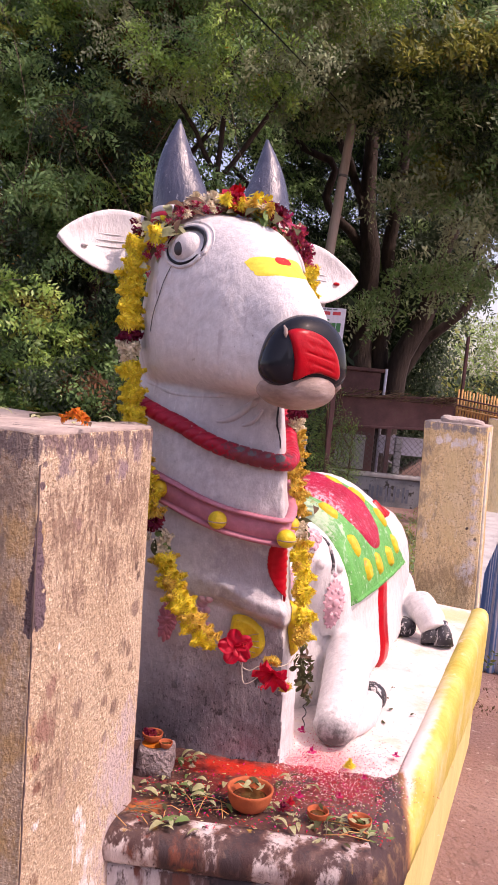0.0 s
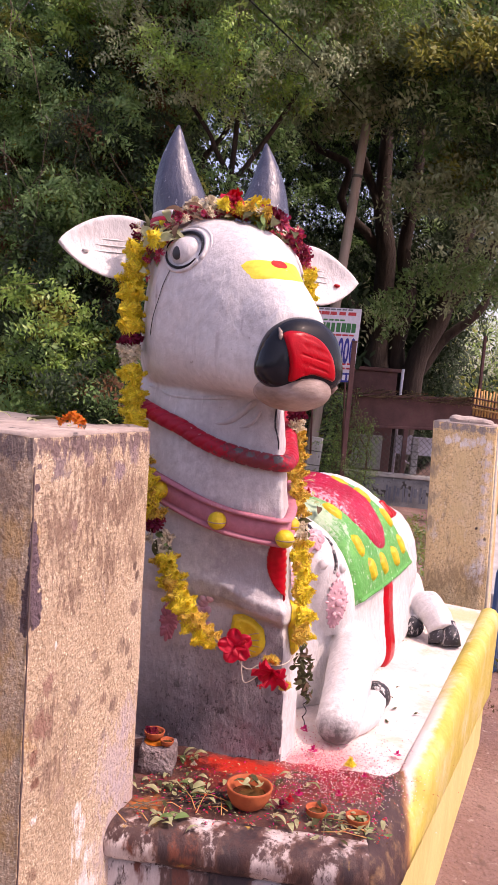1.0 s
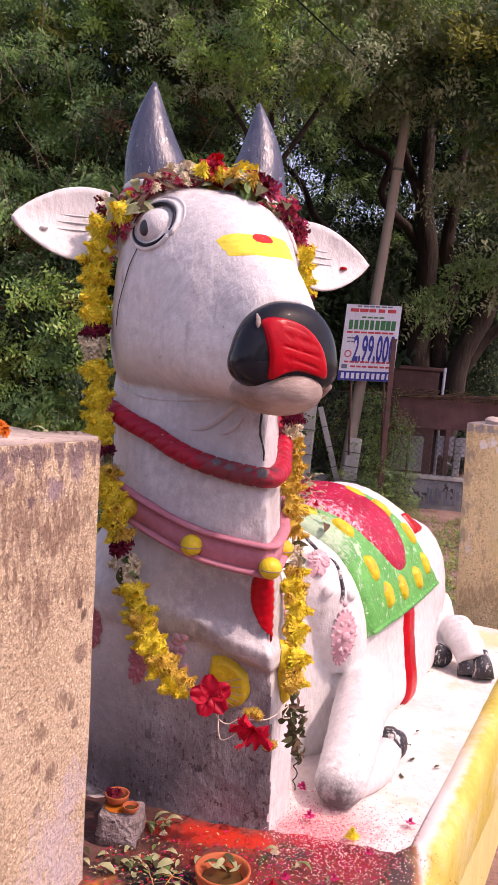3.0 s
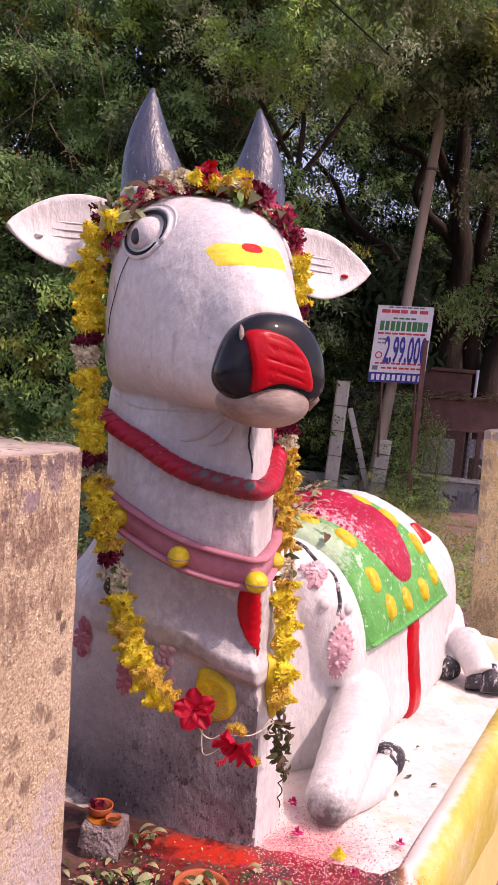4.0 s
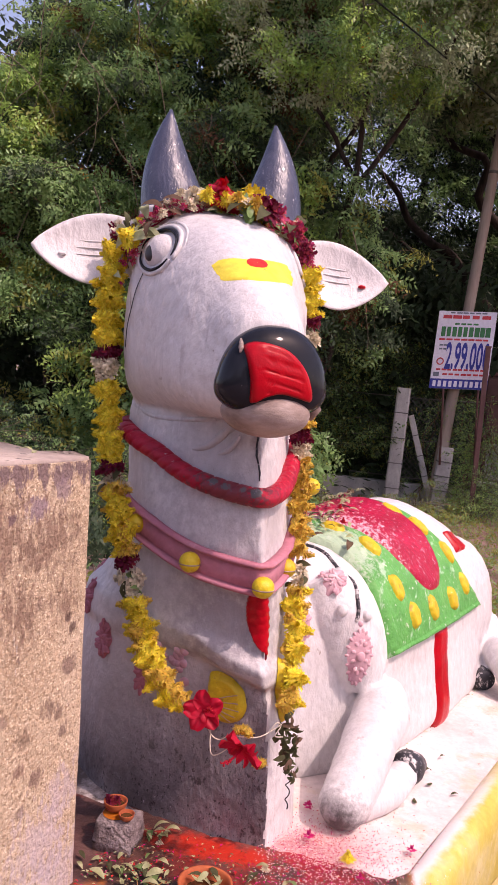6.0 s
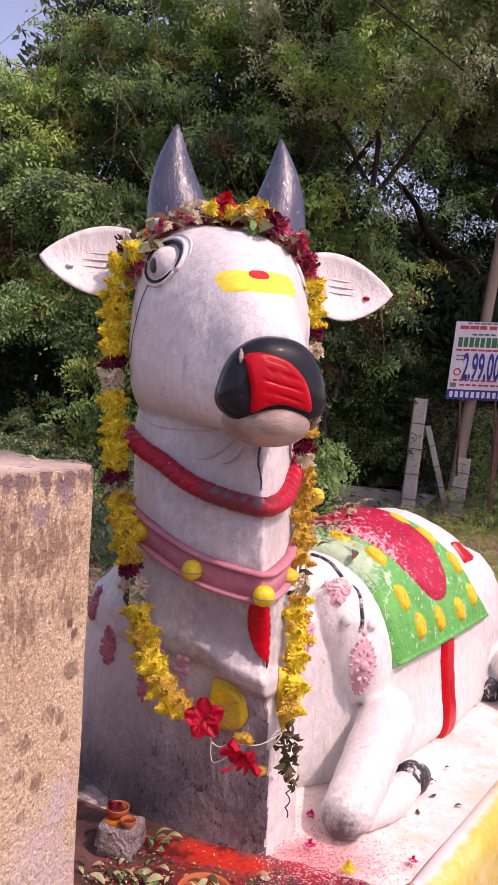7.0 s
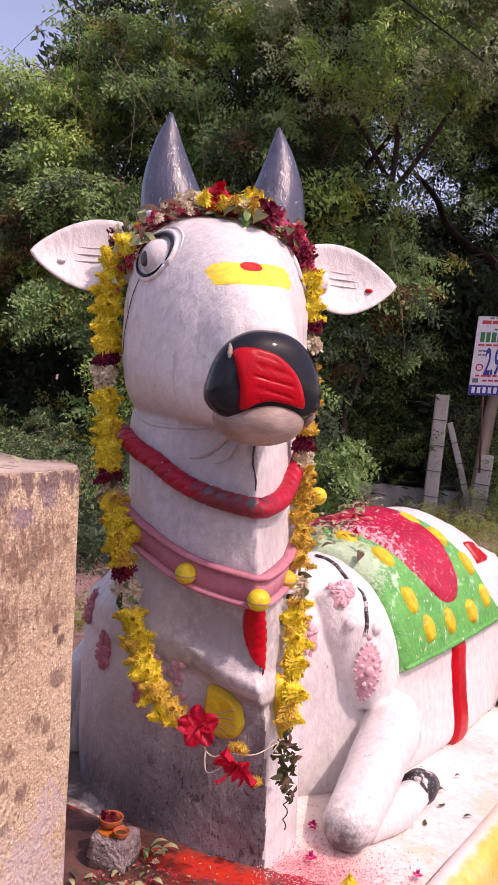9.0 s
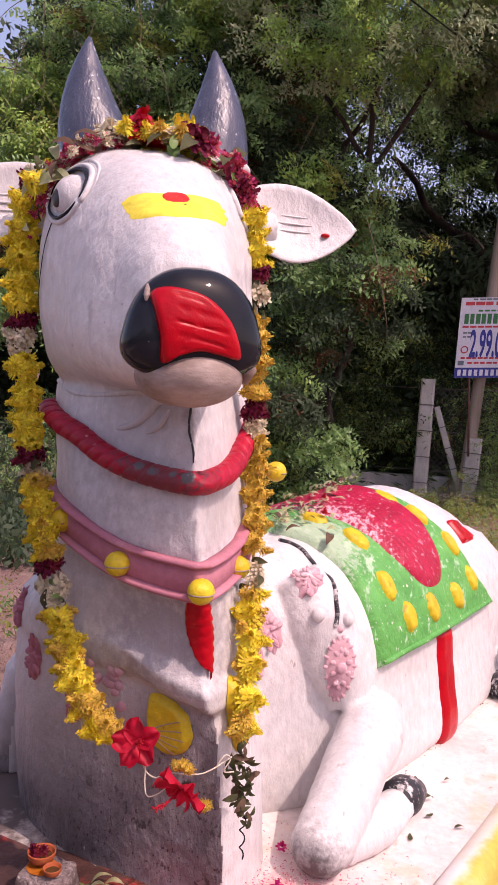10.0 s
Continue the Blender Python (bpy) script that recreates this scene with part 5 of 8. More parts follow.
    NA, NB, NC, ND, NE, NK = 0.1235, 0.070, 0.113, 0.086, 2.5, 0.19      # the pad is lower below its middle
    for v in nose.verts:
        x, y, z = v.co
        m = (abs(x) ** NE + abs(y) ** NE + abs(z) ** NE) ** (-1 / NE)
        v.co = Vector((NA * x * m * (1 - NK * z * m), NB * y * m, (NC if z > 0 else ND) * z * m))
    for f in nose.faces:
        f.material_index = BK
    outline = [(-0.086, 0.064), (-0.052, 0.074), (0.008, 0.060), (0.050, 0.024), (0.070, -0.014), (0.076, -0.047), (0.044, -0.043), (0.0, -0.036), (-0.036, -0.045), (-0.066, -0.058), (-0.073, -0.010), (-0.082, 0.032)]
    loop = smooth_loop(outline, 72)
    mid_x, mid_z = -0.008, 0.004

    def nose_front(x, z, lift):
        tall = NC if z > 0 else ND
        wide = NA * (1 - NK * z / tall)
        y = NB * max(0.02, 1 - abs(x / wide) ** NE - abs(z / tall) ** NE) ** (1 / NE)
        p = Vector((x, y, z))
        n = Vector((math.copysign(abs(x / wide) ** (NE - 1), x) / wide, (y / NB) ** (NE - 1) / NB, math.copysign(abs(z / tall) ** (NE - 1), z) / tall)).normalized()
        return p + n * lift
    rows = []
    for i in range(13):
        q = 1 - i / 12 * 0.98
        rows.append([])
        for x, z in loop:
            xx, zz = mid_x + (x - mid_x) * q, mid_z + (z - mid_z) * q
            groove = 0.0030 * max(0.0, math.sin((zz + 0.20 * xx) * 290)) ** 4 if i > 2 and -0.042 < xx < 0.038 else 0.0
            rows[-1].append(nose_front(xx, zz, (-0.002, 0.006, 0.009)[min(i, 2)] - groove))
    loft(nose, rows, True, RD)
    # worn white streak at the plate's corner
    tube(nose, [nose_front(-0.092 + 0.002 * k, 0.046 + 0.010 * k, 0.001) for k in range(4)], [0.002, 0.006, 0.005, 0.002], 8, LI)
    nm = Matrix.Translation(fp(0.558, 0.004, 1.515)) @ tilt.to_4x4()
    me = bpy.data.meshes.new("nose")
    bmesh.ops.transform(nose, matrix=nm, verts=nose.verts)
    nose.to_mesh(me)
    nose.free()
    bm.from_mesh(me)
    bpy.data.meshes.remove(me)
    # lower lip and mouth corner
    blob(bm, fp(0.522, 0.0085, 1.437), (0.098, 0.124, 0.058), tilt, 32, 18, LI)
    tube(bm, [fp(0.575, 0.098, 1.478), fp(0.570, 0.108, 1.452), fp(0.555, 0.106, 1.430)], [0.012, 0.016, 0.008], 10, LI)
    # eyes
    for side in (-1, 1):
        co, no = toward(fp(0.26, 0.9 * side, 1.82), fp(0.174, 0.0, 1.790))
        no = (FR * side * 0.84 + FF * 0.52 + Vector((0, 0, 0.14))).normalized()
        fwd = (FF - no * FF.dot(no)).normalized()
        up = no.cross(fwd) if no.cross(fwd).z > 0 else -no.cross(fwd)
        fr = Matrix((fwd, up, no)).transposed()
        mid = co + fwd * 0.008 + up * 0.008
        blob(bm, mid - no * 0.014, (0.050, 0.047, 0.034), fr, 28, 16, W)
        blob(bm, co + no * 0.0125 - fwd * 0.002, (0.0185, 0.0225, 0.0085), fr, 20, 10, PU)

        def arc(rx, ry, a0, a1, lift, n=22):
            pts = []
            for k in range(n + 1):
                a = a0 + (a1 - a0) * k / n
                p = mid + fwd * rx * math.cos(a) + up * ry * math.sin(a)
                hit = toward(p + no * 0.25, p - no * 0.25)
                pts.append(hit[0] + hit[1] * lift)
            return pts
        lid = [0.0012 + 0.0032 * math.sin(math.pi * k / 22) ** 0.8 for k in range(23)]
        tube(bm, arc(0.074, 0.070, -0.30, math.pi * 1.0, 0.002), [0.0065] * 23, 8, W)
        tube(bm, arc(0.064, 0.058, -0.22, math.pi * 0.98, 0.0055), [1.15 * q for q in lid], 8, BK)
        tube(bm, arc(0.060, 0.052, -math.pi * 0.98, -0.42, 0.0055), lid, 8, BK)
        tube(bm, arc(0.070, 0.060, -math.pi * 0.92, -0.40, 0.001), [0.006] * 23, 8, W)
        tube(bm, arc(0.088, 0.086, 0.0, math.pi * 0.78, -0.001), lid, 8, W)
    # ears: cupped leaf shapes with a rolled rim
    for side in (-1, 1):
        root, tip = hp(0.0, 0.235 * side, 1.845), hp(0.0, 0.503 * side if side > 0 else -0.518, 1.815)
        ax = (tip - root).normalized()
        face = (HF * 0.93 + Vector((0, 0, 0.25)) + HR * side * 0.1).normalized()
        face = (face - ax * face.dot(ax)).normalized()
        up = ax.cross(face) if ax.cross(face).z > 0 else -ax.cross(face)
        length = (tip - root).length
        rings = []
        n = 26
        for i in range(n + 1):
            u = i / n
            half = 0.102 * (math.sin(math.pi * min(1.0, 0.20 + 0.80 * u)) ** 0.75 if u < 1 else 0.0) + 0.001
            half *= 1.0 if u < 0.5 else 1.0 - 0.10 * (u - 0.5)
            ring = []
            for k in range(20):
                a = 2 * math.pi * k / 20
                x = half * math.cos(a)
                s = math.sin(a)
                cup = -0.030 * (1 - (x / (half + 1e-6)) ** 2) * math.sin(math.pi * min(1, u * 0.9 + 0.1))
                th = 0.011 * (1 if s > 0 else -1) * abs(s) ** 0.6 + cup
                ring.append(root + ax * length * u + up * (x - 0.012 * math.sin(math.pi * u)) + face * th)
            rings.append(ring)
        loft(bm, rings, True, W)
        for k in range(3):
            pts = [root + ax * length * (0.15 + 0.5 * q / 6) + up * (0.012 - 0.020 * k + 0.01 * q / 6) + face * -0.016 for q in range(7)]
            tube(bm, pts, [0.0008, 0.002, 0.0025, 0.0025, 0.002, 0.0015, 0.0008], 6, W)
        blob(bm, root + ax * length * 0.72 - up * 0.022 - face * 0.008, (0.012, 0.012, 0.006), None, 8, 6, RD if side > 0 else W)
    # horns
    for side in (-1, 1):
        base, tipz = hp(0.0, 0.122 * side - 0.005, 1.90), hp(-0.03, 0.150 * side - 0.018, 2.228)
        pts, rad = [], []
        for i in range(19):
            u = i / 18
            p = base.lerp(tipz, u) + HR * side * 0.018 * math.sin(math.pi * u)
            pts.append(p)
            rad.append(0.094 * (1 - u ** 1.75) * (1 - 0.10 * u) + 0.004)
        tube(bm, pts, rad, 28, HO)
        ring = []
        for k in range(33):
            a = 2 * math.pi * k / 32
            ring.append(base + Vector((0.0, 0.0, 0.035)) + (HR * math.cos(a) + HF * math.sin(a)) * 0.096)
        tube(bm, ring, 0.014, 10, W)
        tube(bm, [p - Vector((0, 0, 0.03)) for p in ring], 0.026, 10, RR)
    # forehead mark
    def brow(u, v):
        z = 1.757 + v + 0.07 * u
        return toward(fp(1.0, u, z), fp(0.0, u, z))
    spot(0.010, 0.0, 0.108, 0.027, brow, 0.0028, 0.0004, TU, 8, 110, 7.0, 0.14)
    spot(-0.004, 0.016, 0.026, 0.0115, brow, 0.005, 0.0030, KU, 5, 24, 2.5, 0.15)
    # hoofs
    for side in (1, -1):
        turn = Matrix.Rotation(math.atan2(ALONG.y, ALONG.x), 3, "Z")
        tube(bm, [bp(0.535, 0.492 * side, 0.378), bp(0.60, 0.497 * side, 0.376), bp(0.655, 0.502 * side, 0.366)], [0.050, 0.052, 0.034], 16, MB)
        for dx in (-0.030, 0.030):
            tube(bm, [bp(1.515, (0.570 + dx) * side, 0.432), bp(1.485, (0.592 + dx) * side, 0.388), bp(1.465, (0.604 + dx) * side, 0.345)], [0.034, 0.040, 0.044], 14, MB)
        tube(bm, [bp(1.545, 0.430 * side, 0.388), bp(1.50, 0.462 * side, 0.382), bp(1.494, 0.466 * side, 0.381)], [0.040, 0.042, 0.036], 16, MB)
    me = mesh_of("bull_statue", bm, STATUE_MATS)
    ob = new("bull_statue", me)
    tagged(ob, "white painted seated bull statue with green saddle and dark horns", "statue")
    return ob, tree


statue, SKIN = build_statue()

# ---- trees and hedge ----
rng = np.random.default_rng(11)


def leaf_template(pairs, droop, seed):
    """A feather leaf one unit long: uneven paired leaflets on a drooping, bent stalk."""
    r = random.Random(seed)
    bend = r.uniform(-0.25, 0.25)
    verts = []
    for i in range(pairs):
        for side in (-1, 1):
            u = 0.16 + 0.84 * (i + r.uniform(-0.3, 0.3)) / (pairs - 1)
            mid = np.array([u, bend * u * u, -droop * u * u])
            size = 0.30 * (1 - 0.45 * abs(u - 0.45)) * r.uniform(0.65, 1.2)
            lean = r.uniform(0.1, 0.8)
            out = np.array([lean, side * 0.94, r.uniform(-0.55, 0.25)]) * size
            wide = np.array([0.5, -side * 0.1, r.uniform(-0.25, 0.25)]) * size * 0.44
            verts += [mid, mid + out * 0.5 - wide, mid + out, mid + out * 0.5 + wide]
    return np.array(verts)


FEATHER = [leaf_template(5, 0.30, 1), leaf_template(6, 0.55, 2), leaf_template(5, 0.15, 3), leaf_template(4, 0.40, 4), leaf_template(6, 0.25, 5), leaf_template(5, 0.7, 6)]
BROAD = [leaf_template(3, 0.2, 7), leaf_template(3, 0.4, 8), leaf_template(2, 0.3, 9)]


def turned(n, drop):
    """Random frames whose first axis points outward and hangs a little."""
    az = rng.uniform(0, 2 * np.pi, n)
    el = rng.normal(-drop, 0.35, n)
    x = np.stack([np.cos(az) * np.cos(el), np.sin(az) * np.cos(el), np.sin(el)], 1)
    tilt = rng.normal(0, 0.5, (n, 3)) + [0.55, -0.85, 0.6]
    y = np.cross(tilt, x)
    y /= np.linalg.norm(y, axis=1)[:, None]
    return np.stack([x, y, np.cross(x, y)], 2)


def scatter(places, size, templates, drop=0.35, spread=0.3, owner=None):
    """All leaves at the places: vertices and faces, and with owner (one number a place) the owner of each face."""
    verts, faces, own, base = [], [], [], 0
    which = rng.integers(0, len(templates), len(places))
    for k, t in enumerate(templates):
        p = places[which == k]
        if not len(p):
            continue
        r = turned(len(p), drop)
        s = size * rng.uniform(1 - spread, 1 + spread, len(p))
        v = np.einsum("nij,mj->nmi", r, t) * s[:, None, None] + p[:, None, :]
        verts.append(v.reshape(-1, 3))
        q = np.arange(len(p) * len(t)).reshape(-1, 4) + base
        faces.append(q)
        base += len(p) * len(t)
        if owner is not None:
            own.append(np.repeat(owner[which == k], len(t) // 4))
    if owner is not None:
        return np.concatenate(verts), np.concatenate(faces), np.concatenate(own)
    return np.concatenate(verts), np.concatenate(faces)


def leaf_mesh(name, verts, faces, mats, parent, label="", index=None):
    me = bpy.data.meshes.new(name)
    me.vertices.add(len(verts))
    me.vertices.foreach_set("co", verts.ravel())
    me.loops.add(faces.size)
    me.loops.foreach_set("vertex_index", faces.ravel())
    me.polygons.add(len(faces))
    me.polygons.foreach_set("loop_start", np.arange(0, faces.size, 4))
    for m in mats:
        me.materials.append(m)
    if index is not None:
        me.polygons.foreach_set("material_index", index)
    me.update(calc_edges=True)
    me.validate()
    ob = new(name, me)
    ob.parent = parent
    return tagged(ob, label)


def twigs_and_leaves(centres, per, reach, hang):
    """Leaves gathered towards the ends of drooping twigs that start at the centres, and the twigs' own lines."""
    places, lines = [], []
    for c in centres:
        az = rng.uniform(0, 2 * np.pi)
        d = np.array([np.cos(az), np.sin(az) - 0.35, rng.normal(0.05, 0.3)])
        d /= np.linalg.norm(d)
        n = 5
        line = [c]
        for k in range(n):
            d = d + np.array([rng.normal(0, 0.10), rng.normal(0, 0.10), -hang])
            d /= np.linalg.norm(d)
            line.append(line[-1] + d * reach / n)
        lines.append(line)
        u = n * (1 - 0.75 * rng.random(per) ** 1.8) - 1e-6
        j = np.minimum(u.astype(int), n - 1)
        a = np.array(line)
        places.append(a[j] + (a[j + 1] - a[j]) * (u - j)[:, None] + rng.normal(0, 0.025, (per, 3)))
    return np.concatenate(places), lines


def twig_part(lines, radius, parent, every=1):
    bm = bmesh.new()
    for line in lines[::every]:
        tube(bm, line, [radius * (1 - 0.12 * k) for k in range(len(line))], 4, 0, False)
    tagged(part("twig_growth", bm, TWIG, parent, "thin grey-brown twigs"), kind="stuff")


def limb_path(start, end, bend, n=9):
    s, e = np.array(start, float), np.array(end, float)
    pts = []
    off = rng.normal(0, bend, (n, 3))
    for k in range(n):
        u = k / (n - 1)
        pts.append(s + (e - s) * u + off[k] * math.sin(math.pi * u) + np.array([0, 0, 0.35 * bend * math.sin(math.pi * u)]))
    return smooth_loop(pts, 22, False)


def limb(name, start, end, r0, r1, bend, parent):
    path = limb_path(start, end, bend)
    bm = bmesh.new()
    tube(bm, path, [r0 + (r1 - r0) * k / (len(path) - 1) for k in range(len(path))], 9)
    part(name, bm, BARK, parent)
    return path


def in_lumps(n, lumps):
    """Points on the upper and outer shells of several lumps (x, y, z, rx, ry, rz), so that their undersides stay open."""
    lumps = np.array(lumps, float)
    weight = lumps[:, 3] * lumps[:, 5]
    k = rng.choice(len(lumps), n, p=weight / weight.sum())
    d = rng.normal(0, 1, (n, 3)) + [0.1, -0.35, 0.55]
    d /= np.linalg.norm(d, axis=1)[:, None]
    r = rng.uniform(0.45, 1.0, n) ** 0.5
    return lumps[k, :3] + d * r[:, None] * lumps[k, 3:], k


def tree(label, base, forks, lumps, clusters, per, size, mats, shares, reach=0.8, hang=0.18, templates=FEATHER, twig_every=2, pods=0):
    root = thing("tree", label, "tree", "trees behind the fence", at=(0, 0, 0))
    for k, (start, end, r0, r1, bend) in enumerate(forks):
        limb("trunk" if k == 0 else "limb", start, end, r0, r1, bend, root)
    centres, of = in_lumps(clusters, lumps)
    places, lines = twigs_and_leaves(centres, per, reach, hang)
    twig_part(lines, 0.007, root, twig_every)
    # one tint a spray, near that of its bough
    bough = rng.uniform(0, 1, len(lumps))
    tone = np.clip(0.65 * bough[of] + 0.35 * rng.uniform(0, 1, clusters), 0, 0.999)
    tone = (np.argsort(np.argsort(tone)) + 0.5) / clusters
    v, f, own = scatter(places, size, templates, owner=np.repeat(np.searchsorted(np.cumsum(shares), tone), per))
    tagged(leaf_mesh("crown", v, f, mats, root, "feathery green crown with gaps", np.minimum(own, len(mats) - 1).astype(np.int32)), kind="stuff")
    if pods:
        p = places[rng.choice(len(places), pods, replace=False)]
        v, f = scatter(p, 0.20, BROAD, 0.9)
        tagged(leaf_mesh("dry_foliage", v, f, [POD], root, "orange dry leaf tips"), kind="stuff")
    return root


def plant_trees():
    # the large thicket-tree that fills the far side behind the bull's near flank; its top falls off towards the open sky
    left = []
    for k in range(165):
        x = rng.uniform(-11.5, -1.0)
        z = rng.uniform(2.2, min(10.4, 7.0 + 1.05 * (x + 9.9)))
        left.append((x, 15.6 + rng.normal(0, 0.6) + 0.10 * z, z, rng.uniform(0.45, 0.85), 0.6, rng.uniform(0.35, 0.65)))
    for k in range(32):
        left.append((rng.uniform(-6.4, -2.2), 15.4 + rng.normal(0, 0.4), rng.uniform(-0.9, 3.0), rng.uniform(0.4, 0.7), 0.5, 0.5))
    for k in range(22):
        left.append((rng.uniform(-10.5, -2.4), 16.2 + rng.normal(0, 0.4), rng.uniform(-1.0, 0.4), 0.6, 0.5, 0.4))
    over = []
    for k in range(46):
        over.append((rng.uniform(-3.4, 2.2), 14.6 + rng.normal(0, 0.4), rng.uniform(5.8, 10.0), rng.uniform(0.35, 0.6), 0.5, 0.35))
    over = [b for b in over if not (b[0] > 0.1 and b[2] < 7.9) and b[2] > 6.3 - 0.25 * b[0]]
    tree("slender tree with sunlit yellow-green sprays and orange leaf tips", (-1.0, 16, 0),
         [((-2.0, 16.4, -1.2), (-1.2, 15.4, 7.4), 0.10, 0.04, 0.12), ((-1.6, 15.9, 4.6), (0.9, 14.9, 8.6), 0.06, 0.02, 0.14), ((-1.5, 15.7, 5.4), (-3.2, 14.9, 8.0), 0.05, 0.02, 0.14)],
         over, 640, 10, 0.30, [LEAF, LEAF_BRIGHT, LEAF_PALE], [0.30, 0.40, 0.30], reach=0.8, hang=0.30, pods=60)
    tree("wide thicket tree with dense feathery olive-green foliage", (-4, 17, 0),
         [((-4.2, 17.6, -1.2), (-4.0, 17.0, 6.5), 0.24, 0.08, 0.15), ((-4.2, 17.6, 0.4), (-7.2, 16.5, 4.6), 0.13, 0.04, 0.15), ((-4.1, 17.6, 2.0), (-1.4, 16.6, 7.0), 0.12, 0.04, 0.15),
          ((-8.1, 17.6, -1.2), (-8.3, 16.8, 3.4), 0.12, 0.06, 0.12), ((-2.6, 17.4, -1.2), (-2.3, 16.6, 4.6), 0.09, 0.04, 0.15), ((-7.3, 17.8, -1.2), (-6.6, 17.2, 3.6), 0.07, 0.03, 0.1)],
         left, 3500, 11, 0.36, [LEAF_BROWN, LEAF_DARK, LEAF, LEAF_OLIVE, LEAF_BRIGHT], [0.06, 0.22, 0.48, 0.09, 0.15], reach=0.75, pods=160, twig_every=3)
    # big shade tree behind the fence with several leaning trunks
    right = []
    for k in range(58):
        x = rng.uniform(0.4, 6.6)
        right.append((x, 18.0 + rng.normal(0, 0.7), rng.uniform(6.2, 10.6) - (0.22 * max(0, x - 2.0)), rng.uniform(0.5, 0.85), 0.6, rng.uniform(0.35, 0.55)))
    for k in range(26):
        x = rng.uniform(-0.6, 2.4)
        right.append((x, 19.9 + rng.normal(0, 0.6), rng.uniform(8.2, 11.0), rng.uniform(0.5, 0.8), 0.6, rng.uniform(0.35, 0.55)))
    for k in range(15):
        right.append((rng.uniform(2.8, 6.4), 16.6 + rng.normal(0, 0.5), rng.uniform(5.6, 9.6), 0.5, 0.4, 0.4))
    for k in range(3):
        right.append((rng.uniform(2.4, 4.2), 19.8 + rng.normal(0, 0.6), rng.uniform(3.6, 5.6), rng.uniform(0.4, 0.7), 0.6, 0.4))
    right = [b for b in right if not (b[0] < 2.4 and 6.0 < b[2] < 8.2 and b[1] < 19)]
    tree("old spreading shade tree with several dark leaning trunks", (2.6, 22, 0),
         [((2.55, 22, -1.2), (2.0, 21.5, 8.5), 0.42, 0.16, 0.12), ((2.9, 22, -1.2), (4.6, 21, 8.0), 0.38, 0.12, 0.15), ((3.1, 22.2, -1.2), (2.8, 21.6, 9.0), 0.30, 0.12, 0.12),
          ((3.2, 22, 1.6), (6.6, 21.4, 6.4), 0.16, 0.06, 0.10), ((2.4, 22, 2.6), (-1.6, 21.5, 7.0), 0.20, 0.06, 0.16), ((3.6, 21.6, 3.4), (6.8, 20.5, 8.0), 0.18, 0.06, 0.16),
          ((2.2, 21.8, 5.0), (-0.8, 20.6, 8.6), 0.14, 0.05, 0.16), ((2.0, 21.7, 6.0), (0.5, 21, 9.4), 0.14, 0.05, 0.14), ((1.4, 21.9, 4.2), (-2.4, 22.4, 6.0), 0.09, 0.03, 0.16)],
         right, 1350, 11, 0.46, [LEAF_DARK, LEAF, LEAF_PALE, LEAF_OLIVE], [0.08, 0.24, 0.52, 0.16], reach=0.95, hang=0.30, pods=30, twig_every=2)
    # sparse crown further back, through which the sky shows
    mid = [(rng.uniform(-5.5, 6.5), 25 + rng.normal(0, 0.8), rng.uniform(3.0, 12.5), rng.uniform(0.8, 1.4), 0.9, rng.uniform(0.6, 1.0)) for k in range(70)]
    mid += [(rng.uniform(0.4, 2.6), 25 + rng.normal(0, 0.4), rng.uniform(8.6, 10.8), 0.9, 0.8, 0.8) for k in range(9)]
    mid += [(rng.uniform(0.2, 5.2), 24.2 + rng.normal(0, 0.5), rng.uniform(4.6, 9.4), 0.9, 0.8, 0.7) for k in range(20)]
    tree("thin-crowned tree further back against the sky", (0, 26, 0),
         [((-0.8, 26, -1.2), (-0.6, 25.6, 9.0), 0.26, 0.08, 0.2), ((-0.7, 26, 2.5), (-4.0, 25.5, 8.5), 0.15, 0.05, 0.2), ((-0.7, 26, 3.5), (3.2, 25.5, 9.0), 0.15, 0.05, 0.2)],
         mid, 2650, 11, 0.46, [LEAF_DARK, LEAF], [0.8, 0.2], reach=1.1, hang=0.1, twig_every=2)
    # bare hanging twigs in front of the thicket
    vines = thing("vine", "pale bare hanging twigs in front of the thicket", "vine", "", "stuff")
    bm = bmesh.new()
    for k in range(42):
        p = np.array([rng.uniform(-8.6, -0.6), 14.6 + rng.normal(0, 0.3), rng.uniform(4.0, 10.5)])
        d = np.array([rng.normal(0, 0.5), 0, rng.normal(-0.6, 0.5)])
        line = [p]
        for j in range(9):
            d = d * 0.92 + np.array([rng.normal(0, 0.10), rng.normal(0, 0.04), -0.07])
            line.append(line[-1] + d / np.linalg.norm(d) * rng.uniform(0.15, 0.32))
        tube(bm, line, [0.010 - 0.0008 * j for j in range(10)], 4, 0, False)
    tagged(part("twig_growth", bm, TWIG, vines, "pale grey twigs"), kind="stuff")
    # undergrowth behind the thicket, its shade painted in with the dark leaf
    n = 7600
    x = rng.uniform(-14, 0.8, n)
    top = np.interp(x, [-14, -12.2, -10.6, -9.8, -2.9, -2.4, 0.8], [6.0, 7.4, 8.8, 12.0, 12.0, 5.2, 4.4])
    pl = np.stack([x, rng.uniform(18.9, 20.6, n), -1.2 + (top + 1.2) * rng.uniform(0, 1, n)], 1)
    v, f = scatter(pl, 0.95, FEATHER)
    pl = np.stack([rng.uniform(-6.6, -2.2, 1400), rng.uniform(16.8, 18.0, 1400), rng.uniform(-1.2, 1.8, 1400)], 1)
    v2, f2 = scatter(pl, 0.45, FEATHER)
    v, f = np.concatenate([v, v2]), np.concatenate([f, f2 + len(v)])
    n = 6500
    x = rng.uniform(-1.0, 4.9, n)
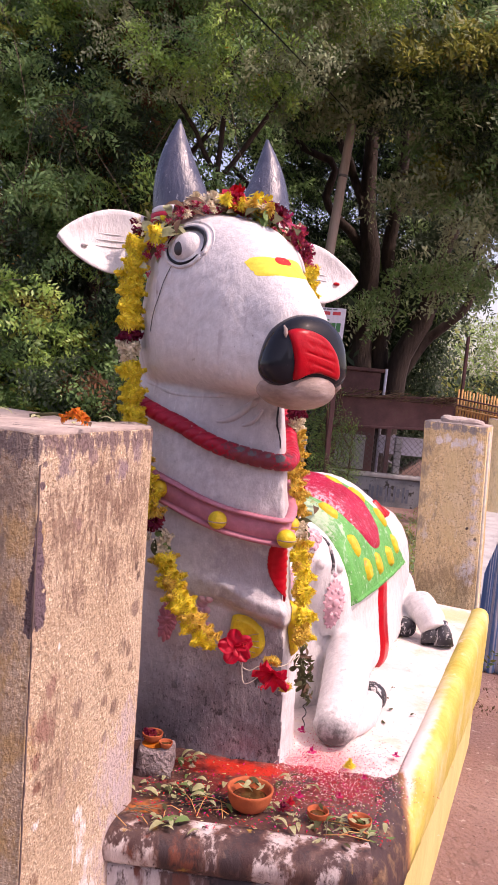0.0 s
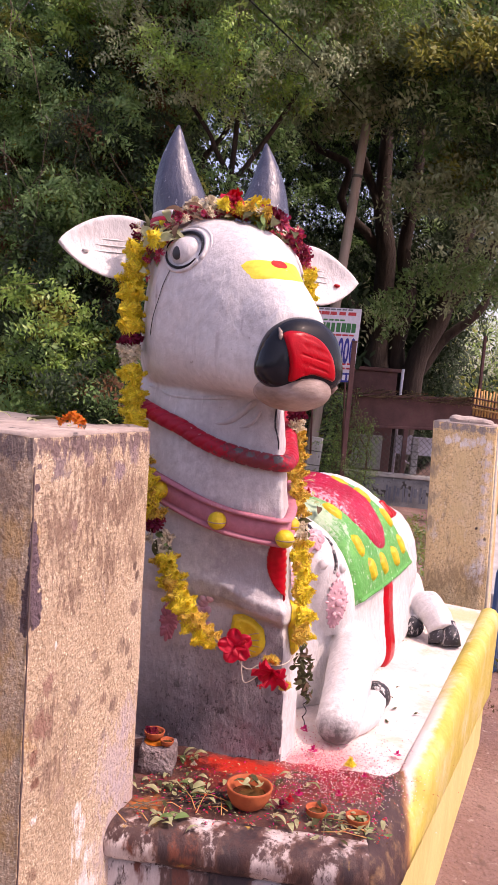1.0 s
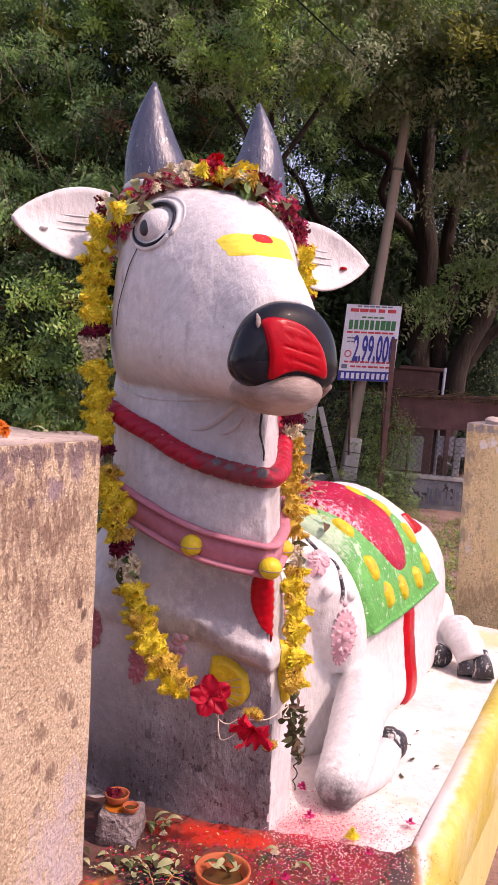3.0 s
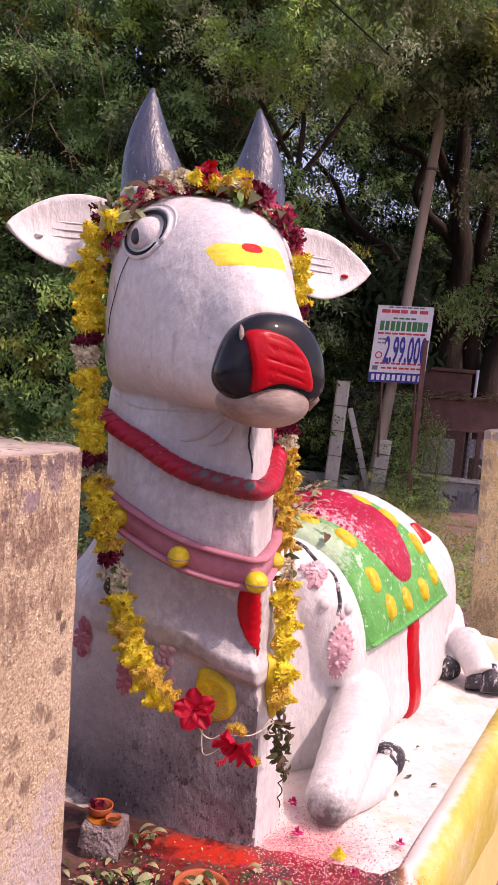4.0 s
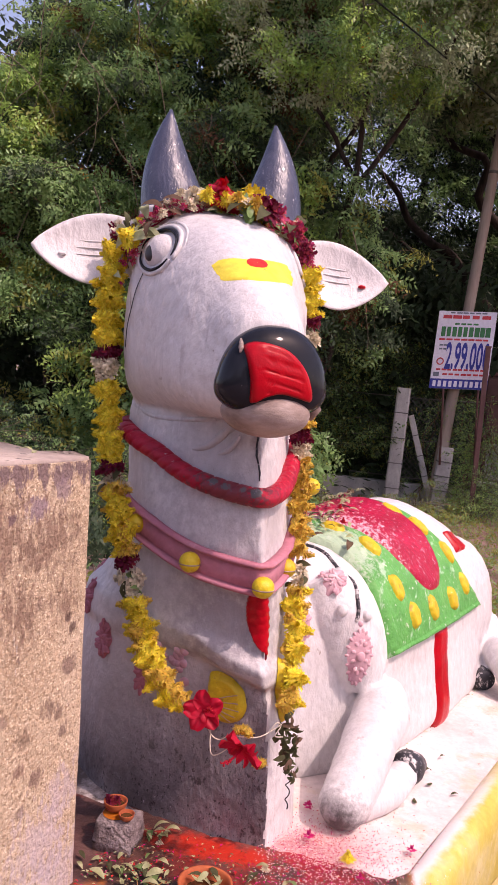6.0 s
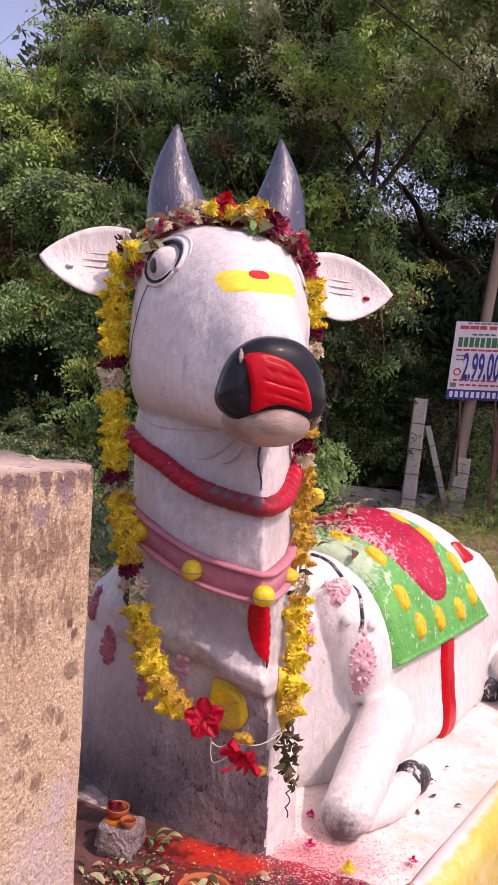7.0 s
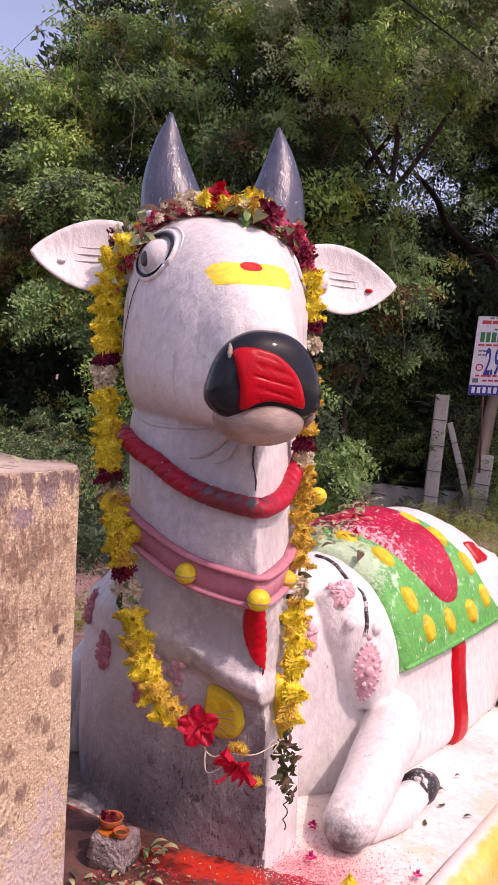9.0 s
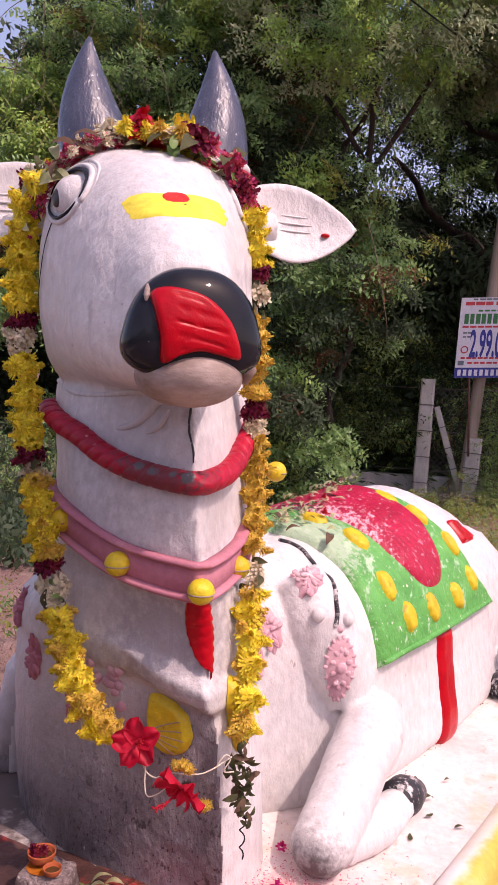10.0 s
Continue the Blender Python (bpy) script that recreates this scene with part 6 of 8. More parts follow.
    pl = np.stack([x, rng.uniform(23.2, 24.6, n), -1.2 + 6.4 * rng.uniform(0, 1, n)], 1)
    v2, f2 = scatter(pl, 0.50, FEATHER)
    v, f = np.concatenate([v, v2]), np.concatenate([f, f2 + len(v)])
    # scrub on the slope, shade again carried by the leaf colour
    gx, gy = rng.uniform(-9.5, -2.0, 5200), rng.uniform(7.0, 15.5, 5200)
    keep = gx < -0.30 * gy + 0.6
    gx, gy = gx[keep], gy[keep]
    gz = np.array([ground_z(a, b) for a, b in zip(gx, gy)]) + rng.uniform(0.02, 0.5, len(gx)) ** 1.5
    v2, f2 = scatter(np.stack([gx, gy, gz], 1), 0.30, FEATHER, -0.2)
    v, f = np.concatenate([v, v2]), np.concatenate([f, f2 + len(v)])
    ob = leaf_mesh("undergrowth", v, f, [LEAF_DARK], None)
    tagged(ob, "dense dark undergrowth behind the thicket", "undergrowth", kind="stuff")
    # shrubs that stand along the fence
    for label, lumps, n, mats, shares, size in (
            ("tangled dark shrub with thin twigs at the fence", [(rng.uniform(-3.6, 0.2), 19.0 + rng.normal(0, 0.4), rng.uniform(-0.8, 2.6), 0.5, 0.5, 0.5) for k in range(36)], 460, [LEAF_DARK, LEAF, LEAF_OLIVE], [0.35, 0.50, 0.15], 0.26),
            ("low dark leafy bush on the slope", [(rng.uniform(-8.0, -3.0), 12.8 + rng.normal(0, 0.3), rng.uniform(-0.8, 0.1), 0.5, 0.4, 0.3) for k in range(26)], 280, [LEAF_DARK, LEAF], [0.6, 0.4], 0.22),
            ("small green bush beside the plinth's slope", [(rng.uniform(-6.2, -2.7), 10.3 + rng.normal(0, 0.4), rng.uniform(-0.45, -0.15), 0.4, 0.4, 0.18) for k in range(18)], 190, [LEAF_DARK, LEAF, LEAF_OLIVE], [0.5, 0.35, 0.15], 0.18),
            ("green creeper clump climbing the wire fence", [(x, 17.75 + rng.normal(0, 0.12), z, 0.24, 0.12, 0.24) for x, z in ((rng.uniform(1.12, 1.60), -1.05 + 1.5 * rng.random() ** 1.5) for k in range(16))], 120, [LEAF, LEAF_BRIGHT, LEAF_DARK], [0.5, 0.3, 0.2], 0.13),
            ("low olive scrub at the foot of the fence", [(rng.uniform(-3.4, 0.6), 16.8 + rng.normal(0, 0.3), rng.uniform(-1.2, -0.8), 0.5, 0.4, 0.22) for k in range(16)], 170, [LEAF_OLIVE, LEAF], [0.6, 0.4], 0.16)):
        root = thing("shrub", label, "shrub", "shrubs along the fence")
        places, lines = twigs_and_leaves(in_lumps(n, lumps)[0], 10, 0.7, 0.05)
        twig_part(lines, 0.006, root, 1)
        v, f = scatter(places, size, FEATHER + BROAD)
        pick = np.searchsorted(np.cumsum(shares), np.clip(rng.uniform(0, 1, len(f)), 0, 0.999))
        tagged(leaf_mesh("foliage", v, f, mats, root, "small mixed green leaves", pick.astype(np.int32)), kind="stuff")
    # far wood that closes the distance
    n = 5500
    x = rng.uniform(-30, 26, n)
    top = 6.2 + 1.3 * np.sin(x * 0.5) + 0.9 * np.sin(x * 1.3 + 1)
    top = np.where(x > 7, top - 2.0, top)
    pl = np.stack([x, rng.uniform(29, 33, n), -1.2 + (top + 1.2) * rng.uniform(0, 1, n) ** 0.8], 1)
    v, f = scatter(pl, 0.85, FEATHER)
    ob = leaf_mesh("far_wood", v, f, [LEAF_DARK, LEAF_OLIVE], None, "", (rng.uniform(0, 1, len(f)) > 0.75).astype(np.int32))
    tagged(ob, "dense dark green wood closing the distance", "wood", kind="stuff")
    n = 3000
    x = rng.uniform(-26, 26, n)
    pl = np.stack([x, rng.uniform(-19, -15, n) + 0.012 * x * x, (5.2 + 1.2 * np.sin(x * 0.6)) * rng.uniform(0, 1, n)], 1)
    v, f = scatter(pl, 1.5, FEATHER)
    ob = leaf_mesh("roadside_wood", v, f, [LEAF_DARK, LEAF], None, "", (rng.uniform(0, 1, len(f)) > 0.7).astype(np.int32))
    tagged(ob, "dark green trees across the road, mirrored in the gloss paint", "trees", kind="stuff")
    n = 5200
    x = rng.uniform(6, 16, n)
    pl = np.stack([x, rng.uniform(34, 38, n), -1.2 + 6.4 * rng.uniform(0, 1, n)], 1)
    v, f = scatter(pl, 0.5, FEATHER)
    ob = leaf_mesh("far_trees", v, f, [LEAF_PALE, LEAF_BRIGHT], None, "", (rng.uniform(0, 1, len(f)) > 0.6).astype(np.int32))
    tagged(ob, "paler sunlit green trees far down the road", "trees", kind="stuff")


plant_trees()


def verge_growth():
    """Weeds, dry grass and litter on the slope down to the fence."""
    n = 9500
    y = rng.uniform(5.2, 17.5, n)
    x = rng.uniform(-7, 4.5, n) * (0.5 + y / 18)
    keep = np.array([noise.noise((a * 0.5, b * 0.5, 7)) > -0.15 for a, b in zip(x, y)])
    x, y = x[keep], y[keep]
    z = np.array([ground_z(a, b) for a, b in zip(x, y)])
    pl = np.stack([x, y, z + 0.03], 1)
    v, f = scatter(pl, 0.16, BROAD + FEATHER, -0.7)
    ob = leaf_mesh("weeds", v, f, [LEAF, LEAF_OLIVE], None, "", (rng.uniform(0, 1, len(f)) > 0.5).astype(np.int32))
    tagged(ob, "low green weeds on the slope by the fence", "weeds", kind="stuff")
    n = 14000
    y = rng.uniform(4.4, 17.0, n)
    x = rng.uniform(-7, 5, n) * (0.45 + y / 18)
    z = np.array([ground_z(a, b) for a, b in zip(x, y)])
    v, f = scatter(np.stack([x, y, z + 0.02], 1), 0.09, BROAD, 0.0)
    ob = leaf_mesh("leaf_litter", v, f, [LITTER], None)
    tagged(ob, "brown dry leaf litter on the soil", "litter", kind="stuff")


verge_growth()

# ---- along the fence ----
FENCE_Y = 18.3


def build_low_wall():
    root = thing("boundary_wall", "low weathered concrete boundary wall, partly painted pale blue", "wall", kind="structure")
    bm = bmesh.new()
    box(bm, (-14, FENCE_Y, -1.6), (1.45, FENCE_Y + 0.25, -0.56), None, 0.02)
    part("plain_stretch", bm, CONCRETE, root, "grey mossy concrete stretch", False)
    bm = bmesh.new()
    box(bm, (1.45, FENCE_Y - 0.01, -1.6), (6.5, FENCE_Y + 0.26, -0.44), None, 0.02)
    part("painted_stretch", bm, LOWWALL, root, "pale blue-grey painted stretch", False)
    bm = bmesh.new()
    box(bm, (1.4, FENCE_Y - 0.05, -0.44), (6.5, FENCE_Y + 0.3, -0.36), None, 0.015)
    part("coping", bm, CONCRETE, root, "", False)
    random.seed(3)
    x = 2.45
    for k in range(5):
        w = random.uniform(0.10, 0.17)
        bm = bmesh.new()
        box(bm, (x, FENCE_Y - 0.016, -0.98), (x + w * 0.35, FENCE_Y - 0.011, -0.62), None)
        box(bm, (x + w * 0.5, FENCE_Y - 0.016, -0.98 + 0.12 * (k % 2)), (x + w, FENCE_Y - 0.011, -0.66), None)
        part("painted_mark", bm, INK_GREY, root, "dark painted lettering bar", False)
        x += w + 0.06


build_low_wall()


def fence_post(x, y, z0, z1, w, lean=0.0, tilt=0.0, label="square grey concrete fence post behind weeds"):
    root = thing("fence_post", label, "post", "fence posts", at=(x, y, z0))
    root.rotation_euler = (tilt, lean, 0)
    bm = bmesh.new()
    h = z1 - z0
    rings = []
    for k in range(9):
        z = h * k / 8
        s = w / 2 * (1 - 0.06 * k / 8)
        rings.append([(a * s + 0.006 * noise.noise((a, b, z * 3 + x)), b * s, z) for a, b in ((-1, -0.8), (-0.8, -1), (0.8, -1), (1, -0.8), (1, 0.8), (0.8, 1), (-0.8, 1), (-1, 0.8))])
    loft(bm, rings, True)
    part("shaft", bm, CONCRETE, root, "", False)
    for k in range(4):
        bm = bmesh.new()
        z = h * (0.2 + 0.2 * k)
        box(bm, (-w * 0.53, -w * 0.53, z), (w * 0.53, w * 0.53, z + 0.02))
        part("wire_tie", bm, WIRE, root, "", False)
    return root


fence_post(-0.30, 18.0, -1.2, 1.515, 0.30, 0.024, 0.0, "pale square concrete fence post with wire ties")
fence_post(-1.03, 19.4, -1.2, 1.0, 0.27, 0.0, 0.0, "grey mossy concrete fence post in shade")
fence_post(0.65, 18.08, -1.2, 1.05, 0.13, -0.312, 0.0, "thin slanting concrete brace against the fence")
fence_post(0.67, 17.9, -1.2, 0.34, 0.33, 0.06, 0.0, "short leaning grey concrete stump")
fence_post(3.15, 19.2, -0.4, 0.45, 0.16, 0.0, 0.0, "dark narrow post under the steel panel")


def chain_link():
    root = thing("chain_link_fence", "rusty grey chain-link wire mesh between posts", "fence")
    for name, x0, x1, z0, z1 in (("mesh", -0.3, 1.35, -0.5, 1.35), ("mesh", 1.5, 4.4, -0.4, 0.55)):
        verts, faces = [], []
        step, w = 0.125, 0.007
        h = z1 - z0
        k = x0 - h
        while k < x1:
            for s in (1, -1):
                a = [k, z0] if s > 0 else [k, z1]
                b = [k + h, z1] if s > 0 else [k + h, z0]
                lo, hi = max(x0, k), min(x1, k + h)
                if hi - lo < 0.02:
                    continue
                za = a[1] + s * (lo - k)
                zb = a[1] + s * (hi - k)
                i = len(verts)
                y = FENCE_Y + 0.05 + 0.004 * s
                verts += [(lo, y, za - w), (hi, y, zb - w), (hi, y, zb + w), (lo, y, za + w), (lo, y + 0.01, za), (hi, y + 0.01, zb)]
                faces += [(i, i + 1, i + 2, i + 3), (i + 1, i, i + 4, i + 5), (i + 3, i + 2, i + 5, i + 4)]
            k += step
        ob = mesh_stuff(name, verts, faces, WIRE)
        ob.parent = root
        tagged(ob, kind="stuff")
    for z in (-0.42, 0.42, 1.33):
        bm = bmesh.new()
        tube(bm, [(-1.3, FENCE_Y + 0.04, z), (0.2, FENCE_Y + 0.04, z - 0.02), (1.4, FENCE_Y + 0.04, z)], 0.012, 5)
        part("line_wire", bm, WIRE, root)


chain_link()


def steel_panel():
    root = thing("steel_gate", "rusty brown steel panel gate with posts and wire mesh below", "gate")
    rise = Matrix(((1, 0, 0, 0), (0, 1, 0, 0), (0.053, 0, 1, -0.053 * 1.58), (0, 0, 0, 1)))   # the gate climbs towards the road
    bm = bmesh.new()
    box(bm, (1.58, 18.9, 0.62), (4.42, 18.98, 1.33), rise, 0.01)
    part("panel", bm, RUST, root, "flat rusty brown steel sheet", False)
    for z in (0.58, 1.30):
        bm = bmesh.new()
        box(bm, (1.54, 18.86, z), (4.44, 19.02, z + 0.06), rise, 0.015)
        part("rail", bm, RUST, root, "", False)
    for x, w in ((1.60, 0.08), (2.86, 0.10), (4.45, 0.06)):
        bm = bmesh.new()
        box(bm, (x - w / 2, 18.88, -1.2), (x + w / 2, 19.0, 1.37 if x < 2 else 0.66 if x < 4 else 2.95), None, 0.01)
        part("upright", bm, RUST, root, "", False)
    bm = bmesh.new()
    box(bm, (1.6, 19.4, -0.4), (2.4, 19.45, 0.42), None, 0.01)
    part("sheet", bm, CONCRETE, root, "pale grey sheet behind the mesh", False)
    bm = bmesh.new()
    box(bm, (2.75, 19.5, 0.02), (4.3, 19.55, 0.46), None, 0.01)
    part("sheet", bm, SIGNWHITE, root, "off-white board behind the mesh", False)
    bm = bmesh.new()
    tube(bm, [(3.15 + 0.30 * math.cos(a), 19.44, 0.15 + 0.34 * math.sin(a)) for a in (math.pi * 0.55 + math.pi * 0.9 * k / 16 for k in range(17))], 0.022, 6)
    part("hoop", bm, SIGNWHITE, root, "thin white curved tube")


steel_panel()


def shed():
    root = thing("shed", "small rusty red steel cabin behind the fence", "shed", at=(2.17, 21, -1.2))
    bm = bmesh.new()
    box(bm, (-0.55, -0.3, 0), (0.60, 0.3, 3.18), None, 0.02)
    part("wall", bm, RUST, root, "dark red steel sheet wall", False)
    bm = bmesh.new()
    box(bm, (-0.63, -0.4, 3.18), (0.68, 0.4, 3.27), None, 0.02)
    part("roof", bm, RUST, root, "", False)
    white = thing("stake", "slim white painted stake by the cabin", "stake", at=(2.74, 19.6, 1.0))
    bm = bmesh.new()
    tube(bm, [(0, 0, -2.1), (0, 0, 0.5), (0.01, 0, 1.05)], 0.035, 8)
    part("rod", bm, SIGNWHITE, white)


shed()


def iron_post():
    root = thing("iron_post", "thin rusty iron post standing before the sign", "post", at=(1.37, 17.5, -1.1))
    bm = bmesh.new()
    box(bm, (-0.05, -0.05, 0), (0.05, 0.05, 3.56), None, 0.012)
    part("shaft", bm, RUST, root, "", False)
    bm = bmesh.new()
    box(bm, (-0.06, -0.06, 3.56), (0.06, 0.06, 3.60), None, 0.01)
    part("cap", bm, RUST, root, "", False)


iron_post()


def sign_board():
    """A printed plot-sale board on two legs; only its price can be read."""
    w, h = 1.185, 1.62
    root = thing("sign_board", "white printed advertising board with a blue price", "sign", at=(0.888, 17.85, 2.395))
    root.rotation_euler = (radians(-4), radians(-2.5), radians(8))
    bm = bmesh.new()
    box(bm, (-w / 2, 0, -h / 2), (w / 2, 0.03, h / 2), None, 0.004)
    part("board", bm, SIGNWHITE, root, "white vinyl face", False)

    def bar(x0, z0, x1, z1, mat, name="printed_line"):
        bm = bmesh.new()
        box(bm, (x0 * w, -0.006, z0 * h), (x1 * w, -0.002, z1 * h))
        part(name, bm, mat, root, "", False)

    def words(x0, x1, zc, tall, n, mat, seed):
        r = random.Random(seed)
        x = x0
        for k in range(n):
            ww = (x1 - x0) / n * r.uniform(0.7, 0.92)
            bar(x, zc - tall / 2, x + ww, zc + tall / 2, mat)
            x += (x1 - x0) / n
    words(-0.30, 0.35, 0.478, 0.018, 6, INK_GREY, 1)
    words(-0.42, 0.42, 0.425, 0.045, 5, INK_RED, 2)
    words(-0.20, 0.22, 0.335, 0.022, 4, INK_GREEN, 3)
    words(-0.42, 0.44, 0.235, 0.125, 9, INK_GREEN, 4)
    words(-0.44, 0.44, 0.135, 0.024, 7, INK_RED, 5)
    words(-0.42, -0.27, 0.06, 0.02, 2, INK_GREY, 6)
    words(-0.42, -0.27, 0.01, 0.02, 2, INK_GREY, 7)
    words(-0.42, 0.44, -0.255, 0.024, 9, INK_RED, 8)
    words(-0.30, 0.44, -0.315, 0.024, 7, INK_RED, 9)
    bar(-0.46, -0.345, -0.36, -0.29, INK_GREY, "logo_patch")
    bar(-0.5, -0.5, 0.5, -0.375, INK_BLUE, "number_strip")
    r = random.Random(10)
    for k in range(10):
        x = -0.45 + 0.092 * k
        bm = bmesh.new()
        box(bm, (x * w, -0.010, -0.475 * h), ((x + 0.055) * w, -0.007, -0.40 * h))
        part("number_bar", bm, SIGNWHITE, root, "", False)
    bm = bmesh.new()
    tube(bm, [(-0.37 * w + 0.065 * math.cos(a), -0.006, -0.15 * h + 0.065 * math.sin(a)) for a in (2 * math.pi * k / 18 for k in range(19))], 0.012, 6)
    part("currency_mark", bm, INK_RED, root)
    # the price, one raised figure after another
    pen, figures = 0.0, []
    for ch in "2,99,000":
        cu = bpy.data.curves.new("figure", "FONT")
        cu.body, cu.size, cu.extrude, cu.offset = ch, 0.40, 0.003, 0.010
        tmp = new("figure_text", cu)
        me = bpy.data.meshes.new_from_object(tmp.evaluated_get(bpy.context.evaluated_depsgraph_get()))
        bpy.data.objects.remove(tmp)
        me.materials.clear()
        me.materials.append(INK_BLUE)
        lo, hi = min(v.co.x for v in me.vertices), max(v.co.x for v in me.vertices)
        figures.append((me, pen - lo))
        pen += hi - lo + 0.018
    k = 0.76 * w / pen
    for me, x in figures:
        fig = new("figure", me)
        fig.parent = root
        tagged(fig, "blue printed figure of the price")
        fig.matrix_local = Matrix.Translation((0.09 * w - 0.38 * w + k * x, -0.006, -0.07 * h - 0.27)) @ Matrix.Rotation(radians(90), 4, "X") @ Matrix.Diagonal((k, 1.9, 1, 1))
    for x in (-0.30, 0.30):
        bm = bmesh.new()
        tube(bm, [(x * w, 0.05, -h / 2 - 1.6), (x * w, 0.05, h / 2 - 0.1)], 0.022, 8)
        part("leg", bm, RUST, root)
    # the board hangs out of square
    skew = Matrix(((1, 0, 0.09, 0), (0, 1, 0, 0), (0, 0, 1, 0), (0, 0, 0, 1)))
    for ob in root.children:
        if ob.type == "MESH" and not ob.name.startswith("leg"):
            ob.data.transform(ob.matrix_basis.inverted() @ skew @ ob.matrix_basis)


sign_board()


def utility_pole():
    root = thing("utility_pole", "leaning weathered grey timber utility pole", "pole", at=(0, 0, 0))
    bm = bmesh.new()
    path = [(0.55, 18.1, -1.4), (0.90, 18.1, 3.03), (1.215, 18.1, 7.20)]
    tube(bm, smooth_loop(path, 14, False), [0.135 - 0.003 * k for k in range(14)], 14)
    part("shaft", bm, POLE, root)
    bm = bmesh.new()
    tube(bm, [(1.130, 18.1, 6.06), (1.135, 18.1, 6.12)], 0.105, 14)
    part("band", bm, WIRE, root, "dark iron band")
    wire = thing("overhead_cable", "black overhead cable sagging through the trees", "cable")
    bm = bmesh.new()
    a, b = np.array([1.21, 18.0, 7.32]), np.array([-4.25, -2.0, 3.55])
    pts = []
    for k in range(40):
        u = k / 39
        p = a + (b - a) * u
        p[2] += 0.30 * math.sin(math.pi * u)
        pts.append(p)
    tube(bm, pts, 0.013, 6)
    part("strand", bm, BLACK, wire)


utility_pole()


def creeper():
    """Vines and tendrils over the fence by the gate."""
    root = thing("creeper", "green creeper hanging on the wire fence", "creeper")
    pl, lines = [], []
    for k in range(46):
        x = rng.uniform(0.3, 2.0)
        z = rng.uniform(0.6, 1.5) if x > 1.4 else rng.uniform(-0.6, 1.5)
        line = [np.array([x, 18.15, z])]
        for j in range(7):
            line.append(line[-1] + np.array([rng.normal(0, 0.07), rng.normal(0, 0.03), -0.17 + rng.normal(0, 0.05)]))
        lines.append(line)
        for q in line:
            for m in range(2):
                pl.append(q + rng.normal(0, 0.06, 3))
    for k in range(40):
        x = rng.uniform(0.6, 4.3)
        a = np.array([x, 18.6 + rng.normal(0, 0.1), 1.34])
        lines.append([a + np.array([0.18 * math.sin(j * 1.1 + k) + 0.12 * j - 0.3, rng.normal(0, 0.04), 0.10 * math.sin(j * 0.9 + k) + 0.08]) for j in range(6)])
    bm = bmesh.new()
    for line in lines:
        tube(bm, line, 0.010, 4, 0, False)
    tagged(part("vine_growth", bm, LITTER, root, "dry brown tendrils"), kind="stuff")
    pl = np.concatenate([np.array(pl), np.stack([rng.normal(1.12, 0.16, 420), rng.normal(17.95, 0.05, 420), rng.uniform(-0.9, 1.45, 420)], 1), np.stack([rng.uniform(1.4, 2.1, 160), rng.normal(18.1, 0.05, 160), rng.uniform(-0.5, 0.9, 160)], 1)])
    v, f = scatter(pl, 0.17, BROAD, 0.8)
    tagged(leaf_mesh("foliage", v, f, [LEAF, LEAF_BRIGHT], root, "", (rng.uniform(0, 1, len(f)) > 0.7).astype(np.int32)), kind="stuff")
    v, f = scatter(np.stack([rng.uniform(0.5, 4.4, 260), rng.normal(18.7, 0.12, 260), rng.uniform(1.3, 1.55, 260)], 1), 0.10, BROAD, 0.2)
    tagged(leaf_mesh("dry_foliage", v, f, [LEAF_OLIVE, LITTER], root, "yellowing leaves on the top rail", (rng.uniform(0, 1, len(f)) > 0.5).astype(np.int32)), kind="stuff")


creeper()


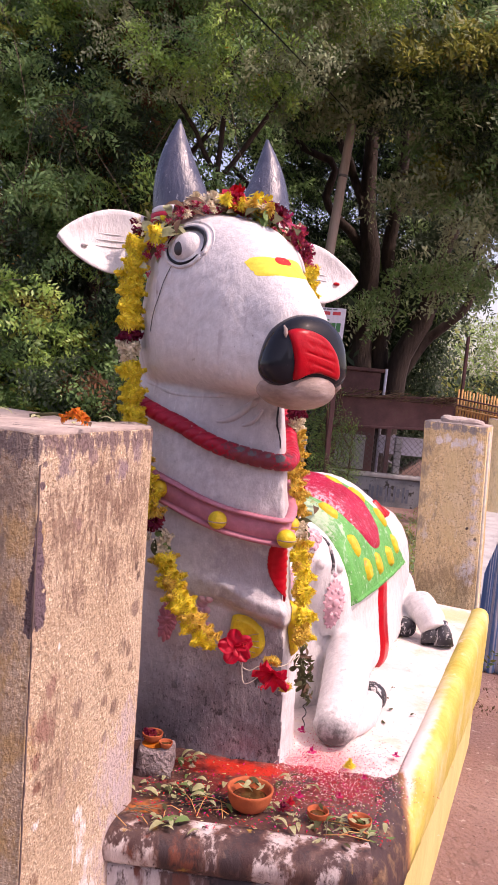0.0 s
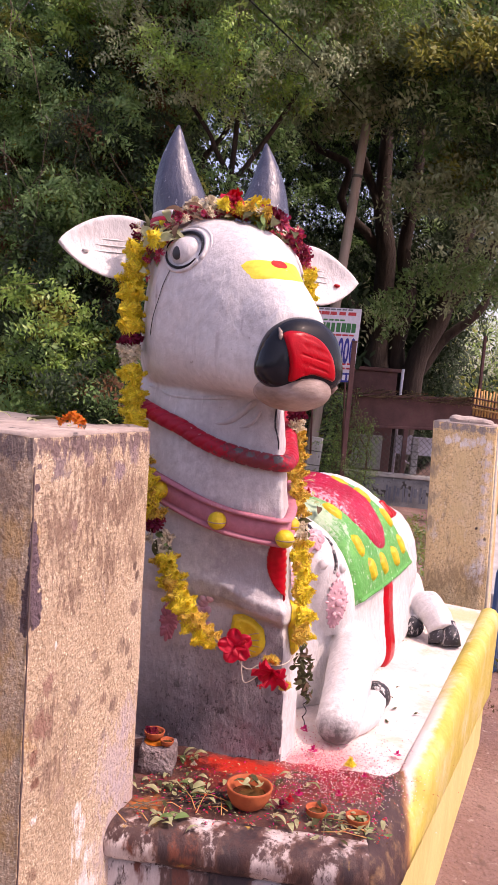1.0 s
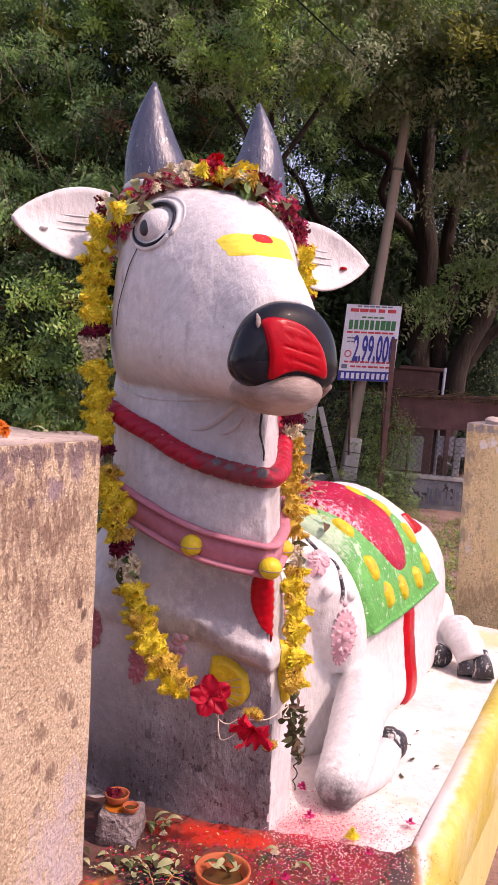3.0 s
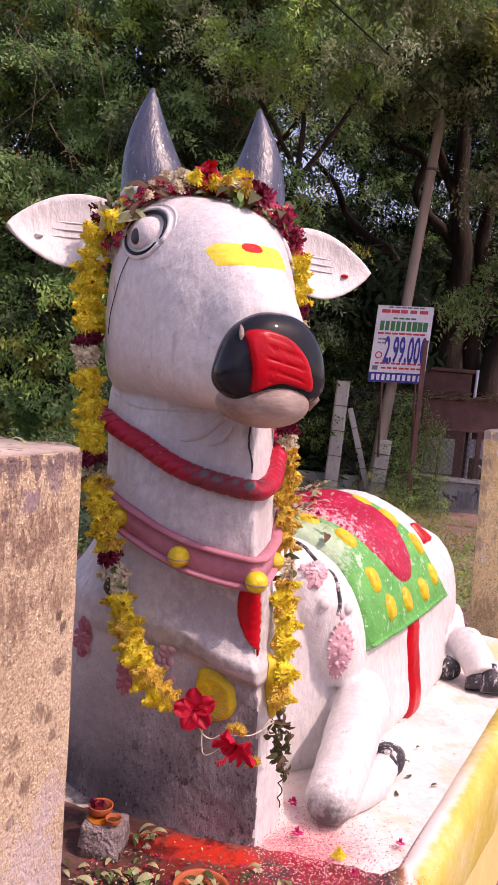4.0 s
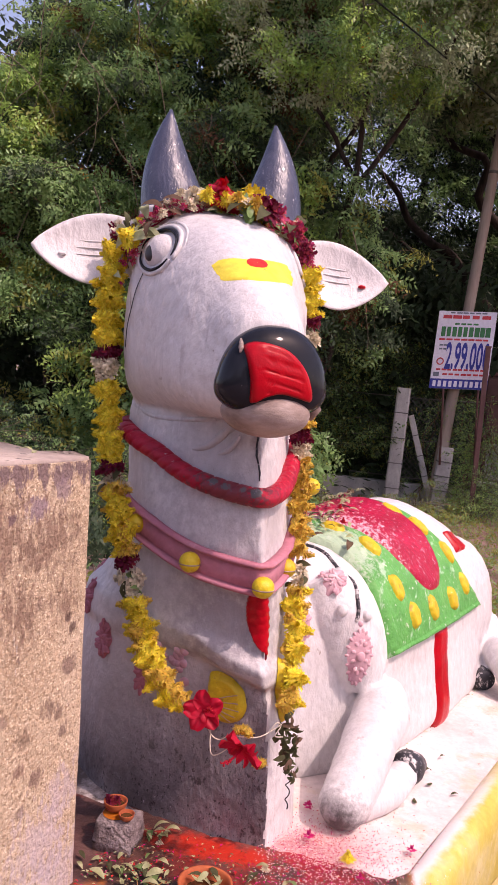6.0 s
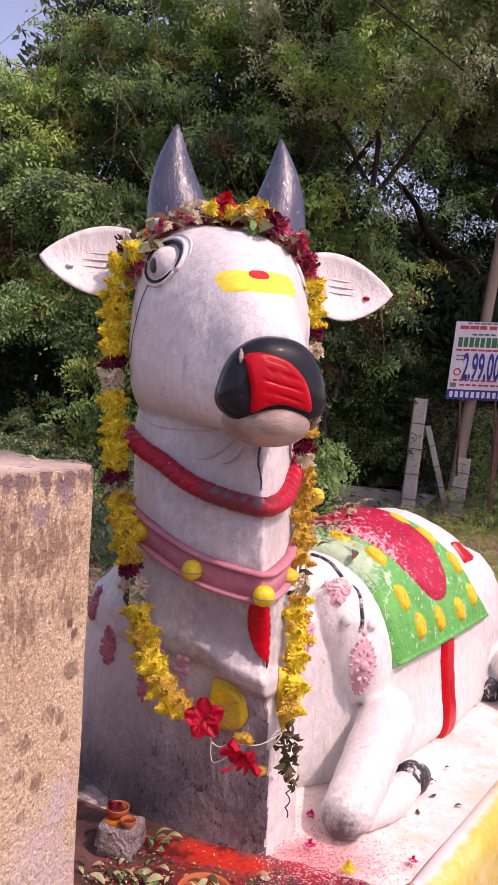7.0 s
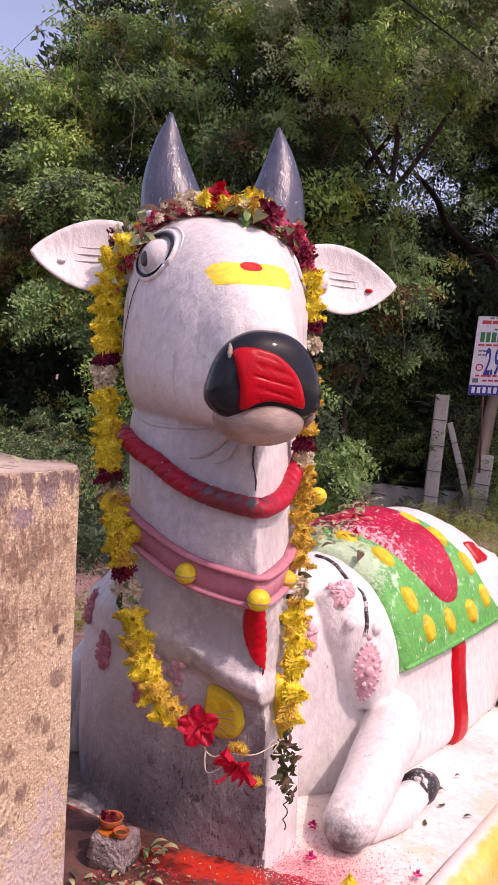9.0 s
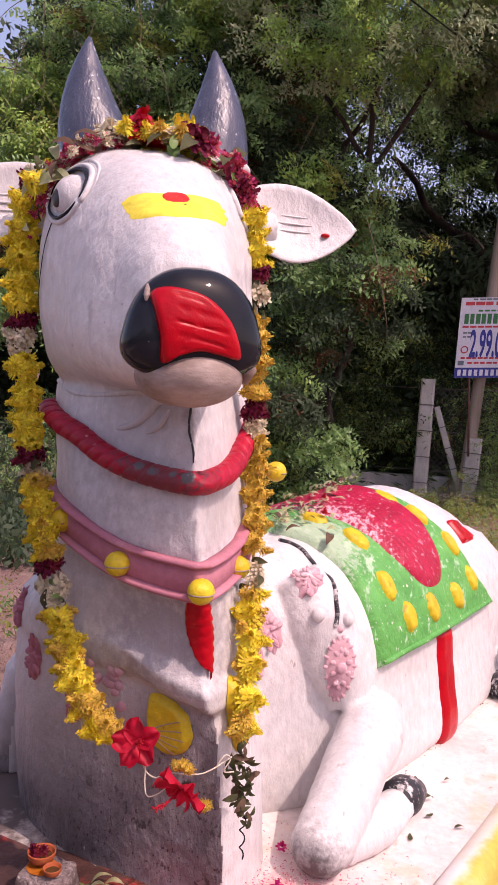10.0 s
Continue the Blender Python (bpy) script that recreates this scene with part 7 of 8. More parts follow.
def far_right():
    """What shows beyond the rear pillar: paling fence, another pillar, a blue sheet and a far white block."""
    pale = thing("paling_fence", "row of orange-brown bamboo palings", "fence")
    for k in range(36):
        bm = bmesh.new()
        x, y = 3.70 + 0.056 * k, 16.0 - 0.01 * k
        top = 1.68 - 0.007 * k + 0.018 * math.sin(k * 2.3)
        rad = 0.021 + 0.003 * math.sin(k * 1.7)
        tube(bm, [(x, y, 1.16 - 0.004 * k), (x + 0.008 * math.sin(k), y, 1.32), (x + 0.012 * math.sin(k * 1.3), y, top)], [rad, rad, rad * 0.8], 6)
        part("paling", bm, BAMBOO, pale)
    bm = bmesh.new()
    box(bm, (3.64, 16.02, -1.2), (5.75, 16.06, 1.26), None, 0.01)
    part("board", bm, RUST, pale, "rusty sheet behind the palings' feet", False)
    for z, mat in ((1.30, BAMBOO), (1.37, RUST), (1.50, RUST)):
        bm = bmesh.new()
        tube(bm, [(3.66, 15.96, z), (5.72, 15.60, z - 0.24)], 0.016, 6)
        part("rail", bm, mat, pale)
    build_pillar("pillar", (3.60, 13.0, -0.33), ALONG, ACROSS, (0.40, 0.44), 1.54, "tan plastered square pillar further along the road", lean=-0.05, coat=FAR_PLASTER)
    slab = thing("concrete_ramp", "pale concrete ramp beyond the pillar", "ramp", at=(3.4, 10.2, -0.33))
    bm = bmesh.new()
    box(bm, (-0.75, -3.2, -1.0), (3.0, 4.4, 0.06), Matrix.Rotation(radians(-19.7), 4, "Z"), 0.02)
    part("top", bm, CONCRETE, slab, "", False)
    cloth = thing("plastic_sheet", "blue and white striped sheet standing beyond the pillar", "sheet")
    bm = bmesh.new()
    rows = []
    for i in range(25):
        u = i / 24
        row = []
        for j in range(16):
            v = j / 15
            p = Vector((1.53, 5.30, 0)) + ACROSS * (0.60 * u) + ALONG * (0.03 * math.sin(u * 60) + 0.10 * u)
            row.append((p.x, p.y, -0.36 + (0.36 + min(1.20, 0.33 + 2.1 * u)) * v))
        rows.append(row)
    loft(bm, rows, False, 0, False)
    ob = part("fabric", bm, TARP, cloth)
    so = ob.modifiers.new("thick", "SOLIDIFY")
    so.thickness = 0.004
    block = thing("far_building", "small white building far down the road", "building", at=(9.6, 37, -1))
    bm = bmesh.new()
    box(bm, (-1.2, 0, 0), (1.8, 2, 3.2), None, 0.03)
    part("wall", bm, SIGNWHITE, block, "white rendered wall", False)
    bm = bmesh.new()
    box(bm, (-1.4, -0.2, 3.2), (2.0, 2.2, 3.4), None, 0.03)
    part("roof", bm, CONCRETE, block, "", False)
    for x in (-0.6, 0.7):
        bm = bmesh.new()
        box(bm, (x, -0.03, 1.2), (x + 0.6, 0.02, 2.2))
        part("window", bm, BLACK, block, "", False)


far_right()

# ---- flowers, lamps and offerings ----
def petal_ring(bm, n, r0, r1, wide, rise, mat, c=Vector((0, 0, 0)), wob=0.15, rnd=random):
    for k in range(n):
        a = 2 * math.pi * (k + rnd.uniform(-0.3, 0.3)) / n
        d = Vector((math.cos(a), math.sin(a), 0))
        s = Vector((-d.y, d.x, 0)) * wide
        r = r1 * rnd.uniform(1 - wob, 1 + wob)
        z = rise * rnd.uniform(0.6, 1.3)
        p0, p1, p2 = c + d * r0, c + d * (r0 + r) * 0.5 + Vector((0, 0, z)), c + d * r + Vector((0, 0, z * 0.7))
        v = [bm.verts.new(q) for q in (p0 - s * 0.5, p0 + s * 0.5, p1 + s, p2 + s * 0.55, p2 - s * 0.55, p1 - s)]
        for q in ((0, 1, 2, 5), (5, 2, 3, 4)):
            bm.faces.new([v[i] for i in q]).material_index = mat


def bloom_mesh(name, mat, seed, r=0.026, n=13, layers=4):
    """A small many-petalled bloom, open side along +z."""
    rnd = random.Random(seed)
    bm = bmesh.new()
    for k in range(layers):
        u = k / max(1, layers - 1)
        petal_ring(bm, n - k * 2, 0.003, r * (1 - 0.70 * u), (0.0042 if n < 18 else 0.0027) - 0.0007 * u, r * (0.02 + 0.72 * u), 0, Vector((0, 0, 0.002 * k)), 0.18, rnd)
    return mesh_of(name, bm, mat, False)


BLOOMS = {key: [bloom_mesh("bloom", mat, 20 + i, r, n, lay) for i in range(3)] for key, (mat, r, n, lay) in {
    "y": (MARIGOLD, 0.027, 24, 5), "g": (GOLD, 0.024, 20, 5), "m": (ROSE, 0.026, 10, 4), "c": (CREAM, 0.026, 12, 4), "r": (REDPETAL, 0.026, 17, 6), "o": (ORANGE, 0.026, 13, 4), "k": (ROSEPINK, 0.022, 8, 3), "p": (HOTPINK, 0.014, 7, 2)}.items()}


def small_leaf(name, mat, length, wide, curl, seed):
    rnd = random.Random(seed)
    bm = bmesh.new()
    rows = []
    for k in range(7):
        u = k / 6
        w = wide * math.sin(math.pi * (0.06 + 0.94 * u)) ** 0.8 if u < 1 else 0.0005
        z = curl * math.sin(math.pi * u) + rnd.uniform(-0.1, 0.1) * curl
        rows.append([(length * u, -w, z + 0.25 * w), (length * u, 0, z), (length * u, w, z + 0.25 * w)])
    loft(bm, rows, False, 0, False)
    return mesh_of(name, bm, mat, True)


LEAVES = {key: [small_leaf("leaf", mat, ln, wd, cu, 5 + i) for i, (ln, wd, cu) in enumerate(((0.052, 0.0095, 0.008), (0.060, 0.0125, 0.014), (0.044, 0.0085, -0.006)))]
          for key, mat in (("w", WILT), ("l", PALELEAF), ("d", LITTER), ("f", LEAF))}


def facing(normal, spin=0.0):
    n = Vector(normal).normalized()
    return n.to_track_quat("Z", "Y").to_matrix().to_4x4() @ Matrix.Rotation(spin, 4, "Z")


def put(name, mesh, parent, place, normal, spin, scale=1.0):
    ob = new(name, mesh)
    ob.parent = parent
    ob.matrix_local = Matrix.Translation(place) @ facing(normal, spin) @ Matrix.Diagonal((scale, scale, scale, 1))
    return ob


def strand(label, path, bands, seed, step=0.027, girth=0.018, outward=Vector((0.2, -1, 0.1))):
    """A strung flower garland; bands are (share of the length, kinds of bloom or leaf)."""
    rnd = random.Random(seed)
    root = thing("flower_garland", label, "garland", "garlands on the statue")
    pts = [Vector(p) for p in smooth_loop(path, 160, False)]
    run = [0.0]
    for a, b in zip(pts, pts[1:]):
        run.append(run[-1] + (b - a).length)
    bm = bmesh.new()
    tube(bm, pts[::4], 0.004, 6)
    part("string", bm, STRING, root, "pale cotton string")
    s = 0.0
    while s < run[-1]:
        i = min(range(len(run)), key=lambda k: abs(run[k] - s))
        p = pts[i]
        d = (pts[min(i + 2, len(pts) - 1)] - pts[max(i - 2, 0)]).normalized()
        share, kinds = s / run[-1], bands[-1][1]
        for lim, ks in bands:
            if share < lim:
                kinds = ks
                break
        side = d.cross(outward).normalized()
        front = side.cross(d).normalized()
        if front.dot(outward) < 0:
            front = -front
        for ang in ((-1.35, -0.45, 0.45, 1.35) if girth > 0.015 else (-1.0, 0.0, 1.0)):
            t = ang + rnd.uniform(-0.35, 0.35)
            n = (front * math.cos(t) + side * math.sin(t) + d * rnd.uniform(-0.55, 0.35)).normalized()
            key = rnd.choice(kinds)
            pinch = 0.40 + 0.75 * abs(math.sin(s * 50 + seed))
            q = p + n * girth * pinch * rnd.uniform(0.75, 1.1) + d * rnd.uniform(-0.008, 0.008)
            if key in LEAVES:
                put("leaf", rnd.choice(LEAVES[key]), root, q, n + Vector((0, 0, rnd.uniform(-0.6, 0.6))), rnd.uniform(0, 6.28), rnd.uniform(0.6, 1.0))
            else:
                put("bloom", rnd.choice(BLOOMS[key]), root, q, n, rnd.uniform(0, 6.28), rnd.uniform(0.8, 1.12) * (0.72 + 0.34 * pinch))
        s += step * (1.0 if kinds[0] in "yg" else 0.85)
    return root


strand("long yellow chrysanthemum garland with maroon and cream bands",
       [(-0.415, 2.44, 1.88), (-0.432, 2.42, 1.77), (-0.430, 2.41, 1.65), (-0.423, 2.405, 1.53), (-0.410, 2.392, 1.42), (-0.392, 2.385, 1.33), (-0.370, 2.372, 1.22), (-0.330, 2.342, 1.10), (-0.287, 2.312, 1.00),
        (-0.243, 2.278, 0.90), (-0.195, 2.245, 0.815), (-0.135, 2.216, 0.748), (-0.065, 2.200, 0.700)],
       [(0.04, "mwc"), (0.245, "y"), (0.275, "m"), (0.325, "ccw"), (0.475, "y"), (0.50, "m"), (0.545, "cw"), (0.685, "yyg"), (0.705, "mm"), (0.765, "wwfc"), (0.90, "yyg"), (1.0, "ygg")], 1)
strand("faded golden chrysanthemum garland with maroon bands",
       [(0.040, 2.478, 1.90), (0.082, 2.498, 1.79), (0.094, 2.515, 1.66), (0.096, 2.52, 1.54), (0.096, 2.535, 1.42), (0.096, 2.545, 1.33), (0.105, 2.54, 1.22), (0.122, 2.49, 1.10), (0.135, 2.43, 1.00), (0.148, 2.375, 0.90),
        (0.158, 2.33, 0.80), (0.165, 2.29, 0.73)],
       [(0.10, "kkkm"), (0.18, "y"), (0.20, "m"), (0.27, "cw"), (0.41, "g"), (0.45, "m"), (0.50, "cc"), (0.63, "g"), (0.70, "gg"), (0.73, "mw"), (0.77, "wcc"), (1.0, "gy")], 2, 0.030, 0.0145, Vector((0.5, -0.9, 0.1)))


def skin_at(start, aim):
    s, a = Vector(start), Vector(aim)
    hit = SKIN.ray_cast(s, (a - s).normalized())
    return (hit[0], hit[1]) if hit[0] is not None else (a, (s - a).normalized())


def headband():
    rnd = random.Random(5)
    root = thing("flower_headband", "band of wilted maroon, cream and yellow flowers round the horns", "garland", "garlands on the statue")
    pools = ((-0.75, "kldlwyk"), (-0.35, "kkckcdk"), (-0.12, "cclcfk"), (0.02, "rgycl"), (0.35, "lflwfc"), (0.60, "lflcwk"), (0.85, "kkclk"), (1.01, "kkckl"))
    for k in range(320):
        u = rnd.uniform(-1.03, 1.12)
        r = 0.262 * math.copysign(abs(u) ** 0.9, u)
        drop = 0.105 * max(0, (abs(u) - 0.55) / 0.45) ** 1.6
        z = 1.932 - 0.03 * u * u - drop * 1.2 + rnd.uniform(-0.052, 0.034 if u > -0.35 else 0.004)
        f = 0.10 + 0.03 * (1 - min(1.0, u * u)) + rnd.uniform(-0.03, 0.065)
        co, no = skin_at(hp(f + 0.35, r * 1.9, z + 0.35), hp(f - 0.06, r * 0.8, z - 0.06))
        q = co + no * rnd.uniform(0.006, 0.036)
        key = rnd.choice(next(p for lim, p in pools if u < lim or lim > 1))
        n = (no + HF * 0.55 + Vector((rnd.uniform(-0.5, 0.5), rnd.uniform(-0.5, 0.5), rnd.uniform(-0.3, 0.5)))).normalized()
        if key in LEAVES:
            put("leaf", rnd.choice(LEAVES[key]), root, q, n, rnd.uniform(0, 6.28), rnd.uniform(0.7, 1.25))
        else:
            put("bloom", rnd.choice(BLOOMS[key]), root, q, n, rnd.uniform(0, 6.28), rnd.uniform(0.7, 1.05) * (1.0 if abs(u) < 0.35 else 0.72))
    # the larger blooms that stand out
    for key, f, r, z, s in (("r", 0.18, -0.045, 1.970, 1.5), ("r", 0.20, -0.045, 1.945, 1.3), ("m", 0.15, -0.075, 1.975, 1.1), ("y", 0.19, 0.025, 1.985, 1.6), ("y", 0.19, 0.055, 1.982, 1.5), ("y", 0.21, 0.040, 1.965, 1.4), ("m", 0.23, 0.065, 1.920, 1.4), ("m", 0.23, 0.045, 1.915, 1.3), ("k", 0.23, 0.085, 1.912, 1.3), ("y", 0.20, -0.075, 1.935, 0.8), ("c", 0.19, -0.105, 1.955, 1.1),
                            ("c", 0.14, -0.125, 1.975, 1.2), ("c", 0.20, 0.13, 1.93, 1.1), ("y", 0.20, -0.235, 1.865, 1.1), ("g", 0.23, 0.03, 1.905, 1.0), ("g", 0.21, -0.01, 1.915, 0.9)):
        co, no = skin_at(hp(f + 0.4, r, z + 0.3), hp(f - 0.08, r, z - 0.06))
        put("bloom", BLOOMS[key][0], root, co + no * 0.036 + HF * 0.012, (no + HF * 0.9).normalized(), 0.4, s * 1.25)
    # loose leaves and pale petals over the brow
    for k in range(64):
        r = rnd.uniform(0.0, 0.215)
        f, z = 0.20 + rnd.uniform(-0.05, 0.05), 1.915 - 0.9 * r * r + rnd.uniform(-0.02, 0.03)
        co, no = skin_at(hp(f + 0.35, r * 1.3, z + 0.35), hp(f - 0.06, r, z - 0.06))
        n = (no + HF * 0.6 + Vector((rnd.uniform(-0.6, 0.6), rnd.uniform(-0.4, 0.4), rnd.uniform(-0.2, 0.6)))).normalized()
        if k % 3:
            put("leaf", LEAVES["lwf"[k % 3] if k % 5 else "l"][k % 3], root, co + no * rnd.uniform(0.022, 0.045), n, rnd.uniform(0, 6.28), rnd.uniform(0.8, 1.35))
        else:
            put("bloom", rnd.choice(BLOOMS["cck"[k // 3 % 3]]), root, co + no * rnd.uniform(0.022, 0.042), n, rnd.uniform(0, 6.28), rnd.uniform(0.6, 0.9))
    for k in range(12):
        co, no = skin_at(hp(0.5, -0.12 + 0.02 * k, 2.25), hp(0.12, -0.12 + 0.02 * k, 1.92))
        put("leaf", LEAVES["l" if k % 2 else "w"][k % 3], root, co + no * 0.025, no + Vector((0, 0, 0.8)), k * 1.7, 1.3)


headband()


def hibiscus(place, normal, spin, size, droop):
    root = thing("hibiscus_flower", "fresh scarlet hibiscus flower tied on the garland", "flower", "hibiscus flowers")
    root.matrix_world = Matrix.Translation(place) @ facing(normal, spin)
    rnd = random.Random(int(size * 1000))
    for k in range(5):
        bm = bmesh.new()
        rows = []
        for i in range(8):
            u = i / 7
            w = size * (0.10 + 0.34 * math.sin(math.pi * min(1, 0.10 + 0.74 * u)))
            row = []
            for j in range(7):
                s = j / 6 * 2 - 1
                x = size * u * (1 - 0.12 * s * s)
                z = size * (0.28 * u - 0.45 * droop * u * u) + 0.010 * math.sin(s * 5 + k) * u + 0.006 * rnd.uniform(-1, 1) * u
                row.append((x, s * w, z + abs(s) * 0.008))
            rows.append(row)
        loft(bm, rows, False, 0, False)
        ob = part("petal", bm, REDPETAL, root)
        ob.matrix_local = Matrix.Rotation(2 * math.pi * k / 5, 4, "Z")
    bm = bmesh.new()
    pts = [(0, 0, 0), (0.004, 0, size * 0.45), (0.012, 0, size * 0.9), (0.025, 0.004, size * 1.2)]
    tube(bm, pts, [0.004, 0.003, 0.0025, 0.002], 6)
    for k in range(26):
        u = rnd.uniform(0.5, 1)
        p = Vector(pts[2]).lerp(Vector(pts[3]), u * 2 - 1) if u > 0.5 else Vector(pts[2])
        blob(bm, p + Vector((rnd.uniform(-1, 1), rnd.uniform(-1, 1), rnd.uniform(-1, 1))) * 0.006, (0.002, 0.002, 0.002), None, 5, 4)
    part("stamen", bm, REDPETAL, root)
    return root


hibiscus((-0.022, 2.185, 0.712), (0.15, -0.95, 0.25), 0.5, 0.050, 0.3)
hibiscus((0.088, 2.150, 0.660), (-0.25, -0.80, -0.55), 1.9, 0.056, 0.25)


def knot_and_wilt():
    root = thing("garland_tail", "wilted dark green leaf bunch tied with white thread", "garland", "garlands on the statue")
    rnd = random.Random(9)
    for k in range(80):
        u = rnd.random()
        p = Vector((0.168 + 0.025 * u, 2.262 - 0.03 * u, 0.69 - 0.115 * u)) + Vector((rnd.uniform(-1, 1), rnd.uniform(-1, 1), rnd.uniform(-1, 1))) * 0.016
        put("leaf", rnd.choice(LEAVES["w" if k % 4 else "d"]), root, p, (rnd.uniform(-1, 1), -1, rnd.uniform(-0.9, 0.9)), rnd.uniform(0, 6.28), rnd.uniform(0.35, 0.6))
    for k, (x, z) in enumerate(((0.070, 0.690), (0.082, 0.694), (0.094, 0.688), (0.122, 0.618), (0.132, 0.622))):
        put("bloom", BLOOMS["g"][k % 3], root, Vector((x, 2.165, z)), (0.1, -1, 0), k, 0.6)
    for pts in ([(-0.02, 2.19, 0.70), (0.0, 2.175, 0.665), (0.025, 2.17, 0.655), (0.05, 2.165, 0.672), (0.085, 2.165, 0.675), (0.12, 2.19, 0.672), (0.16, 2.235, 0.69)],
                [(0.0, 2.18, 0.685), (0.005, 2.165, 0.64), (0.015, 2.16, 0.62), (0.04, 2.165, 0.632), (0.06, 2.16, 0.66)],
                [(0.135, 2.205, 0.675), (0.150, 2.215, 0.700), (0.160, 2.225, 0.690), (0.150, 2.215, 0.668), (0.165, 2.235, 0.66)]):
        bm = bmesh.new()
        tube(bm, smooth_loop(pts, 24, False), 0.0014, 6)
        part("thread", bm, STRING, root, "white cotton thread")
    bm = bmesh.new()
    tube(bm, [(0.190 + 0.007 * math.sin(k * 0.7) * (1 - k / 40), 2.225 + 0.006 * math.cos(k * 0.7), 0.575 - 0.004 * k) for k in range(22)], 0.0016, 5)
    part("tendril", bm, BLACK, root, "thin dark curled tendril")


knot_and_wilt()


def clay_lamp(place, r, h, filled, label):
    """A turned clay bowl with oil, petals or leaves in it."""
    root = thing("clay_lamp", label, "oil lamp", "clay oil lamps", at=place)
    bm = bmesh.new()
    prof = [(0.55, 0), (0.78, 0.18), (0.95, 0.55), (1.0, 0.9), (1.02, 1.0), (0.97, 1.02), (0.90, 0.97), (0.86, 0.75), (0.70, 0.42), (0.4, 0.30), (0.02, 0.28)]
    rings = [[(r * q * math.cos(a), r * q * math.sin(a), h * z) for a in (2 * math.pi * k / 32 for k in range(32))] for q, z in prof]
    loft(bm, rings, True)
    part("bowl", bm, CLAY, root, "terracotta bowl")
    bm = bmesh.new()
    loft(bm, [[(r * 0.78 * s * math.cos(a), r * 0.78 * s * math.sin(a), h * 0.56) for a in (2 * math.pi * k / 24 for k in range(24))] for s in (1, 0.02)], False)
    part("oil", bm, OIL, root, "dark oil")
    rnd = random.Random(int(place[0] * 1000) + 7)
    for key, n, s in filled:
        for k in range(n):
            a, q = rnd.uniform(0, 6.28), r * 0.7 * rnd.random() ** 0.5
            p = Vector((q * math.cos(a), q * math.sin(a), h * 0.75 + rnd.uniform(0, 0.25) * h))
            nn = (rnd.uniform(-0.5, 0.5), rnd.uniform(-0.5, 0.5), 1)
            put("leaf" if key in LEAVES else "bloom", rnd.choice((LEAVES if key in LEAVES else BLOOMS)[key]), root, p, nn, rnd.uniform(0, 6.28), s)
    return root


Z = FLOOR_Z + 0.010
clay_lamp((0.055, 2.022, Z), 0.060, 0.055, [("l", 5, 0.7), ("w", 2, 0.8)], "wide terracotta bowl with oil and green leaves")
clay_lamp((0.232, 2.000, Z), 0.028, 0.026, [("w", 1, 0.4)], "small dark terracotta lamp among leaves")
clay_lamp((0.338, 1.985, Z), 0.031, 0.024, [("l", 2, 0.6)], "small terracotta lamp holding a curled leaf")


def stone_block():
    root = thing("stone_block", "rough pinkish stone block beside the chest", "block", at=(-0.212, 2.18, FLOOR_Z))
    bm = bmesh.new()
    rings = []
    for z, s in ((0, 1.04), (0.03, 1.02), (0.06, 1.0), (0.072, 0.98), (0.078, 0.93)):
        ring = []
        for k in range(24):
            a = 2 * math.pi * k / 24
            c, t = math.cos(a), math.sin(a)
            m = max(abs(c), abs(t)) ** 0.85
            x, y = 0.050 * c / m * s, 0.048 * t / m * s
            w = 0.004 * noise.noise((x * 30, y * 30, z * 30)) + 0.003 * noise.noise((x * 90, y * 90, z * 90))
            ring.append((x + w, y + w, z + (0.003 * noise.noise((x * 50, y * 50, 1)) if z > 0.05 else 0)))
        rings.append(ring)
    loft(bm, rings, True)
    part("body", bm, STONE, root)
    bm = bmesh.new()
    loft(bm, [[(0.034 * s * math.cos(a) * (1 + 0.25 * noise.noise((math.cos(a) * 2, math.sin(a) * 2, 0))) - 0.008, 0.03 * s * math.sin(a), 0.082 - 0.001 * s) for a in (2 * math.pi * k / 20 for k in range(20))] for s in (1, 0.02)], False)
    part("powder_smear", bm, ORANGE, root, "orange powder smear")
    clay_lamp((-0.228, 2.190, FLOOR_Z + 0.084), 0.029, 0.024, [("m", 3, 0.6)], "small terracotta lamp filled with maroon petals")
    clay_lamp((-0.186, 2.158, FLOOR_Z + 0.084), 0.019, 0.016, [], "tiny terracotta lamp on the stone block")


stone_block()


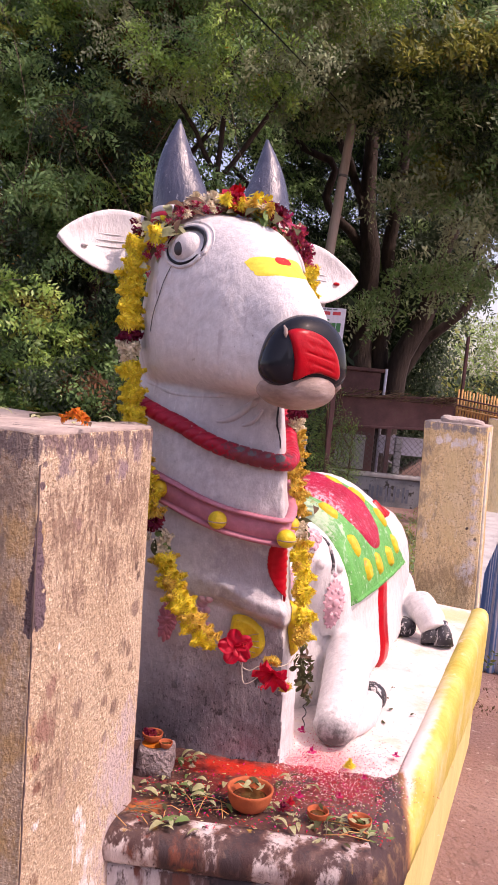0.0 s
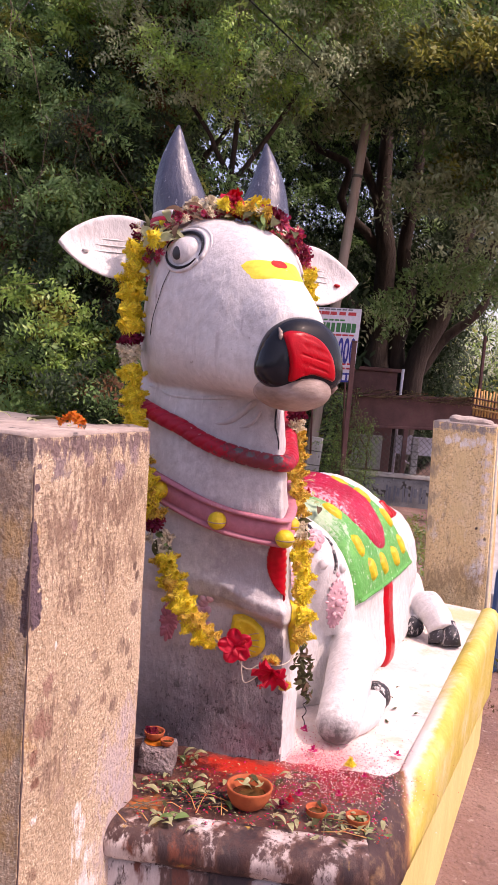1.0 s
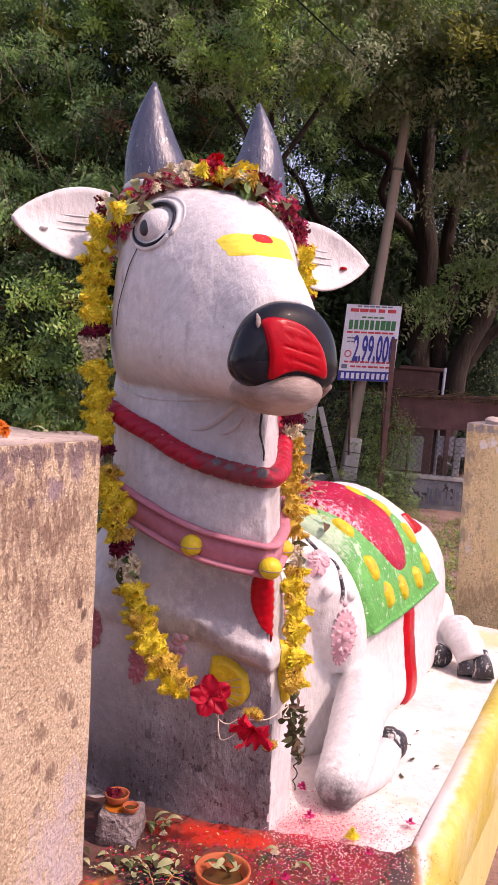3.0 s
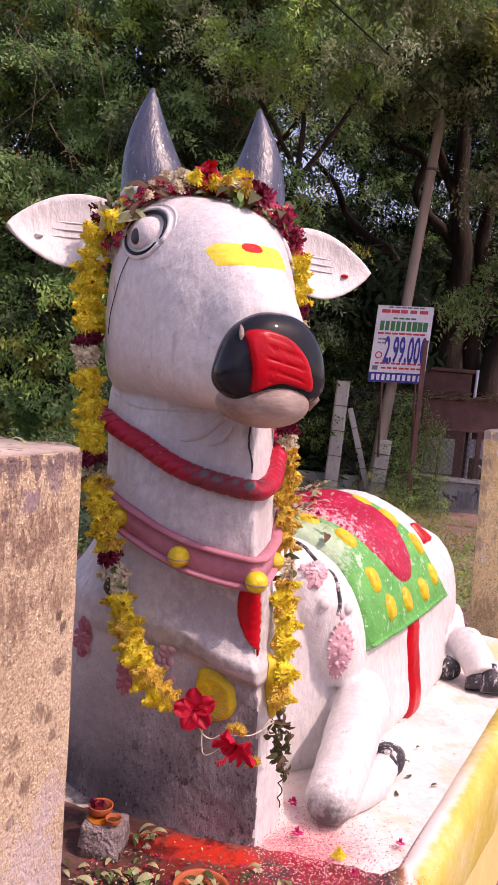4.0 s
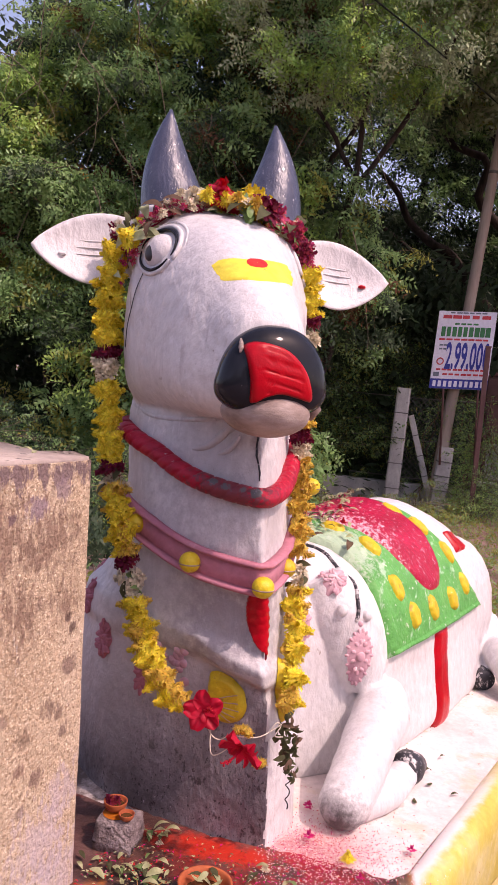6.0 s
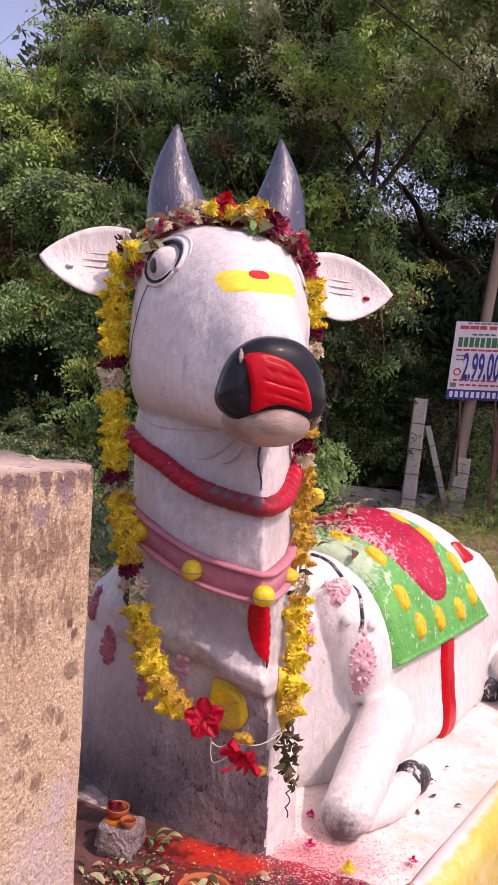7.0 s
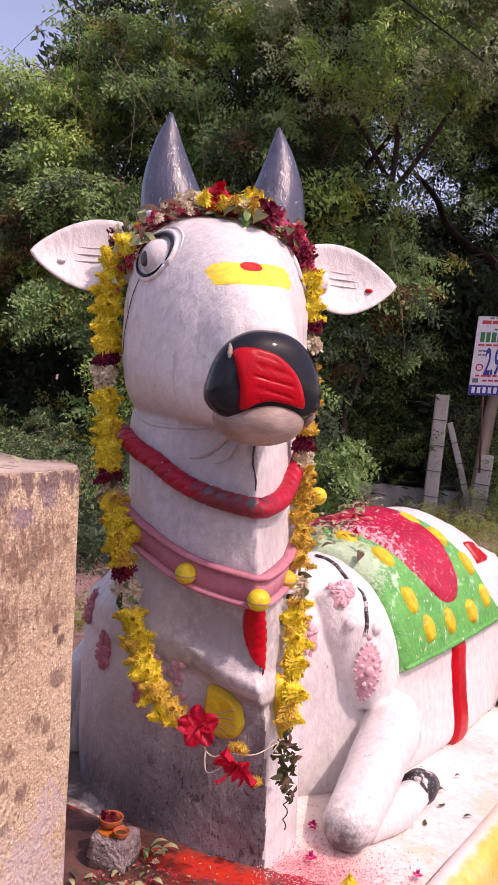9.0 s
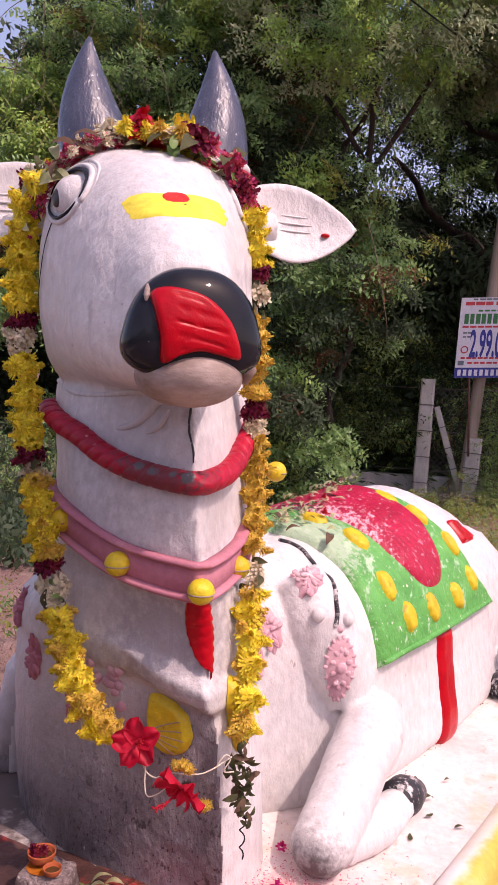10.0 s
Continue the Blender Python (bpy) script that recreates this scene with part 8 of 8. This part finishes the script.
def offerings():
    rnd = random.Random(21)
    # leaves lying on the plinth
    def lone(key, x, y, s, spin, n=(0, 0, 1), z=Z + 0.004):
        root = thing("fallen_leaf", "single wilted green leaf on the plinth", "leaf", "leaves on the plinth")
        put("blade", LEAVES[key][rnd.randrange(3)], root, (x, y, z), n, spin, s)
    for x, y, count, spread in ((-0.135, 1.915, 14, 0.028), (-0.09, 2.085, 18, 0.055), (-0.12, 2.235, 12, 0.03), (0.20, 1.965, 12, 0.035), (0.28, 2.005, 12, 0.03), (0.36, 1.96, 14, 0.03), (0.13, 2.06, 8, 0.04), (-0.16, 2.07, 14, 0.03), (0.02, 1.97, 6, 0.06), (0.26, 1.93, 8, 0.05), (-0.23, 2.05, 10, 0.03), (0.16, 2.17, 5, 0.05)):
        for k in range(count):
            lone(rnd.choice("lllwfl"), x + rnd.gauss(0, spread), max(1.885, y + rnd.gauss(0, spread * 0.6)), rnd.uniform(0.4, 0.8), rnd.uniform(0, 6.28), (rnd.uniform(-0.35, 0.35), rnd.uniform(-0.35, 0.35), 1))
    for x, y in ((0.546, 2.80), (0.542, 2.88), (0.60, 2.75), (0.50, 2.66), (0.585, 3.0)):
        lone("w", x, y, rnd.uniform(0.5, 0.8), rnd.uniform(0, 6.28), (0.1, 0.1, 1), FLOOR_Z + 0.008)
    # single flowers
    for key, x, y, s in (("y", 0.345, 2.302, 0.75), ("p", 0.211, 2.515, 1.1), ("p", 0.495, 2.404, 1.0), ("p", 0.235, 2.37, 1.2), ("r", 0.165, 2.06, 0.5), ("m", 0.145, 2.025, 0.8), ("p", 0.19, 2.10, 0.9), ("p", 0.38, 2.24, 0.8), ("c", -0.11, 2.20, 0.4), ("c", 0.16, 2.19, 0.45), ("p", 0.30, 2.12, 0.8)):
        root = thing("fallen_flower", {"y": "small yellow flower head on the plinth", "p": "hot pink petals dropped on the plinth", "r": "red petals dropped on the plinth", "m": "maroon flower head on the plinth", "c": "white petal lying on the plinth"}[key], "flower", "flowers on the plinth")
        put("head", BLOOMS[key][0], root, (x, y, Z + 0.006), (rnd.uniform(-0.2, 0.2), rnd.uniform(-0.2, 0.2), 1), rnd.uniform(0, 6), s)
    # rice and petal crumbs
    verts, faces, idx = [], [], []
    def crumb(x, y, s, m, z):
        a = rnd.uniform(0, 6.28)
        c, t = math.cos(a) * s, math.sin(a) * s
        i = len(verts)
        verts.extend([(x - c, y - t, z), (x + 0.4 * t, y - 0.4 * c, z + 0.002), (x + c, y + t, z), (x - 0.4 * t, y + 0.4 * c, z + 0.002), (x, y, z + 0.5 * s)])
        faces.extend([(i, i + 1, i + 4), (i + 1, i + 2, i + 4), (i + 2, i + 3, i + 4), (i + 3, i, i + 4)])
        idx.extend([m] * 4)
    for k in range(4200):
        x, y = rnd.gauss(0.29, 0.11), rnd.gauss(2.30, 0.12)
        if y > 2.62 or y < 1.9 or x < 0.12:
            continue
        crumb(x, y, rnd.uniform(0.002, 0.0042), rnd.choice((0, 0, 0, 1, 2)), Z + 0.004)
    for k in range(1500):
        x, y = rnd.uniform(-0.24, 0.42), rnd.gauss(2.05, 0.10)
        if 1.9 < y < 2.27:
            crumb(x, y, rnd.uniform(0.003, 0.007), rnd.choice((1, 2, 3, 3, 4)), Z + 0.003)
    for k in range(80):
        a = 0.62 + 0.9 * rnd.random() ** 1.4 if k % 3 else rnd.gauss(0.72, 0.05)
        p = bp(a, 0.40 + abs(rnd.gauss(0.0, 0.035)), 0)
        crumb(p.x, p.y, rnd.uniform(0.003, 0.009), rnd.choice((3, 3, 4)), FLOOR_Z + 0.006)
    ob = mesh_stuff("crumbs", verts, faces, [RICE, HOTPINK, KUMKUM, LITTER, PALELEAF], idx)
    tagged(ob, "scattered rice grains and petal crumbs on the plinth", "scatter", kind="stuff")
    # straw and twigs
    for k in range(26):
        x, y = rnd.choice(((-0.2, 1.95), (-0.2, 1.93), (-0.07, 2.0), (0.3, 1.95))) 
        x, y, a = x + rnd.gauss(0, 0.03), max(1.88, y + rnd.gauss(0, 0.02)), rnd.uniform(0, 6.28)
        ln = rnd.uniform(0.02, 0.06)
        bm = bmesh.new()
        tube(bm, [(x - ln * math.cos(a), y - ln * math.sin(a), Z + 0.004), (x, y, Z + 0.012), (x + ln * math.cos(a), y + ln * math.sin(a), Z + 0.005)], 0.0012, 5)
        ob = part("straw", bm, BAMBOO if k % 2 else TWIG)
        tagged(ob, "bit of dry orange straw on the plinth", "straw", "straw on the plinth")


offerings()


def on_pillar():
    root = thing("fallen_flower", "wilting orange marigold on a stalk lying on the pillar", "flower", "flowers on the pillar")
    for k in range(5):
        put("bloom", BLOOMS["o"][k % 3], root, (-0.425 + 0.011 * k - 0.02, 1.80 + 0.006 * (k % 2), 1.322 + 0.007 * (2 - abs(k - 2))), (0.4 * k - 0.8, -0.7, 0.5), k, 0.58)
    bm = bmesh.new()
    tube(bm, [(-0.43, 1.80, 1.325), (-0.47, 1.80, 1.33), (-0.52, 1.78, 1.322)], 0.004, 6)
    part("stalk", bm, WILT, root, "brown stalk")
    rnd = random.Random(4)
    for k in range(9):
        leaf = thing("fallen_leaf", "dry leaf lying on the pillar top", "leaf", "leaves on the pillar")
        put("blade", LEAVES["l" if k % 3 else "d"][k % 3], leaf, (rnd.uniform(-0.62, -0.34), rnd.uniform(1.66, 1.95), 1.322), (0.1, 0, 1), rnd.uniform(0, 6), rnd.uniform(0.5, 0.9))


on_pillar()


def on_saddle():
    """Wilted leaves and petals strewn over the cloth behind the neck."""
    rnd = random.Random(8)
    root = thing("wilted_garland", "wilted leaf and petal garland lying across the saddle cloth", "garland", "garlands on the statue")
    for k in range(110):
        u = rnd.random() ** 1.4
        a, lat = 0.66 + 0.75 * u + rnd.gauss(0, 0.03), 0.06 - 0.22 * u + rnd.gauss(0, 0.045)
        co, no = skin_at(bp(a, lat, 1.6), bp(a, lat, 0.5))
        key = rnd.choice("lllccdwlk")
        mesh = rnd.choice((LEAVES if key in LEAVES else BLOOMS)[key])
        put("leaf" if key in LEAVES else "bloom", mesh, root, co + no * rnd.uniform(0.034, 0.046), no + Vector((rnd.uniform(-0.2, 0.2), rnd.uniform(-0.2, 0.2), 0)), rnd.uniform(0, 6.28), rnd.uniform(0.6, 1.0) * (1.0 if key in LEAVES else 0.6))
    for x in ((0.80, 0.10), (0.95, 0.02)):
        co, no = skin_at(bp(x[0], x[1], 1.6), bp(x[0], x[1], 0.5))
        put("bloom", BLOOMS["r"][0], root, co + no * 0.05, no, 1.0, 0.5)


on_saddle()


def loose_thread():
    """A hair-thin dark thread that hangs from the garland over the cheek."""
    root = thing("loose_thread", "thin dark thread hanging from the garland over the cheek", "thread")
    pts = []
    for f, z in ((0.215, 1.76), (0.20, 1.71), (0.185, 1.66), (0.165, 1.61), (0.150, 1.56)):
        co, no = skin_at(hp(f, -0.8, z), hp(f, 0.0, z))
        pts.append(tuple(co + no * 0.003))
    bm = bmesh.new()
    tube(bm, smooth_loop(pts, 20, False), 0.0011, 5)
    part("strand", bm, BLACK, root)


loose_thread()
